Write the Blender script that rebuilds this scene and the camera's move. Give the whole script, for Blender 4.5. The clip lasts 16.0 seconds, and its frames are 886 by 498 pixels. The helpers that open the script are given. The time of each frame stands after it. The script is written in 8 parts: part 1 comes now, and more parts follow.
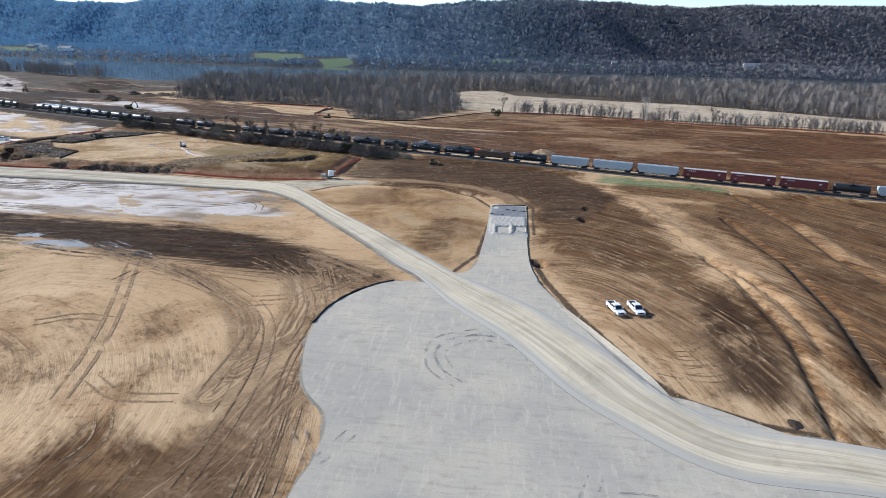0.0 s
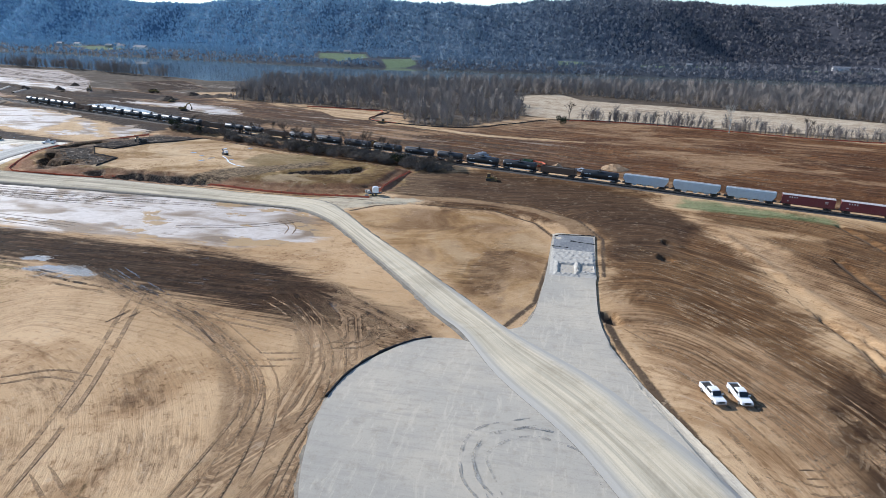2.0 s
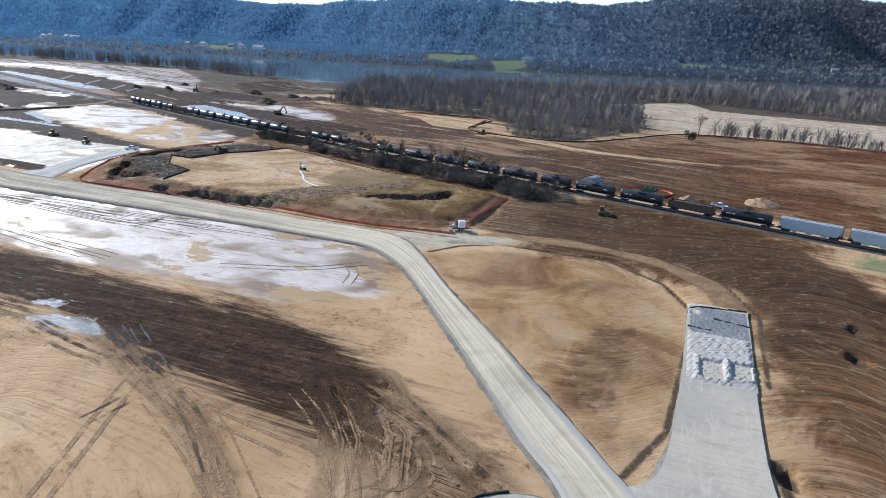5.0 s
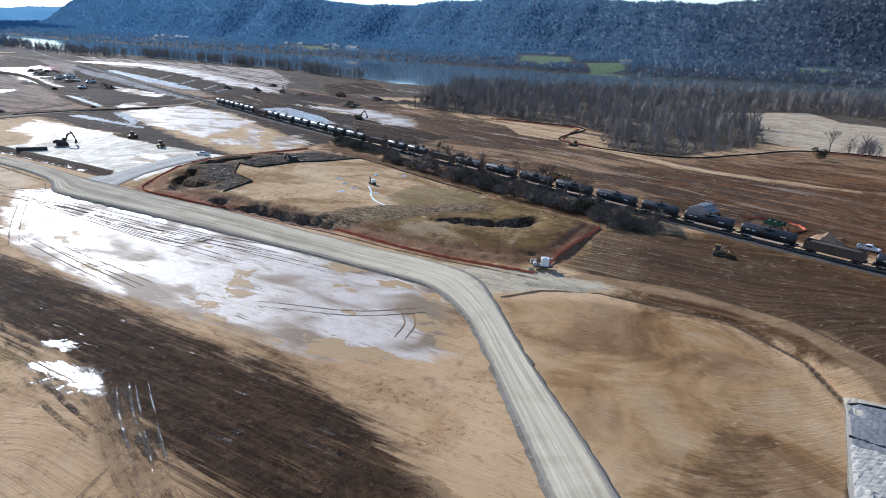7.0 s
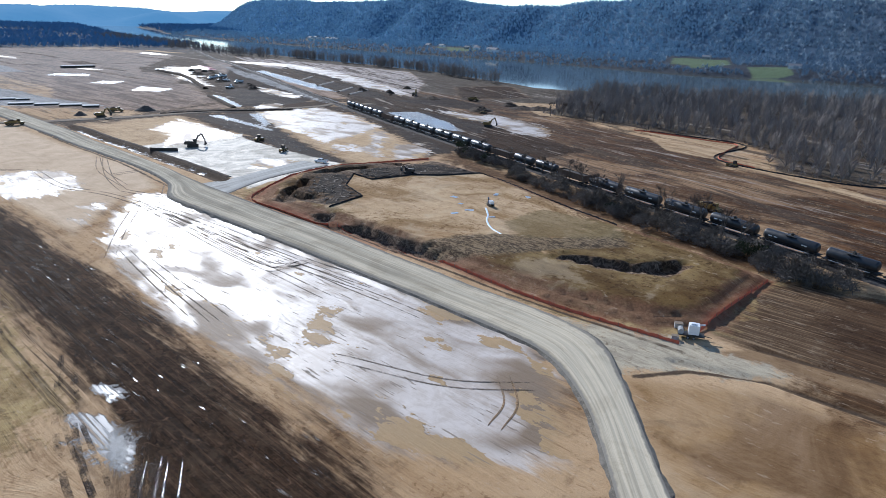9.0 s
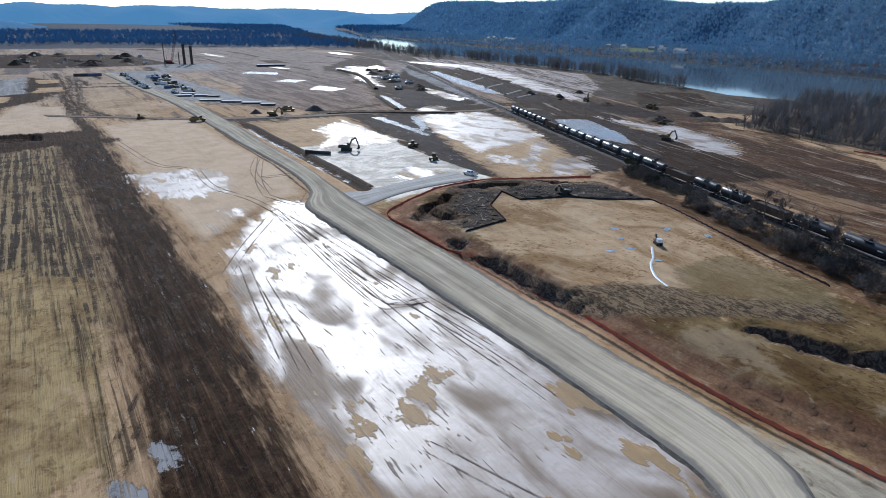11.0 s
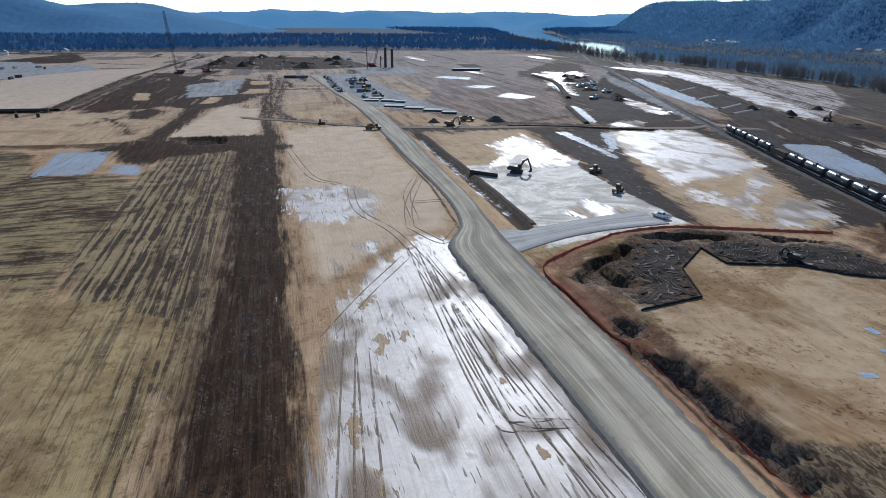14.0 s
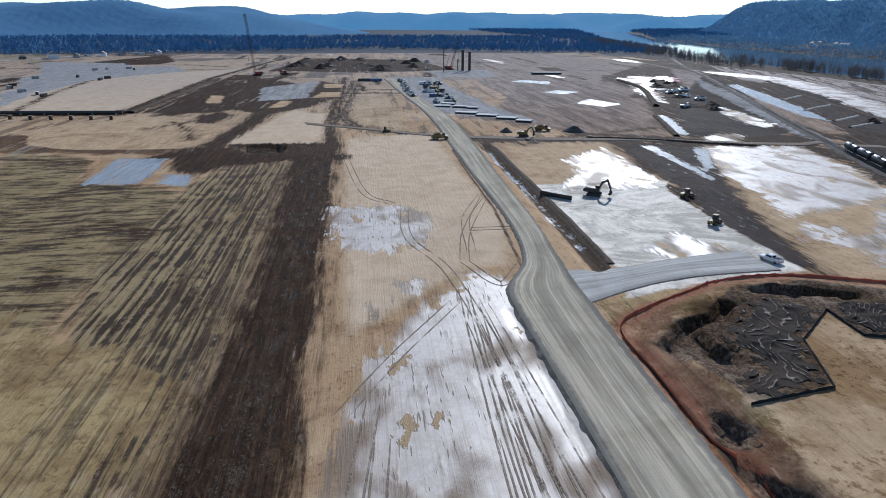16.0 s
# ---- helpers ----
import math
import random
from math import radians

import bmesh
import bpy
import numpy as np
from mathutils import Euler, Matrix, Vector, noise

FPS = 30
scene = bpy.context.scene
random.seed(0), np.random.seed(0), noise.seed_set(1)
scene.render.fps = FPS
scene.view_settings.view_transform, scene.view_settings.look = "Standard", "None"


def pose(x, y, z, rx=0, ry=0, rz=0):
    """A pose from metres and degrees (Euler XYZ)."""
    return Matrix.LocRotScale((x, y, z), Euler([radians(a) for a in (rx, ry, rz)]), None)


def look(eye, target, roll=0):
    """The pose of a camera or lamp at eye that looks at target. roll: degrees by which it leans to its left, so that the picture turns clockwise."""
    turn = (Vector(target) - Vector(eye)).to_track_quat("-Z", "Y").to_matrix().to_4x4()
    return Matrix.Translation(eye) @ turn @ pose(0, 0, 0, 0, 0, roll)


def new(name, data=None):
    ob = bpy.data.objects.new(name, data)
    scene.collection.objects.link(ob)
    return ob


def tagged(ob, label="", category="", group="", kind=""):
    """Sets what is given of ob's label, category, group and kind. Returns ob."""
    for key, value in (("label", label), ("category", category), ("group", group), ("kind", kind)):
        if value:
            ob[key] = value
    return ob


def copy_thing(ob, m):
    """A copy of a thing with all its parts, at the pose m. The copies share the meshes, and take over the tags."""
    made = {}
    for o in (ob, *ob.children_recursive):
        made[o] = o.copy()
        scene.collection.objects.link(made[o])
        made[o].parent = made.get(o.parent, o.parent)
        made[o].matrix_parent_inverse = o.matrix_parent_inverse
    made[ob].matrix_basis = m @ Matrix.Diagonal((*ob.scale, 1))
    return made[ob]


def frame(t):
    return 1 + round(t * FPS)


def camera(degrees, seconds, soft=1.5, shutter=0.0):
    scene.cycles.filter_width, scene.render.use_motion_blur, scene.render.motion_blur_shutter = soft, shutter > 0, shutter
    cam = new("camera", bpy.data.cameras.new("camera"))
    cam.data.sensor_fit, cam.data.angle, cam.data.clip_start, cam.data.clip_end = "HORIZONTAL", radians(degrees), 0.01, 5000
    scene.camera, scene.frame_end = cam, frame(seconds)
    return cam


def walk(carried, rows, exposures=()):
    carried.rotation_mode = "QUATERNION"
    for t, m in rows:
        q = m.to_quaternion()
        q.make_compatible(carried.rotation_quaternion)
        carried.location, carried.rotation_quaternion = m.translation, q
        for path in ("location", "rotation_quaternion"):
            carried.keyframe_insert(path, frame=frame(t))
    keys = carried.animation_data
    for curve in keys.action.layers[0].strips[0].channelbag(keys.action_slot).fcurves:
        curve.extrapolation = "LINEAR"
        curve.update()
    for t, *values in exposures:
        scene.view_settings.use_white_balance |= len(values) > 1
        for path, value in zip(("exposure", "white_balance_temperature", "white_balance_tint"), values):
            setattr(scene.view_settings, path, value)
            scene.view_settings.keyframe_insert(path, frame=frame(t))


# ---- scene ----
cam = camera(70.9, 16.0, 0.88)
EYE, TURN = 58.0, 5.0
METRES = EYE / 1.5 * 5.906
ROWS = [
    (0.0, 0.0, 0.0, 0.0, 0.57, -19.08, -1.66),
    (0.5, 0.0028, 0.0315, 0.0008, 1.97, -19.1, -1.69),
    (1.0, 0.0047, 0.0629, 0.0015, 3.42, -19.14, -1.73),
    (1.5, 0.0056, 0.0945, 0.0023, 4.88, -19.19, -1.74),
    (2.0, 0.0053, 0.1263, 0.003, 6.35, -19.24, -1.76),
    (2.5, 0.0043, 0.158, 0.0038, 7.85, -19.31, -1.79),
    (3.0, 0.0024, 0.1896, 0.0041, 9.37, -19.36, -1.81),
    (3.5, -0.0004, 0.2209, 0.0048, 10.91, -19.41, -1.84),
    (4.0, -0.0037, 0.2504, 0.0051, 12.51, -19.45, -1.84),
    (6.5, -0.0345, 0.4059, 0.0059, 22.41, -19.67, -1.78),
    (7.0, -0.0435, 0.4363, 0.006, 24.43, -19.72, -1.75),
    (7.5, -0.0537, 0.4661, 0.006, 26.44, -19.74, -1.73),
    (8.0, -0.0645, 0.4954, 0.0065, 29.08, -19.81, -1.66),
    (8.5, -0.0764, 0.5245, 0.0068, 32.6, -19.89, -1.58),
    (9.0, -0.0898, 0.5531, 0.0068, 36.89, -19.97, -1.49),
    (9.5, -0.1043, 0.5814, 0.0067, 41.84, -20.07, -1.36),
    (10.0, -0.1198, 0.609, 0.0069, 45.66, -20.17, -1.25),
    (12.5, -0.218, 0.7298, 0.008, 61.79, -20.37, -0.69),
    (13.0, -0.2414, 0.7495, 0.0084, 64.5, -20.35, -0.61),
    (13.5, -0.2659, 0.7681, 0.0084, 67.72, -20.33, -0.55),
    (14.0, -0.2907, 0.7856, 0.0087, 70.54, -20.34, -0.47),
    (14.5, -0.3168, 0.8018, 0.0089, 72.69, -20.34, -0.39),
    (15.0, -0.3438, 0.8163, 0.0088, 74.69, -20.3, -0.33),
    (15.5, -0.3709, 0.8294, 0.0092, 76.29, -20.29, -0.29),
    (16.0, -0.3987, 0.8413, 0.009, 77.79, -20.26, -0.26),
]
walk(cam, [(t, pose(0, 0, EYE, 0, 0, TURN) @ pose(METRES * x, METRES * y, METRES * z, 90 + pitch, roll, yaw)) for t, x, y, z, yaw, pitch, roll in ROWS],
     [(0, 0.68, 5970, 10), (4, 0.72, 5880, 10), (7, 0.48, 5720, 10), (9.5, 0.26, 5670, 10), (12.5, -0.09, 5630, 10), (16, 0.0, 5630, 10)])

# ---- light ----
SUN_YAW, SUN_UP = 67.0, 28.5          # degrees left of +y, and above the horizon
world = bpy.data.worlds.new("sky")
scene.world = world
world.use_nodes = True
wn = world.node_tree.nodes
sky = wn.new("ShaderNodeTexSky")
sky.sky_type, sky.sun_disc = "NISHITA", False
sky.sun_elevation, sky.sun_rotation = radians(SUN_UP), radians(-SUN_YAW)
sky.altitude = 1500.0
sky.air_density, sky.dust_density, sky.ozone_density = 1.0, 0.05, 1.6
wn["Background"].inputs["Strength"].default_value = 0.11
world.node_tree.links.new(sky.outputs[0], wn["Background"].inputs["Color"])
sun = new("sun", bpy.data.lights.new("sun", "SUN"))
sun.data.energy, sun.data.angle, sun.data.color = 4.2, radians(0.55), (1.0, 0.95, 0.88)
_up, _az = radians(SUN_UP), radians(90 + SUN_YAW)
SUN_DIR = Vector((math.cos(_az) * math.cos(_up), math.sin(_az) * math.cos(_up), math.sin(_up)))
sun.matrix_basis = look(SUN_DIR * 100, (0, 0, 0))


# ---- material tools ----
class Nodes:
    """A short way to write node materials."""

    def __init__(self, name):
        self.mat = bpy.data.materials.new(name)
        self.mat.use_nodes = True
        self.t = self.mat.node_tree
        self.bsdf = self.t.nodes["Principled BSDF"]

    def put(self, socket, value):
        if isinstance(value, bpy.types.NodeSocket):
            self.t.links.new(value, socket)
        elif isinstance(value, (tuple, list)) and len(value) == 3 and socket.type == "RGBA":
            socket.default_value = (*value, 1)
        else:
            socket.default_value = value

    def set(self, **k):
        for key, value in k.items():
            self.put(self.bsdf.inputs[key.replace("_", " ").title().replace("Ior", "IOR")], value)
        return self

    def place(self, space="Object"):
        return self.t.nodes.new("ShaderNodeTexCoord").outputs[space]

    def attr(self, name):
        n = self.t.nodes.new("ShaderNodeAttribute")
        n.attribute_name = name
        return n.outputs["Fac"]

    def rand(self):
        return self.t.nodes.new("ShaderNodeObjectInfo").outputs["Random"]

    def island(self):
        return self.t.nodes.new("ShaderNodeNewGeometry").outputs["Random Per Island"]

    def math(self, op, a, b=0.0, c=0.0, clamp=False):
        n = self.t.nodes.new("ShaderNodeMath")
        n.operation, n.use_clamp = op, clamp
        for s, v in zip(n.inputs, (a, b, c)):
            self.put(s, v)
        return n.outputs[0]

    def xyz(self, x, y, z=0.0):
        n = self.t.nodes.new("ShaderNodeCombineXYZ")
        for s, v in zip(n.inputs, (x, y, z)):
            self.put(s, v)
        return n.outputs[0]

    def part_of(self, vec, i):
        n = self.t.nodes.new("ShaderNodeSeparateXYZ")
        self.put(n.inputs[0], vec)
        return n.outputs[i]

    def scaled(self, vec, s, off=(0, 0, 0)):
        n = self.t.nodes.new("ShaderNodeMapping")
        self.put(n.inputs["Vector"], vec)
        n.inputs["Scale"].default_value = s if isinstance(s, tuple) else (s, s, s)
        n.inputs["Location"].default_value = off
        return n.outputs[0]

    def noise(self, vec, scale, detail=3.0, rough=0.55, warp=0.0):
        n = self.t.nodes.new("ShaderNodeTexNoise")
        self.put(n.inputs["Vector"], vec)
        n.inputs["Scale"].default_value, n.inputs["Detail"].default_value = scale, detail
        n.inputs["Roughness"].default_value, n.inputs["Distortion"].default_value = rough, warp
        return n.outputs[0]

    def cells(self, vec, scale, feature="F1"):
        n = self.t.nodes.new("ShaderNodeTexVoronoi")
        n.feature = feature
        self.put(n.inputs["Vector"], vec)
        n.inputs["Scale"].default_value = scale
        return n.outputs[0]

    def cell_tone(self, vec, scale):
        """A random value for each cell of the same pattern as cells()."""
        n = self.t.nodes.new("ShaderNodeTexVoronoi")
        self.put(n.inputs["Vector"], vec)
        n.inputs["Scale"].default_value = scale
        return self.part_of(n.outputs["Color"], 0)

    def step(self, v, lo, hi, a=0.0, b=1.0):
        n = self.t.nodes.new("ShaderNodeMapRange")
        n.interpolation_type = "SMOOTHSTEP"
        for s, x in zip(n.inputs, (v, lo, hi, a, b)):
            self.put(s, x)
        return n.outputs[0]

    def mix(self, f, a, b):
        n = self.t.nodes.new("ShaderNodeMix")
        n.data_type = "RGBA"
        self.put(n.inputs[0], f)
        self.put(n.inputs[6], a)
        self.put(n.inputs[7], b)
        return n.outputs[2]

    def times(self, f, a, b):
        n = self.t.nodes.new("ShaderNodeMix")
        n.data_type, n.blend_type = "RGBA", "MULTIPLY"
        self.put(n.inputs[0], f)
        self.put(n.inputs[6], a)
        self.put(n.inputs[7], b)
        return n.outputs[2]

    def lerp(self, f, a, b):
        n = self.t.nodes.new("ShaderNodeMix")
        self.put(n.inputs[0], f)
        self.put(n.inputs[2], a)
        self.put(n.inputs[3], b)
        return n.outputs[0]

    def bump(self, height, strength, dist):
        n = self.t.nodes.new("ShaderNodeBump")
        self.put(n.inputs["Height"], height)
        n.inputs["Strength"].default_value, n.inputs["Distance"].default_value = strength, dist
        self.put(self.bsdf.inputs["Normal"], n.outputs[0])
        return self


def worn(name, col, rough=0.6, metal=0.0, dirt=(0.16, 0.12, 0.08), amount=0.35, size=1.0):
    """Paint, metal or plastic with dirt at two scales."""
    k = Nodes(name)
    p = k.place()
    big, fine = k.noise(p, 0.7 / size, 4), k.noise(p, 7 / size, 4)
    f = k.step(k.math("ADD", k.math("MULTIPLY", big, 0.7), k.math("MULTIPLY", fine, 0.3)), 0.45, 0.75, 0, amount)
    c = k.mix(f, col, dirt)
    c = k.mix(k.step(k.rand(), 0, 1, 0, 0.15), c, tuple(v * 0.6 for v in col))
    k.set(base_color=c, roughness=k.lerp(f, rough, 0.9), metallic=metal)
    return k.mat


def soil(name, a, b, c, scale=1.0, rough=0.95, stretch=(1, 1, 1), bump=0.3):
    """Loose earth or stone: three tones mixed at three scales."""
    k = Nodes(name)
    p = k.scaled(k.place(), stretch)
    n1, n2, n3 = k.noise(p, 0.06 * scale, 4), k.noise(p, 0.5 * scale, 5), k.noise(p, 4 * scale, 4)
    col = k.mix(k.step(n1, 0.35, 0.68), a, b)
    col = k.mix(k.step(k.math("ADD", k.math("MULTIPLY", n2, 0.6), k.math("MULTIPLY", n3, 0.4)), 0.44, 0.66), col, c)
    k.set(base_color=col, roughness=rough)
    k.bsdf.inputs["Specular IOR Level"].default_value = 0.15
    k.bump(k.math("ADD", n2, n3), bump, 0.15)
    return k.mat


# ---- plan ----
BASE = 1.6                              # level of the graded ground
PLATEAU_Z = 4.0
RAIL = [(-1500, 850), (-1000, 640), (-760, 553), (-520, 462), (-390, 413), (-229, 358), (-62, 305.5), (9, 284), (59, 269.5), (129, 250), (330, 190), (620, 105)]
PLATEAU = [(-208, 236), (-222, 246), (-231, 262), (-232, 282), (-222, 306), (-210, 322), (-180, 318), (-134, 303), (-108, 294), (-68, 284), (-67, 250), (-76, 242), (-100, 238), (-126, 239), (-172, 237)]
PAD = [(60, 40), (-22, 40), (-25, 62), (-24, 73), (-25, 82), (-31, 90), (-35, 105), (-35, 118), (-31, 128), (-24, 136), (-12, 134), (10, 108), (60, 78)]
STUB = [(-10, 143), (-5, 150), (-3, 175), (-2.4, 205), (-2.1, 212), (-1.4, 213), (9.4, 213), (10, 212), (10, 205), (9.5, 154), (15, 132), (22, 116), (32, 93), (10, 116)]
MUD = [(-395, 151), (-395, 171), (-250, 172), (-176, 172), (-128, 169), (-105, 168), (-79, 163), (-54, 154), (-28, 142), (-27, 131), (-40, 134), (-72, 141), (-94, 145), (-130, 153), (-250, 156)]
WETPAD = [(-250, 210), (-232, 219), (-90, 220), (-78, 209), (-66, 190), (-72, 182), (-84, 176), (-146, 174), (-196, 180), (-225, 192)]
GREYPAD = [(-240, 246), (-330, 246), (-330, 300), (-319, 293), (-270, 292), (-238, 291), (-234, 262), (-228, 240)]
TANPAD = [(-330, 247), (-418, 246), (-420, 262), (-408, 306), (-330, 296)]
POND = [(-400, 352), (-392, 398), (-351, 390), (-321, 378), (-300, 372), (-285, 336), (-281, 317), (-310, 325), (-338, 327)]
POND_BED = [(-399, 352), (-392, 396), (-302, 372), (-226, 340), (-238, 294), (-291, 309)]
LOOP = [(-70, 217), (-51, 229), (-23, 231), (-9, 218), (-2, 203), (-2, 179), (-4, 162), (-9, 146), (-40, 180)]


def spline(pts, step=2.0):
    """A smooth line (Catmull-Rom) through pts, resampled about every step metres."""
    p = np.array([2 * np.array(pts[0], float) - pts[1], *pts, 2 * np.array(pts[-1], float) - pts[-2]], float)
    out = []
    for i in range(1, len(p) - 2):
        n = max(2, int(np.linalg.norm(p[i + 1] - p[i]) / step))
        for s in np.arange(n) / n:
            a, b, c, d = p[i - 1:i + 3]
            out.append(0.5 * (2 * b + (c - a) * s + (2 * a - 5 * b + 4 * c - d) * s * s + (3 * b - a - 3 * c + d) * s ** 3))
    out.append(p[-2])
    return np.array(out)


def inside(px, py, poly, limit=12.0):
    """Signed distance to a polygon's edge, positive inside, clipped."""
    poly = np.array(poly, float)
    lo, hi = poly.min(0) - limit, poly.max(0) + limit
    out = np.full(px.shape, -limit)
    near = (px > lo[0]) & (px < hi[0]) & (py > lo[1]) & (py < hi[1])
    x, y = px[near], py[near]
    best, odd = np.full(x.shape, 1e9), np.zeros(x.shape, bool)
    for (ax, ay), (bx, by) in zip(poly, np.roll(poly, -1, 0)):
        dx, dy = bx - ax, by - ay
        s = np.clip(((x - ax) * dx + (y - ay) * dy) / (dx * dx + dy * dy + 1e-9), 0, 1)
        best = np.minimum(best, np.hypot(x - ax - s * dx, y - ay - s * dy))
        cross = (ay > y) != (by > y)
        odd ^= cross & (x < (bx - ax) * (y - ay) / (by - ay + 1e-12) + ax)
    out[near] = np.clip(np.where(odd, best, -best), -limit, limit)
    return out


def beside(px, py, line, limit=30.0):
    """Distance to an open line, clipped, and how far along it the nearest place lies."""
    line = np.array(line, float)
    best, along, run = np.full(px.shape, limit), np.zeros(px.shape), 0.0
    for (ax, ay), (bx, by) in zip(line[:-1], line[1:]):
        dx, dy = bx - ax, by - ay
        s = np.clip(((px - ax) * dx + (py - ay) * dy) / (dx * dx + dy * dy), 0, 1)
        d = np.hypot(px - ax - s * dx, py - ay - s * dy)
        long = math.hypot(dx, dy)
        along = np.where(d < best, run + s * long, along)
        best, run = np.minimum(best, d), run + long
    return best, along


def fuzz(px, py, size, seed=0.0, octaves=3):
    """Smooth random relief, about -1 to 1, from turned sine waves."""
    rng, out = np.random.RandomState(int(seed * 10) + 7), 0.0
    for o in range(octaves):
        for _ in range(5):
            a, f, ph = rng.uniform(0, 6.28), 6.28 / size * 2 ** o * rng.uniform(0.7, 1.3), rng.uniform(0, 6.28)
            out = out + np.sin((px * math.cos(a) + py * math.sin(a)) * f + ph) / 2 ** o / 3.5
    return out


def smooth(a, b, v):
    s = np.clip((v - a) / (b - a), 0, 1)
    return s * s * (3 - 2 * s)


def near_bank(x):
    return np.interp(x, [-4000, -1900, -1188, -817, -602, -480, -389, -300, 0, 400, 2000], [1500, 905, 785, 765, 752, 715, 682, 705, 840, 930, 1000])


def far_bank(x):
    return np.interp(x, [-4600, -4100, -2351, -1753, -1445, -965, -387, 0, 500, 2000], [2300, 1850, 1237, 1130, 1110, 1140, 1100, 1170, 1250, 1350])


def height(x, y):
    """The land's level in metres."""
    x, y = np.asarray(x, float), np.asarray(y, float)
    z = BASE + 0.25 * fuzz(x, y, 90, 1) - 1.6 * smooth(130, 70, y) * smooth(-60, 0, x) - 0.8 * smooth(110, 70, y)
    p = inside(x, y, PLATEAU, 14)
    z = z + (PLATEAU_Z - BASE) * smooth(-3, 4, p)
    for poly, deep in DIGS:
        d = inside(x, y, poly, 8)
        z = z - deep * smooth(-0.4, 1.5, d + 0.3 * fuzz(x, y, 7, 14, 2))
    z = z + 0.14 * smooth(0, 3, inside(x, y, MUD, 6)) * fuzz(x * 0.12, y * 1.6, 3.0, 3)
    d, _ = beside(x, y, RAIL, 20)
    z = z * smooth(4, 11, d) + 3.0 * (1 - smooth(4, 11, d))
    for line, deep, wide in DITCHES:
        d, _ = beside(x, y, line, 12)
        z = z - deep * (1 - smooth(wide * 0.3, wide, d))
    for line, tall, wide in BANKS:
        d, _ = beside(x, y, line, 14)
        z = z + tall * (1 - smooth(0, wide, d)) * (1 + 0.35 * fuzz(x, y, 5, 12))
    wet = np.minimum(y - near_bank(x), far_bank(x) - y)
    z = z - 12.0 * smooth(-25, 20, wet) + 4 * smooth(20, 90, y - far_bank(x))
    return z


DIGS = [([(-206, 237), (-213, 244), (-216, 252), (-222, 258), (-219, 262), (-212, 256), (-209, 248), (-203, 248), (-196, 251), (-195, 244), (-198, 238)], 2.4), ([(-186, 236), (-178, 233.5), (-174, 236), (-178, 240)], 1.6), ([(-173, 233.5), (-158, 234), (-146, 233.5), (-131, 235), (-131, 238.5), (-140, 240), (-152, 239.5), (-165, 239)], 2.2), ([(-109, 255), (-95, 258), (-82, 263), (-80, 275), (-86, 276), (-92, 267), (-108, 261)], 2.6)]
DIGS += [([(-226, 266), (-228, 276), (-220, 291), (-216, 290), (-219, 279), (-222, 266)], 2.0), ([(-221, 297), (-218, 314), (-213, 319), (-209, 313), (-212, 300)], 2.2), ([(-421, 126), (-412, 124), (-404, 130), (-403, 144), (-411, 148), (-420, 142)], 4.0)]
DITCHES = [([(11.6, 157), (12.4, 154.5)], 1.7, 2.0), ([(58, 168), (61, 154), (61, 120), (57, 97), (55.5, 89)], 0.8, 1.5), ([(63, 158), (66, 140), (66, 123), (65, 115)], 0.6, 1.3), ([(77, 212), (79, 164), (76, 132), (71, 105)], 0.9, 1.6), ([(91, 249), (97, 208), (96, 174), (99, 156)], 0.8, 1.6), ([(-247, 240.5), (-300, 241.5), (-405, 242)], 1.2, 3.5), ([(-96, 213.6), (-225, 213.2)], 0.4, 1.4), ([(31, 213.4), (32.2, 211.6)], 1.5, 1.9), ([(28, 199), (29.6, 197.2)], 1.5, 2.0)]
DITCHES += [([(12, 143), (17, 126), (23, 111), (28, 100.5), (33, 94)], 0.5, 1.2), ([(-66, 229), (-51, 234), (-23, 235), (-8, 224), (-0.5, 208)], 0.5, 1.4), ([(-56, 245), (-36, 248), (-10, 243), (6, 231), (12.5, 213)], 0.4, 1.2)]
BANKS = [([(50, 226), (57, 195), (64, 165), (69.5, 140), (69, 118), (66, 100)], 0.45, 3.2), ([(44, 240), (62, 224), (72, 195), (75, 165)], 0.4, 5.0), ([(94, 240), (101, 208), (101, 176), (104, 156)], 0.45, 3.0),
         ([(30, 215), (34, 210)], 0.6, 2.2), ([(27, 200), (31.5, 195.5)], 0.6, 2.4),
         ([(-40, 322), (0, 314), (60, 300)], 0.8, 3.0), ([(-226, 268), (-220, 292)], 0.0, 1.0)]


# ---- the ground, one sheet to the horizon ----
def axis(lo, a, b, hi, fine, grow=1.08, calm=None, cap=4.6):
    """Steps that are fine from a to b and widen outwards, but stay under cap within calm."""
    mid = list(np.arange(a, b, fine))
    calm = calm or (a, b)
    left, right, s = [a], [mid[-1]], fine
    while left[-1] > lo:
        s = min(s * grow, cap) if left[-1] > calm[0] and s < cap * grow else s * grow
        left.append(max(lo, left[-1] - s))
    s = fine
    while right[-1] < hi:
        s = min(s * grow, cap) if right[-1] < calm[1] and s < cap * grow else s * grow
        right.append(min(hi, right[-1] + s))
    return np.array(left[:0:-1] + mid + right[1:])


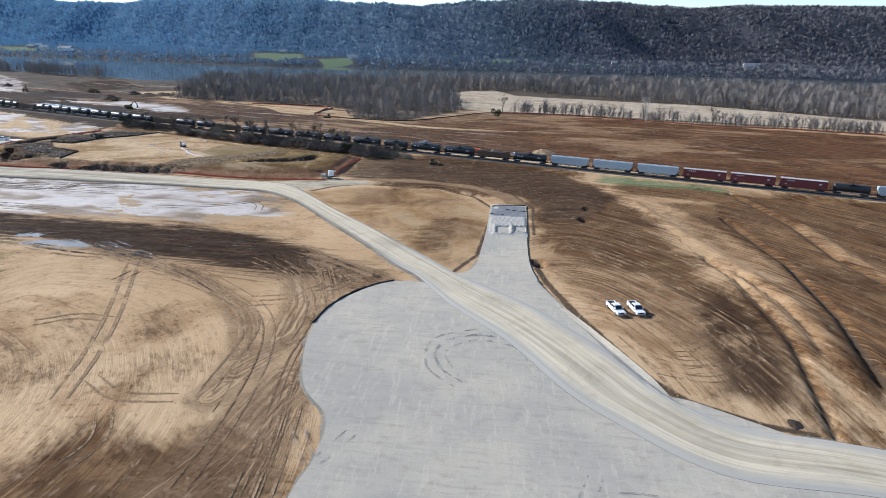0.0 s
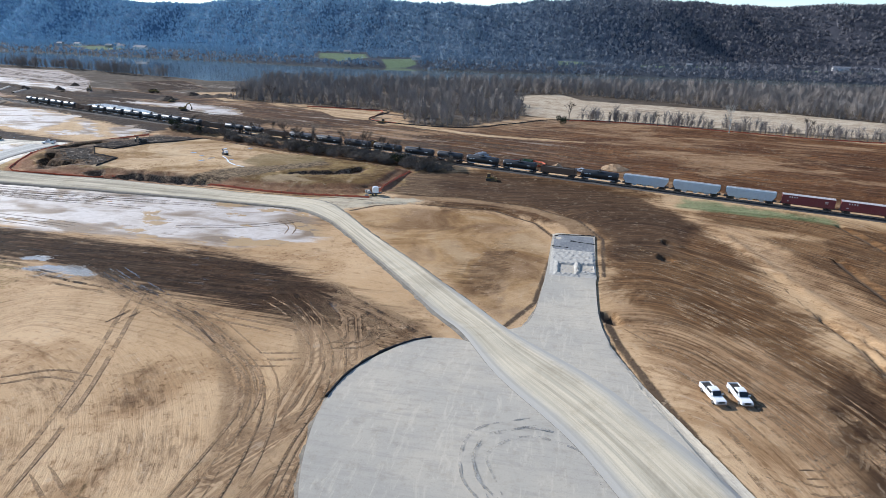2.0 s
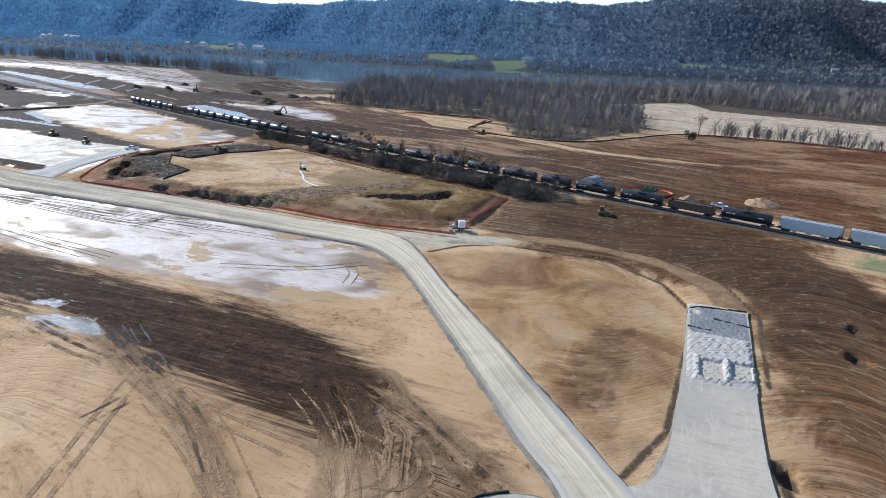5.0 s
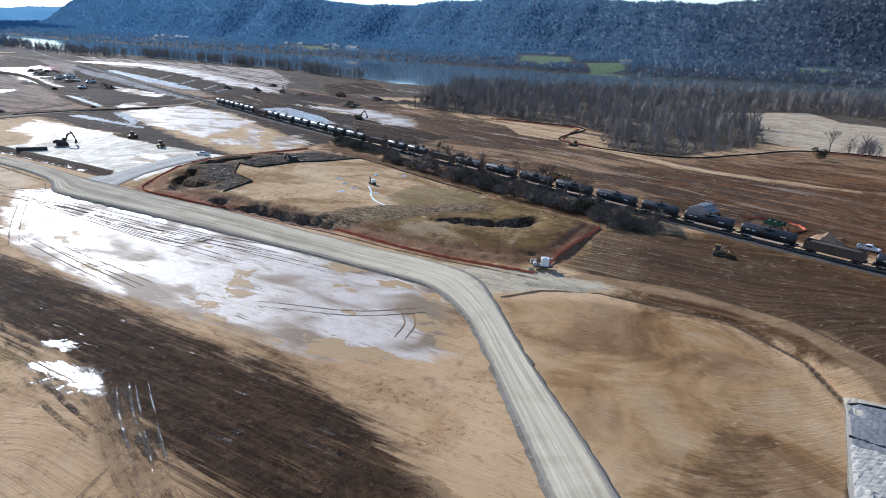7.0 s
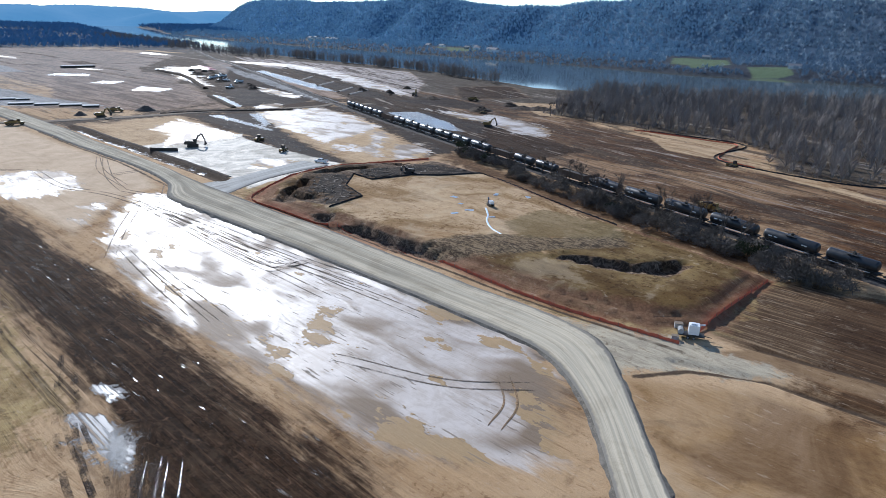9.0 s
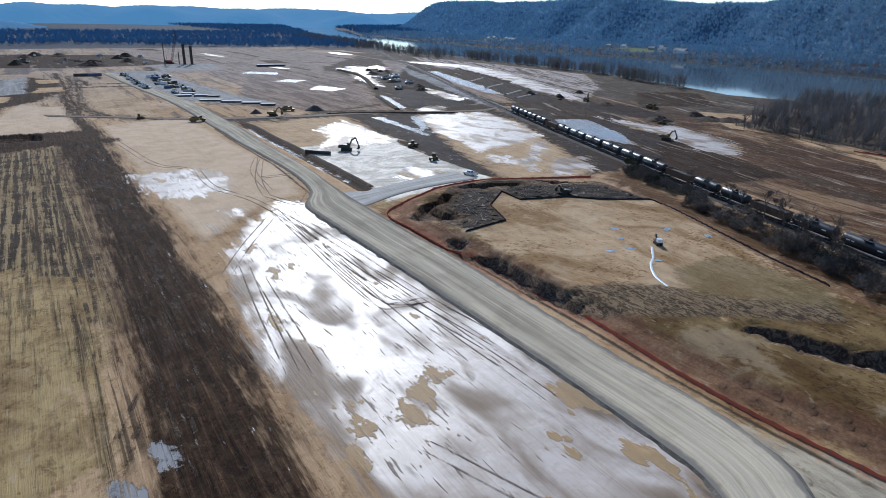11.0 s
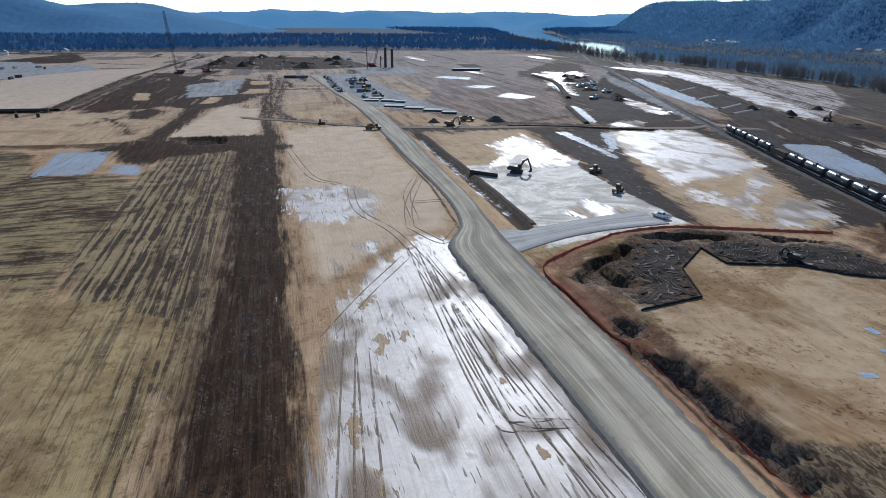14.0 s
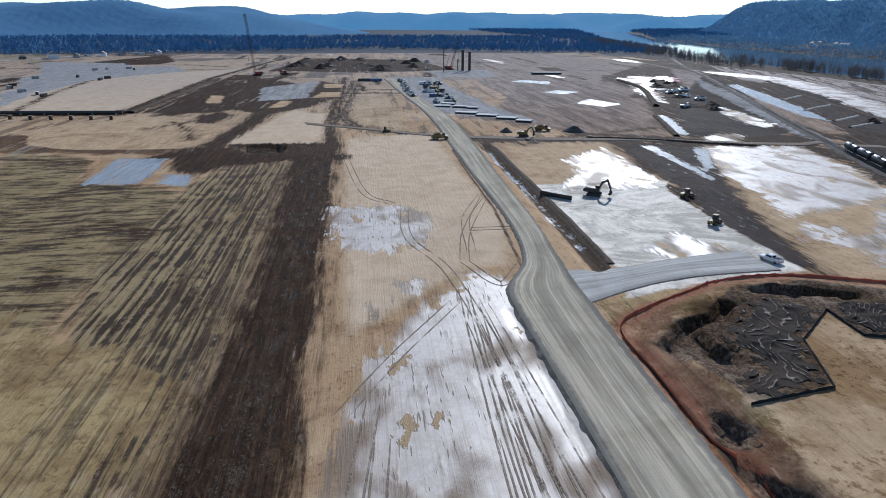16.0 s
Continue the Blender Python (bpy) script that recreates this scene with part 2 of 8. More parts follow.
def sheet(name, xs, ys, level, material, attrs=()):
    """A grid mesh over xs and ys at the heights that level gives, with named fields on its points."""
    gx, gy = np.meshgrid(xs, ys)
    gx, gy = gx.ravel(), gy.ravel()
    z = level(gx, gy)
    nx, ny = len(xs), len(ys)
    i = (np.arange(ny - 1)[:, None] * nx + np.arange(nx - 1)).ravel()
    quads = np.stack([i, i + 1, i + nx + 1, i + nx], 1)
    me = bpy.data.meshes.new(name)
    me.vertices.add(len(gx))
    me.vertices.foreach_set("co", np.stack([gx, gy, z], 1).ravel())
    me.loops.add(len(quads) * 4)
    me.loops.foreach_set("vertex_index", quads.ravel())
    me.polygons.add(len(quads))
    me.polygons.foreach_set("loop_start", np.arange(len(quads)) * 4)
    me.polygons.foreach_set("use_smooth", np.ones(len(quads), bool))
    me.update()
    me.validate()
    for key, values in (attrs(gx, gy) if attrs else {}).items():
        me.attributes.new(key, "FLOAT", "POINT").data.foreach_set("value", np.asarray(values, np.float32))
    me.materials.append(material)
    return new(name, me)


def union(x, y, polys, limit=12.0):
    out = np.full(x.shape, -limit)
    for p in polys:
        out = np.maximum(out, inside(x, y, p, limit))
    return out


def line_zone(x, y, lines, limit=12.0):
    """Like inside(), for bands: each a line and its half width."""
    out = np.full(x.shape, -limit)
    for line, half in lines:
        out = np.maximum(out, half - beside(x, y, line, limit + half)[0])
    return out


MUD_ROWS = [(-378, 122), (-384, 158), (-233, 161), (-165, 161), (-176, 148), (-222, 124), (-260, 115), (-300, 116)]
FALLOW = [(-420, 20), (-404, 58), (-352, 77), (-338, 109), (-332, 120), (-295, 120), (-241, 118), (-212, 122), (-203, 110), (-225, 92), (-300, 55), (-340, 35)]
ZONES_MUD = [MUD, [(-330, 296), (-300, 312), (-236, 295), (-240, 290), (-270, 292), (-319, 293)], [(-100, 171), (-67, 165), (-44, 152), (-60, 150), (-85, 155)], [(-408, 306), (-396, 350), (-291, 309), (-237, 294), (-250, 284), (-311, 297), (-362, 303)], [(-420, 440), (-415, 325), (-395, 335), (-385, 395), (-300, 380), (-225, 330), (-225, 350), (-300, 380), (-390, 408)], [(-405, 120), (-398, 150), (-390, 172), (-425, 172), (-425, 118)]]
ZONES_MUD += [[(-550, 39), (-730, 39), (-851, 44), (-849, 70), (-701, 94), (-601, 104), (-614, 140), (-761, 142), (-718, 167), (-611, 162), (-572, 147), (-569, 106), (-544, 86), (-547, 58)], [(-1150, 110), (-1100, 260), (-900, 300), (-860, 190), (-900, 70)], [(-552, -60), (-545, 30), (-538, 30), (-540, -60)], [(-532, 78), (-544, 89), (-530, 100), (-496, 95), (-498, 84)], [(-1088, -195), (-1260, -142), (-1098, -84), (-1029, -90), (-1019, -167)]]
ZONES_MUD += [[(-743, 433), (-740, 458), (-669, 457), (-540, 404), (-506, 382), (-418, 361), (-424, 348), (-530, 384), (-652, 427)], [(-553, 412), (-612, 445), (-660, 480), (-760, 520), (-900, 580), (-1000, 590), (-820, 470), (-740, 458), (-640, 440), (-540, 404), (-500, 384), (-422, 363), (-402, 380), (-402, 411), (-470, 416), (-523, 440)], [(-820, 572), (-757, 576), (-703, 580), (-554, 531), (-418, 488), (-392, 464), (-402, 436), (-455, 467), (-520, 482), (-683, 538)]]
ZONES_MUD += [[(-708, 522), (-591, 483), (-458, 444), (-402, 434), (-404, 419), (-510, 455)], [(-411, 306), (-413, 319), (-394, 345), (-338, 322), (-342, 295), (-376, 304)], [(-420, 440), (-250, 375), (-190, 362), (-180, 400), (-300, 450), (-400, 500)], [(-432, 593), (-419, 632), (-402, 640), (-336, 575), (-353, 538), (-365, 520)]]
ZONES_BROWN = [[(-236, 352), (-150, 326), (-66, 299), (-62, 284), (-110, 296), (-180, 320), (-216, 328)], [(44, 240), (50, 262), (120, 248), (240, 215), (240, 120), (120, 100), (100, 190), (86, 225)], [(-50, 232), (-20, 234), (0, 222), (8, 214), (12, 160), (25, 130), (45, 100), (53, 84), (56, 140), (52, 200), (44, 240), (30, 276), (-30, 296), (-52, 286), (-46, 250)]]
ZONES_BROWN += [[(64, 100), (68, 130), (69, 160), (64, 190), (58, 232), (120, 242), (240, 215), (240, 90)], [(54, 84), (57, 120), (57, 150), (62, 140), (62, 112), (60, 84)], [(-640, 560), (-420, 470), (-250, 385), (-62, 322), (110, 268), (300, 210), (300, 430), (120, 470), (50, 488), (-10, 488), (-60, 425), (-120, 415), (-130, 445), (-220, 480), (-330, 560), (-480, 690)], [(-422, 0), (-400, 103), (-490, 103), (-483, 64), (-462, -20)]]
ZONES_BROWN += [[(-333, 40), (-331, 75), (-272, 103), (-240, 97), (-230, 60)], [(-75, 40), (-30, 40), (-26, 66), (-38, 78), (-60, 72)]]
ZONES_STRAW = [[(-126, 240), (-88, 231), (-68, 231), (-64, 246), (-66, 284), (-108, 294), (-134, 303), (-112, 282), (-118, 262), (-132, 250)],
               [(-140, 40), (-110, 110), (-130, 148), (-200, 154), (-240, 100), (-220, 20)], [(-231, 262), (-232, 240), (-200, 233), (-168, 234), (-178, 242), (-200, 240), (-214, 250)],
               [(-1300, -420), (-1150, -420), (-1090, -280), (-1250, -250)]]
ZONES_TAN = [[(-436, 174), (-452, 220), (-282, 226), (-251, 219), (-250, 208), (-215, 178), (-395, 174)], TANPAD, POND_BED, [(-717, 179), (-702, 201), (-463, 208), (-481, 180), (-521, 174)], [(-423, 117), (-514, 130), (-535, 161), (-426, 164)], [(-861, -62), (-951, -83), (-969, 40), (-851, 44)], [(-1029, -87), (-1195, 14), (-1090, 37), (-972, 0)]]
ZONES_TAN += [[(-566, -60), (-558, 24), (-827, 30), (-950, 42), (-835, -109), (-696, -123)], [(-459, 31), (-495, 101), (-527, 77), (-532, 26), (-472, -11)], [(-652, 141), (-658, 164), (-696, 164), (-698, 143)], [(-560, 105), (-480, 150), (-430, 140), (-440, 112)], [(-183, 241), (-186, 258), (-202, 264), (-213, 277), (-202, 277), (-197, 292), (-189, 300), (-178, 317), (-134, 302), (-112, 285), (-122, 275), (-130, 257), (-150, 243), (-165, 240)]]
ZONES_TAN += [[(-1050, 20), (-960, 40), (-1000, -120), (-1150, -160)], [(-192, 483), (-136, 490), (-130, 430), (-155, 433)], [(-127, 428), (-118, 445), (-60, 402), (10, 395), (10, 390), (-60, 394)], [(-290, 560), (-220, 500), (-270, 492), (-330, 540)]]
ZONES_DRY = [[(12, 168), (20, 162), (40, 150), (47, 136), (44, 118), (46, 104), (40, 96), (31, 104), (22, 128)], [(42, 240), (56, 240), (70, 200), (76, 166), (73, 140), (67, 118), (62, 95), (64, 118), (66, 140), (63, 157), (57, 192), (46, 226)], [(98, 206), (102, 206), (103, 176), (106, 156), (101, 156), (98, 176)], [(11, 166), (15, 166), (24, 138), (32, 118), (42, 104), (40, 98), (31, 106), (22, 130)]]
ZONES_WET = [WETPAD, POND, [(-343, 455), (-302, 457), (-291, 468), (-235, 448), (-215, 418), (-236, 417), (-277, 436), (-301, 439)], [(-260, 313), (-263, 337), (-240, 316)], [(-256, 338), (-251, 352), (-227, 338), (-230, 317)], [(-274, 315), (-269, 325), (-258, 317), (-261, 309)], [(-301, 361), (-285, 363), (-263, 342), (-265, 333)], [(-258, 257), (-271, 272), (-260, 279), (-249, 281), (-246, 265)], [(-321, 252), (-347, 269), (-371, 272), (-404, 301), (-330, 296), (-321, 292)]]
ZONES_WET += [[(-307, 173), (-307, 193), (-297, 203), (-268, 199), (-264, 190), (-268, 175)], [(-854, 590), (-845, 612), (-782, 640), (-700, 634), (-600, 598), (-480, 545), (-420, 516), (-410, 498), (-491, 524), (-600, 568), (-727, 604)], [(-550, 441), (-512, 438), (-455, 428), (-447, 416), (-491, 418)], [(-422, 363), (-434, 378), (-423, 387), (-408, 376), (-410, 359)], [(-210, 182), (-205, 190), (-184, 188), (-186, 181)], [(-110, 182), (-98, 181), (-94, 189), (-106, 190)]]
WET_SPOTS = [[(-243, 190), (-243, 196), (-235, 196), (-234, 190)], [(-231, 187), (-226, 188), (-225, 184), (-230, 183)]]
ZONES_WET += WET_SPOTS + [[(-800, 480), (-640, 420), (-560, 410), (-640, 440), (-780, 500)]]
ZONES_PUDDLE = [[(-399, 73), (-394, 97), (-348, 99), (-350, 78)], [(-363, 104), (-360, 116), (-342, 117), (-345, 106)], [(-684, 531), (-694, 548), (-572, 512), (-484, 481), (-462, 472), (-485, 470), (-559, 489)], [(-782, 462), (-726, 478), (-655, 456), (-649, 446), (-702, 459), (-762, 452)], [(-664, 432), (-657, 437), (-596, 418), (-592, 410)], [(-394, 344), (-387, 348), (-350, 330), (-346, 324)], [(-346, 420), (-336, 438), (-287, 417), (-260, 399), (-274, 395), (-297, 397)]]
ZONES_PUDDLE += [[(-738, 333), (-760, 350), (-735, 372), (-706, 362)], [(-644, 338), (-660, 356), (-641, 370), (-625, 352)], [(-566, 342), (-590, 360), (-557, 374), (-545, 356)], [(-505, 375), (-499, 381), (-427, 359), (-423, 352)], [(-400, 320), (-330, 318), (-332, 321), (-400, 326)], [(-127, 146), (-124, 150.5), (-113, 151.5), (-108, 148), (-116, 145.6)], [(-132, 153), (-130, 155), (-126, 154.5), (-127, 153)], [(-395, 241.6), (-262, 241), (-262, 242), (-395, 242.8)]]
WOOD_NORTH = [[(-275, 505), (-215, 494), (-135, 492), (-115, 468), (-100, 424), (-66, 424), (-34, 486), (-36, 560), (-75, 650), (0, 705), (120, 640), (330, 540), (900, 480), (900, 1100), (-200, 800), (-330, 690)],
              [(10, 489), (50, 493), (123, 474), (210, 462), (330, 440), (330, 452), (205, 480), (120, 496), (30, 506)]]
MEADOW = [[(-75, 508), (-73, 640), (-11, 700), (11, 640), (198, 610), (330, 520), (330, 470), (225, 480), (50, 497), (0, 488), (-33, 508)]]
ZONES_GREEN = [[(-550, 1385), (-540, 1440), (-468, 1450), (-390, 1240), (-411, 1150), (-476, 1200)], [(-368, 1241), (-313, 1280), (-265, 1130), (-318, 1115)], [(-34, 1520), (42, 1600), (36, 1363), (-28, 1310)],
               [(44, 268), (90, 254), (90, 250), (40, 258)], [(-1600, 1260), (-1610, 1310), (-1468, 1300), (-1440, 1250)], [(-1080, 1250), (-1027, 1310), (-900, 1220), (-950, 1195)], [(120, 1400), (330, 1500), (330, 1440), (130, 1340)], [(420, 1440), (700, 1560), (700, 1500), (430, 1390)]]
MIRE = [[(-403, 313), (-395, 346), (-358, 336), (-289, 308), (-240, 295), (-240, 287), (-284, 292), (-312, 301), (-337, 301)], [(-386, 407), (-377, 420), (-324, 397), (-250, 369), (-220, 356), (-222, 349), (-228, 337), (-247, 348), (-290, 365), (-324, 381)], [(-402, 430), (-368, 436), (-345, 420), (-287, 396), (-236, 388), (-222, 371), (-262, 371), (-333, 402)],
        [(-320, 422), (-331, 440), (-268, 427), (-246, 400), (-273, 406)], [(-527, 402), (-747, 534), (-825, 601), (-551, 478), (-428, 425), (-415, 376), (-431, 361)], [(-735, 602), (-658, 615), (-393, 470), (-432, 464), (-543, 512)], [(-393, 470), (-381, 517), (-332, 506), (-304, 472), (-350, 471)]]
DARK_LINES = [([(-399, 108), (-444, 111), (-494, 117), (-560, 125)], 4.5), ([(-395, 93), (-412, 105), (-405, 128), (-402, 148), (-388, 172)], 7), ([(-774, 166), (-629, 167), (-522, 163), (-482, 169), (-471, 180), (-445, 208)], 2.2), ([(-550, -41), (-546, -8), (-549, 29)], 4), ([(-549, 31), (-654, 32), (-802, 36)], 5), ([(-437, 302), (-422, 336), (-402, 378), (-391, 416)], 5), ([(-782, 448), (-702, 452), (-652, 438), (-600, 405)], 6)]
DARK_LINES += [([(-569, -50), (-688, -74), (-804, -88)], 2.5), ([(-812, 27), (-960, 42), (-1100, 55)], 4), ([(-381, 169), (-495, 163), (-722, 164), (-800, 167)], 2.5), ([(-393, 108), (-459, 115), (-580, 118)], 5), ([(-552, 26), (-661, 25), (-826, 27)], 4), ([(-541, 57), (-679, 76), (-858, 107)], 7), ([(-440, 222), (-455, 195), (-472, 178), (-520, 168), (-751, 164)], 1.5), ([(-425, 240), (-412, 330), (-390, 420)], 4), ([(-300, 300), (-330, 320), (-400, 330)], 3)]
DARK_LINES += [([(-405, 243), (-420, 246), (-420, 262)], 3)]
ZONES_MUD += [[(-549, 38), (-631, 39), (-779, 46), (-809, 75), (-710, 139), (-615, 164), (-564, 147), (-524, 121), (-556, 94), (-547, 52)], [(-398, 96), (-412, 113), (-401, 149), (-390, 169), (-372, 169), (-383, 153), (-375, 125), (-360, 116), (-373, 104)], [(-802, 479), (-728, 486), (-421, 368), (-414, 354), (-517, 381), (-674, 437)]]
ZONES_BROWN += [[(-415, 27), (-404, 58), (-352, 77), (-338, 109), (-332, 120), (-321, 115), (-330, 81), (-329, 65)], [(-329, 65), (-323, 78), (-289, 91), (-254, 111), (-236, 112), (-222, 111), (-260, 60)], [(-508, 238), (-531, 273), (-745, 343), (-627, 406), (-454, 356), (-439, 314)], [(-545, 413), (-416, 407), (-413, 357), (-520, 390)], [(-1031, -94), (-1019, 46), (-1183, 41), (-1162, -99)]]
ZONES_TAN += [[(-862, -76), (-867, 24), (-975, 45), (-1009, -95)], [(-475, 2), (-501, 30), (-520, 59), (-492, 95), (-539, 112), (-538, 123), (-415, 104), (-424, 41), (-438, 17)], [(-424, 112), (-551, 136), (-518, 163), (-451, 161), (-417, 161)]]
GREY_FAR = [(-667, -81), (-1094, -266), (-1059, -146), (-948, -90), (-864, -94), (-748, -88)]
ZONES_PATCH = [[(-598, 67), (-648, 61), (-647, 72), (-596, 79)], [(-617, 144), (-659, 149), (-657, 166), (-623, 166)], [(-690, 150), (-730, 148), (-728, 166), (-694, 166)], [(-560, 118), (-600, 122), (-596, 131), (-562, 128)]]
DARK_LINES += [([(-1033, -240), (-1029, -65), (-978, 9)], 4), ([(-1277, -345), (-1283, -174), (-1255, -23)], 5), ([(-760, 176), (-640, 170), (-562, 166), (-493, 164), (-416, 167)], 1.6), ([(-740, 181), (-640, 176), (-560, 171), (-500, 169)], 1.4), ([(-577, 173), (-504, 172), (-464, 185), (-456, 198), (-446, 222)], 1.5), ([(-404, 103), (-458, 112), (-524, 119), (-567, 125)], 1.8), ([(-780, 60), (-690, 52), (-600, 46)], 3), ([(-480, 60), (-500, 75), (-522, 92)], 1.2), ([(-440, 95), (-470, 88), (-505, 70)], 1.0), ([(-410, 262), (-432, 300), (-452, 352)], 2.5)]
TRAFFIC = [([(-60, 152), (-48, 138), (-41.5, 122), (-40, 102), (-45, 84)], 3.6), ([(-52, 154), (-42, 142), (-36, 126), (-33.5, 106), (-32, 92), (-33, 66)], 4.0), ([(-116, 152), (-93, 141), (-73, 133), (-60, 124), (-51, 112), (-44, 96)], 2.4), ([(-56, 153), (-38, 145), (-24, 136)], 3.0), ([(-44, 92), (-36, 108), (-34, 122)], 3.0), ([(-44, 50), (-38, 70), (-34, 92)], 5.0)]
FRINGE = [(-395, 126), (-395, 160), (-250, 160), (-130, 157), (-128, 146), (-200, 142), (-300, 132)]
ZONES_MUD += [[(-805, 452), (-813, 533), (-542, 435), (-487, 392), (-672, 454), (-735, 426)], [(-514, 516), (-456, 517), (-417, 508), (-386, 479), (-384, 435), (-429, 454)], [(-807, 589), (-499, 509), (-489, 478), (-662, 531)]]
# dark brown soil, with the shadowed slope beside the fence painted in
SHADED_SOIL = [[(-66, 244), (-50, 240), (-40, 243), (-8, 241), (7, 229), (13, 214), (14, 192), (30, 200), (44, 236), (30, 268), (-20, 288), (-56, 292), (-66, 284)], [(40, 98), (44, 118), (47, 136), (55, 140), (57, 112), (53, 94)]]
SILT = [(-960, 665), (-757, 690), (-593, 690), (-480, 600), (-372, 464), (-457, 509), (-514, 520), (-658, 570), (-752, 585)]
CLEAN = [ZONES_TAN[0], ZONES_TAN[4], [(-566, -60), (-558, 24), (-827, 30), (-950, 42), (-835, -109), (-696, -123)], [(-424, 112), (-551, 136), (-518, 163), (-451, 161), (-417, 161)]]
STAINS = [[(-92, 97), (-77, 92), (-71, 86), (-79, 81), (-96, 84)], [(-88, 108), (-77, 107), (-72, 98), (-82, 101)], [(-73, 113), (-66, 111), (-58, 102), (-66, 101)], [(-61, 84), (-62, 95), (-56, 98), (-47, 95), (-52, 90), (-56, 83)], [(-42, 84), (-34, 92), (-27, 77), (-25, 63), (-34, 58), (-45, 68)], [(-26, 172), (-17, 200), (-12, 196), (-14, 164), (-19, 160)], [(-80, 204), (-72, 212), (-66, 204), (-72, 196)], [(-250, 196), (-238, 204), (-224, 200), (-232, 190)]]
UMBER = [[(-425, 300), (-430, 480), (-620, 560), (-1000, 600), (-1290, 520), (-1290, 260), (-900, 262), (-760, 300), (-560, 300)], [(-508, 238), (-531, 273), (-745, 343), (-627, 406), (-454, 356), (-439, 314)], [(-910, 295), (-911, 493), (-760, 464), (-756, 250), (-839, 285)], [(-1305, 330), (-1305, 500), (-1100, 483), (-1085, 321)], [(-1029, 60), (-1085, 200), (-940, 197), (-930, 60)]]
_pr = random.Random(21)
for _i in range(46):
    _x, _y = _pr.uniform(-1330, -800), _pr.uniform(-330, 640)
    _a, _b, _t = _pr.uniform(15, 110), _pr.uniform(5, 30), _pr.uniform(-0.12, 0.12)
    _q = [(_x + u * _a - _t * v * _b, _y + _t * u * _a + v * _b) for u, v in ((-0.5, -0.5), (0.5, -0.45), (0.5, 0.5), (-0.45, 0.5))]
    if min(abs(_y - 226), 999) > 22 + _b / 2 and not (-850 < _x < -540 and -130 < _y < 45):
        (ZONES_BROWN, ZONES_MUD, ZONES_BROWN, ZONES_TAN, ZONES_WET)[_pr.choice((0, 0, 0, 1, 1, 2, 3, 3, 4))].append(_q)
for _i in range(40):
    _x, _y, _l = _pr.uniform(-1300, -640), _pr.uniform(-300, 640), _pr.uniform(30, 160)
    _u = _pr.random() < 0.6
    if abs(_y - 226) > 24 and not (-850 < _x < -540 and -130 < _y < 45):
        DARK_LINES.append(([(_x, _y), (_x + _l * (0.5 if _u else 0.06), _y + _l * (0.03 if _u else 0.5)), (_x + _l * (1 if _u else 0.1), _y + _l * (0.02 if _u else 1.0))], _pr.uniform(1.5, 4)))
STUBBLE = [(-142, 240), (-130, 259), (-116, 269), (-105, 285), (-99, 276), (-112, 260), (-121, 245), (-131, 235)]
OCHRE = [(-135, 270), (-136, 291), (-109, 290), (-103, 282), (-124, 261)]
SPUR = [(-94, 229), (-76, 235.5), (-64, 239), (-54, 241), (-48, 238), (-52, 233), (-58, 230), (-65, 226), (-74, 217)]
GREY_YARDS = [[(-701, 94), (-761, 142), (-614, 140), (-600, 105)], [(-688, -105), (-864, -99), (-965, -97), (-1020, -180), (-820, -167)], [(-821, 563), (-664, 510), (-521, 464), (-394, 420), (-403, 412), (-510, 447), (-665, 497)], [(-520, 238), (-480, 290), (-560, 275), (-740, 262), (-800, 270), (-800, 216), (-700, 214), (-600, 226)], [(-673, -112), (-962, -158), (-1000, -60), (-908, -23), (-760, -110), (-581, -66)], [(-880, 260), (-800, 270), (-790, 330), (-900, 340)]]
HAUL_BAND = [(-62, 238), (-50, 240), (-26, 241), (-9, 235), (1, 224), (4, 213), (11, 213), (10, 226), (-4, 240), (-30, 247), (-56, 245)]
EDGE_LINES = [([(11.6, 157), (12.4, 154.5)], 1.1), ([(31, 213.4), (32.2, 211.6)], 0.9), ([(28, 199), (29.6, 197.2)], 1.0), ([(56, 172), (61, 154), (61, 120), (57, 97), (55.5, 89)], 0.3), ([(63, 158), (66, 140), (66, 123), (65, 115)], 0.3), ([(77, 212), (79, 164), (76, 132), (71, 100)], 0.55), ([(91, 249), (97, 208), (96, 174), (99, 156)], 0.5), ([(40, 246), (52, 205), (57, 168)], 0.15), ([(10, 158), (13, 144), (18, 126.5), (24, 111.5), (29, 101), (34, 95), (45, 90), (52, 88.5)], 0.75)]
EDGE_LINES += [([(-69, 219), (-63, 227), (-51, 234), (-23, 235), (-8, 224), (-0.5, 208), (-3, 180), (-4.5, 160), (-10, 146)], 0.6), ([(-56, 245), (-36, 248), (-10, 243), (6, 231), (12.5, 213), (11.5, 180)], 0.5), ([(-84, 212.8), (-100, 213.8), (-225, 213)], 0.6), ([(-66, 233.3), (-100, 232.6), (-170, 233), (-205, 232.8)], 0.5), ([(-251, 222), (-300, 225), (-400, 225)], 0.5), ([(-247, 242), (-300, 243), (-405, 243.5)], 2.2)]
FENCE_LINES = [[(-171, 235), (-153, 235.5), (-136, 236), (-99, 234.5), (-79, 235), (-68, 236)], [(-67, 244), (-65, 284)],
               [(-174, 234), (-181, 232.5), (-197, 233), (-210, 232.5), (-217, 235), (-222, 242), (-228, 255), (-235, 269), (-235, 285), (-229, 305), (-221, 328)]]


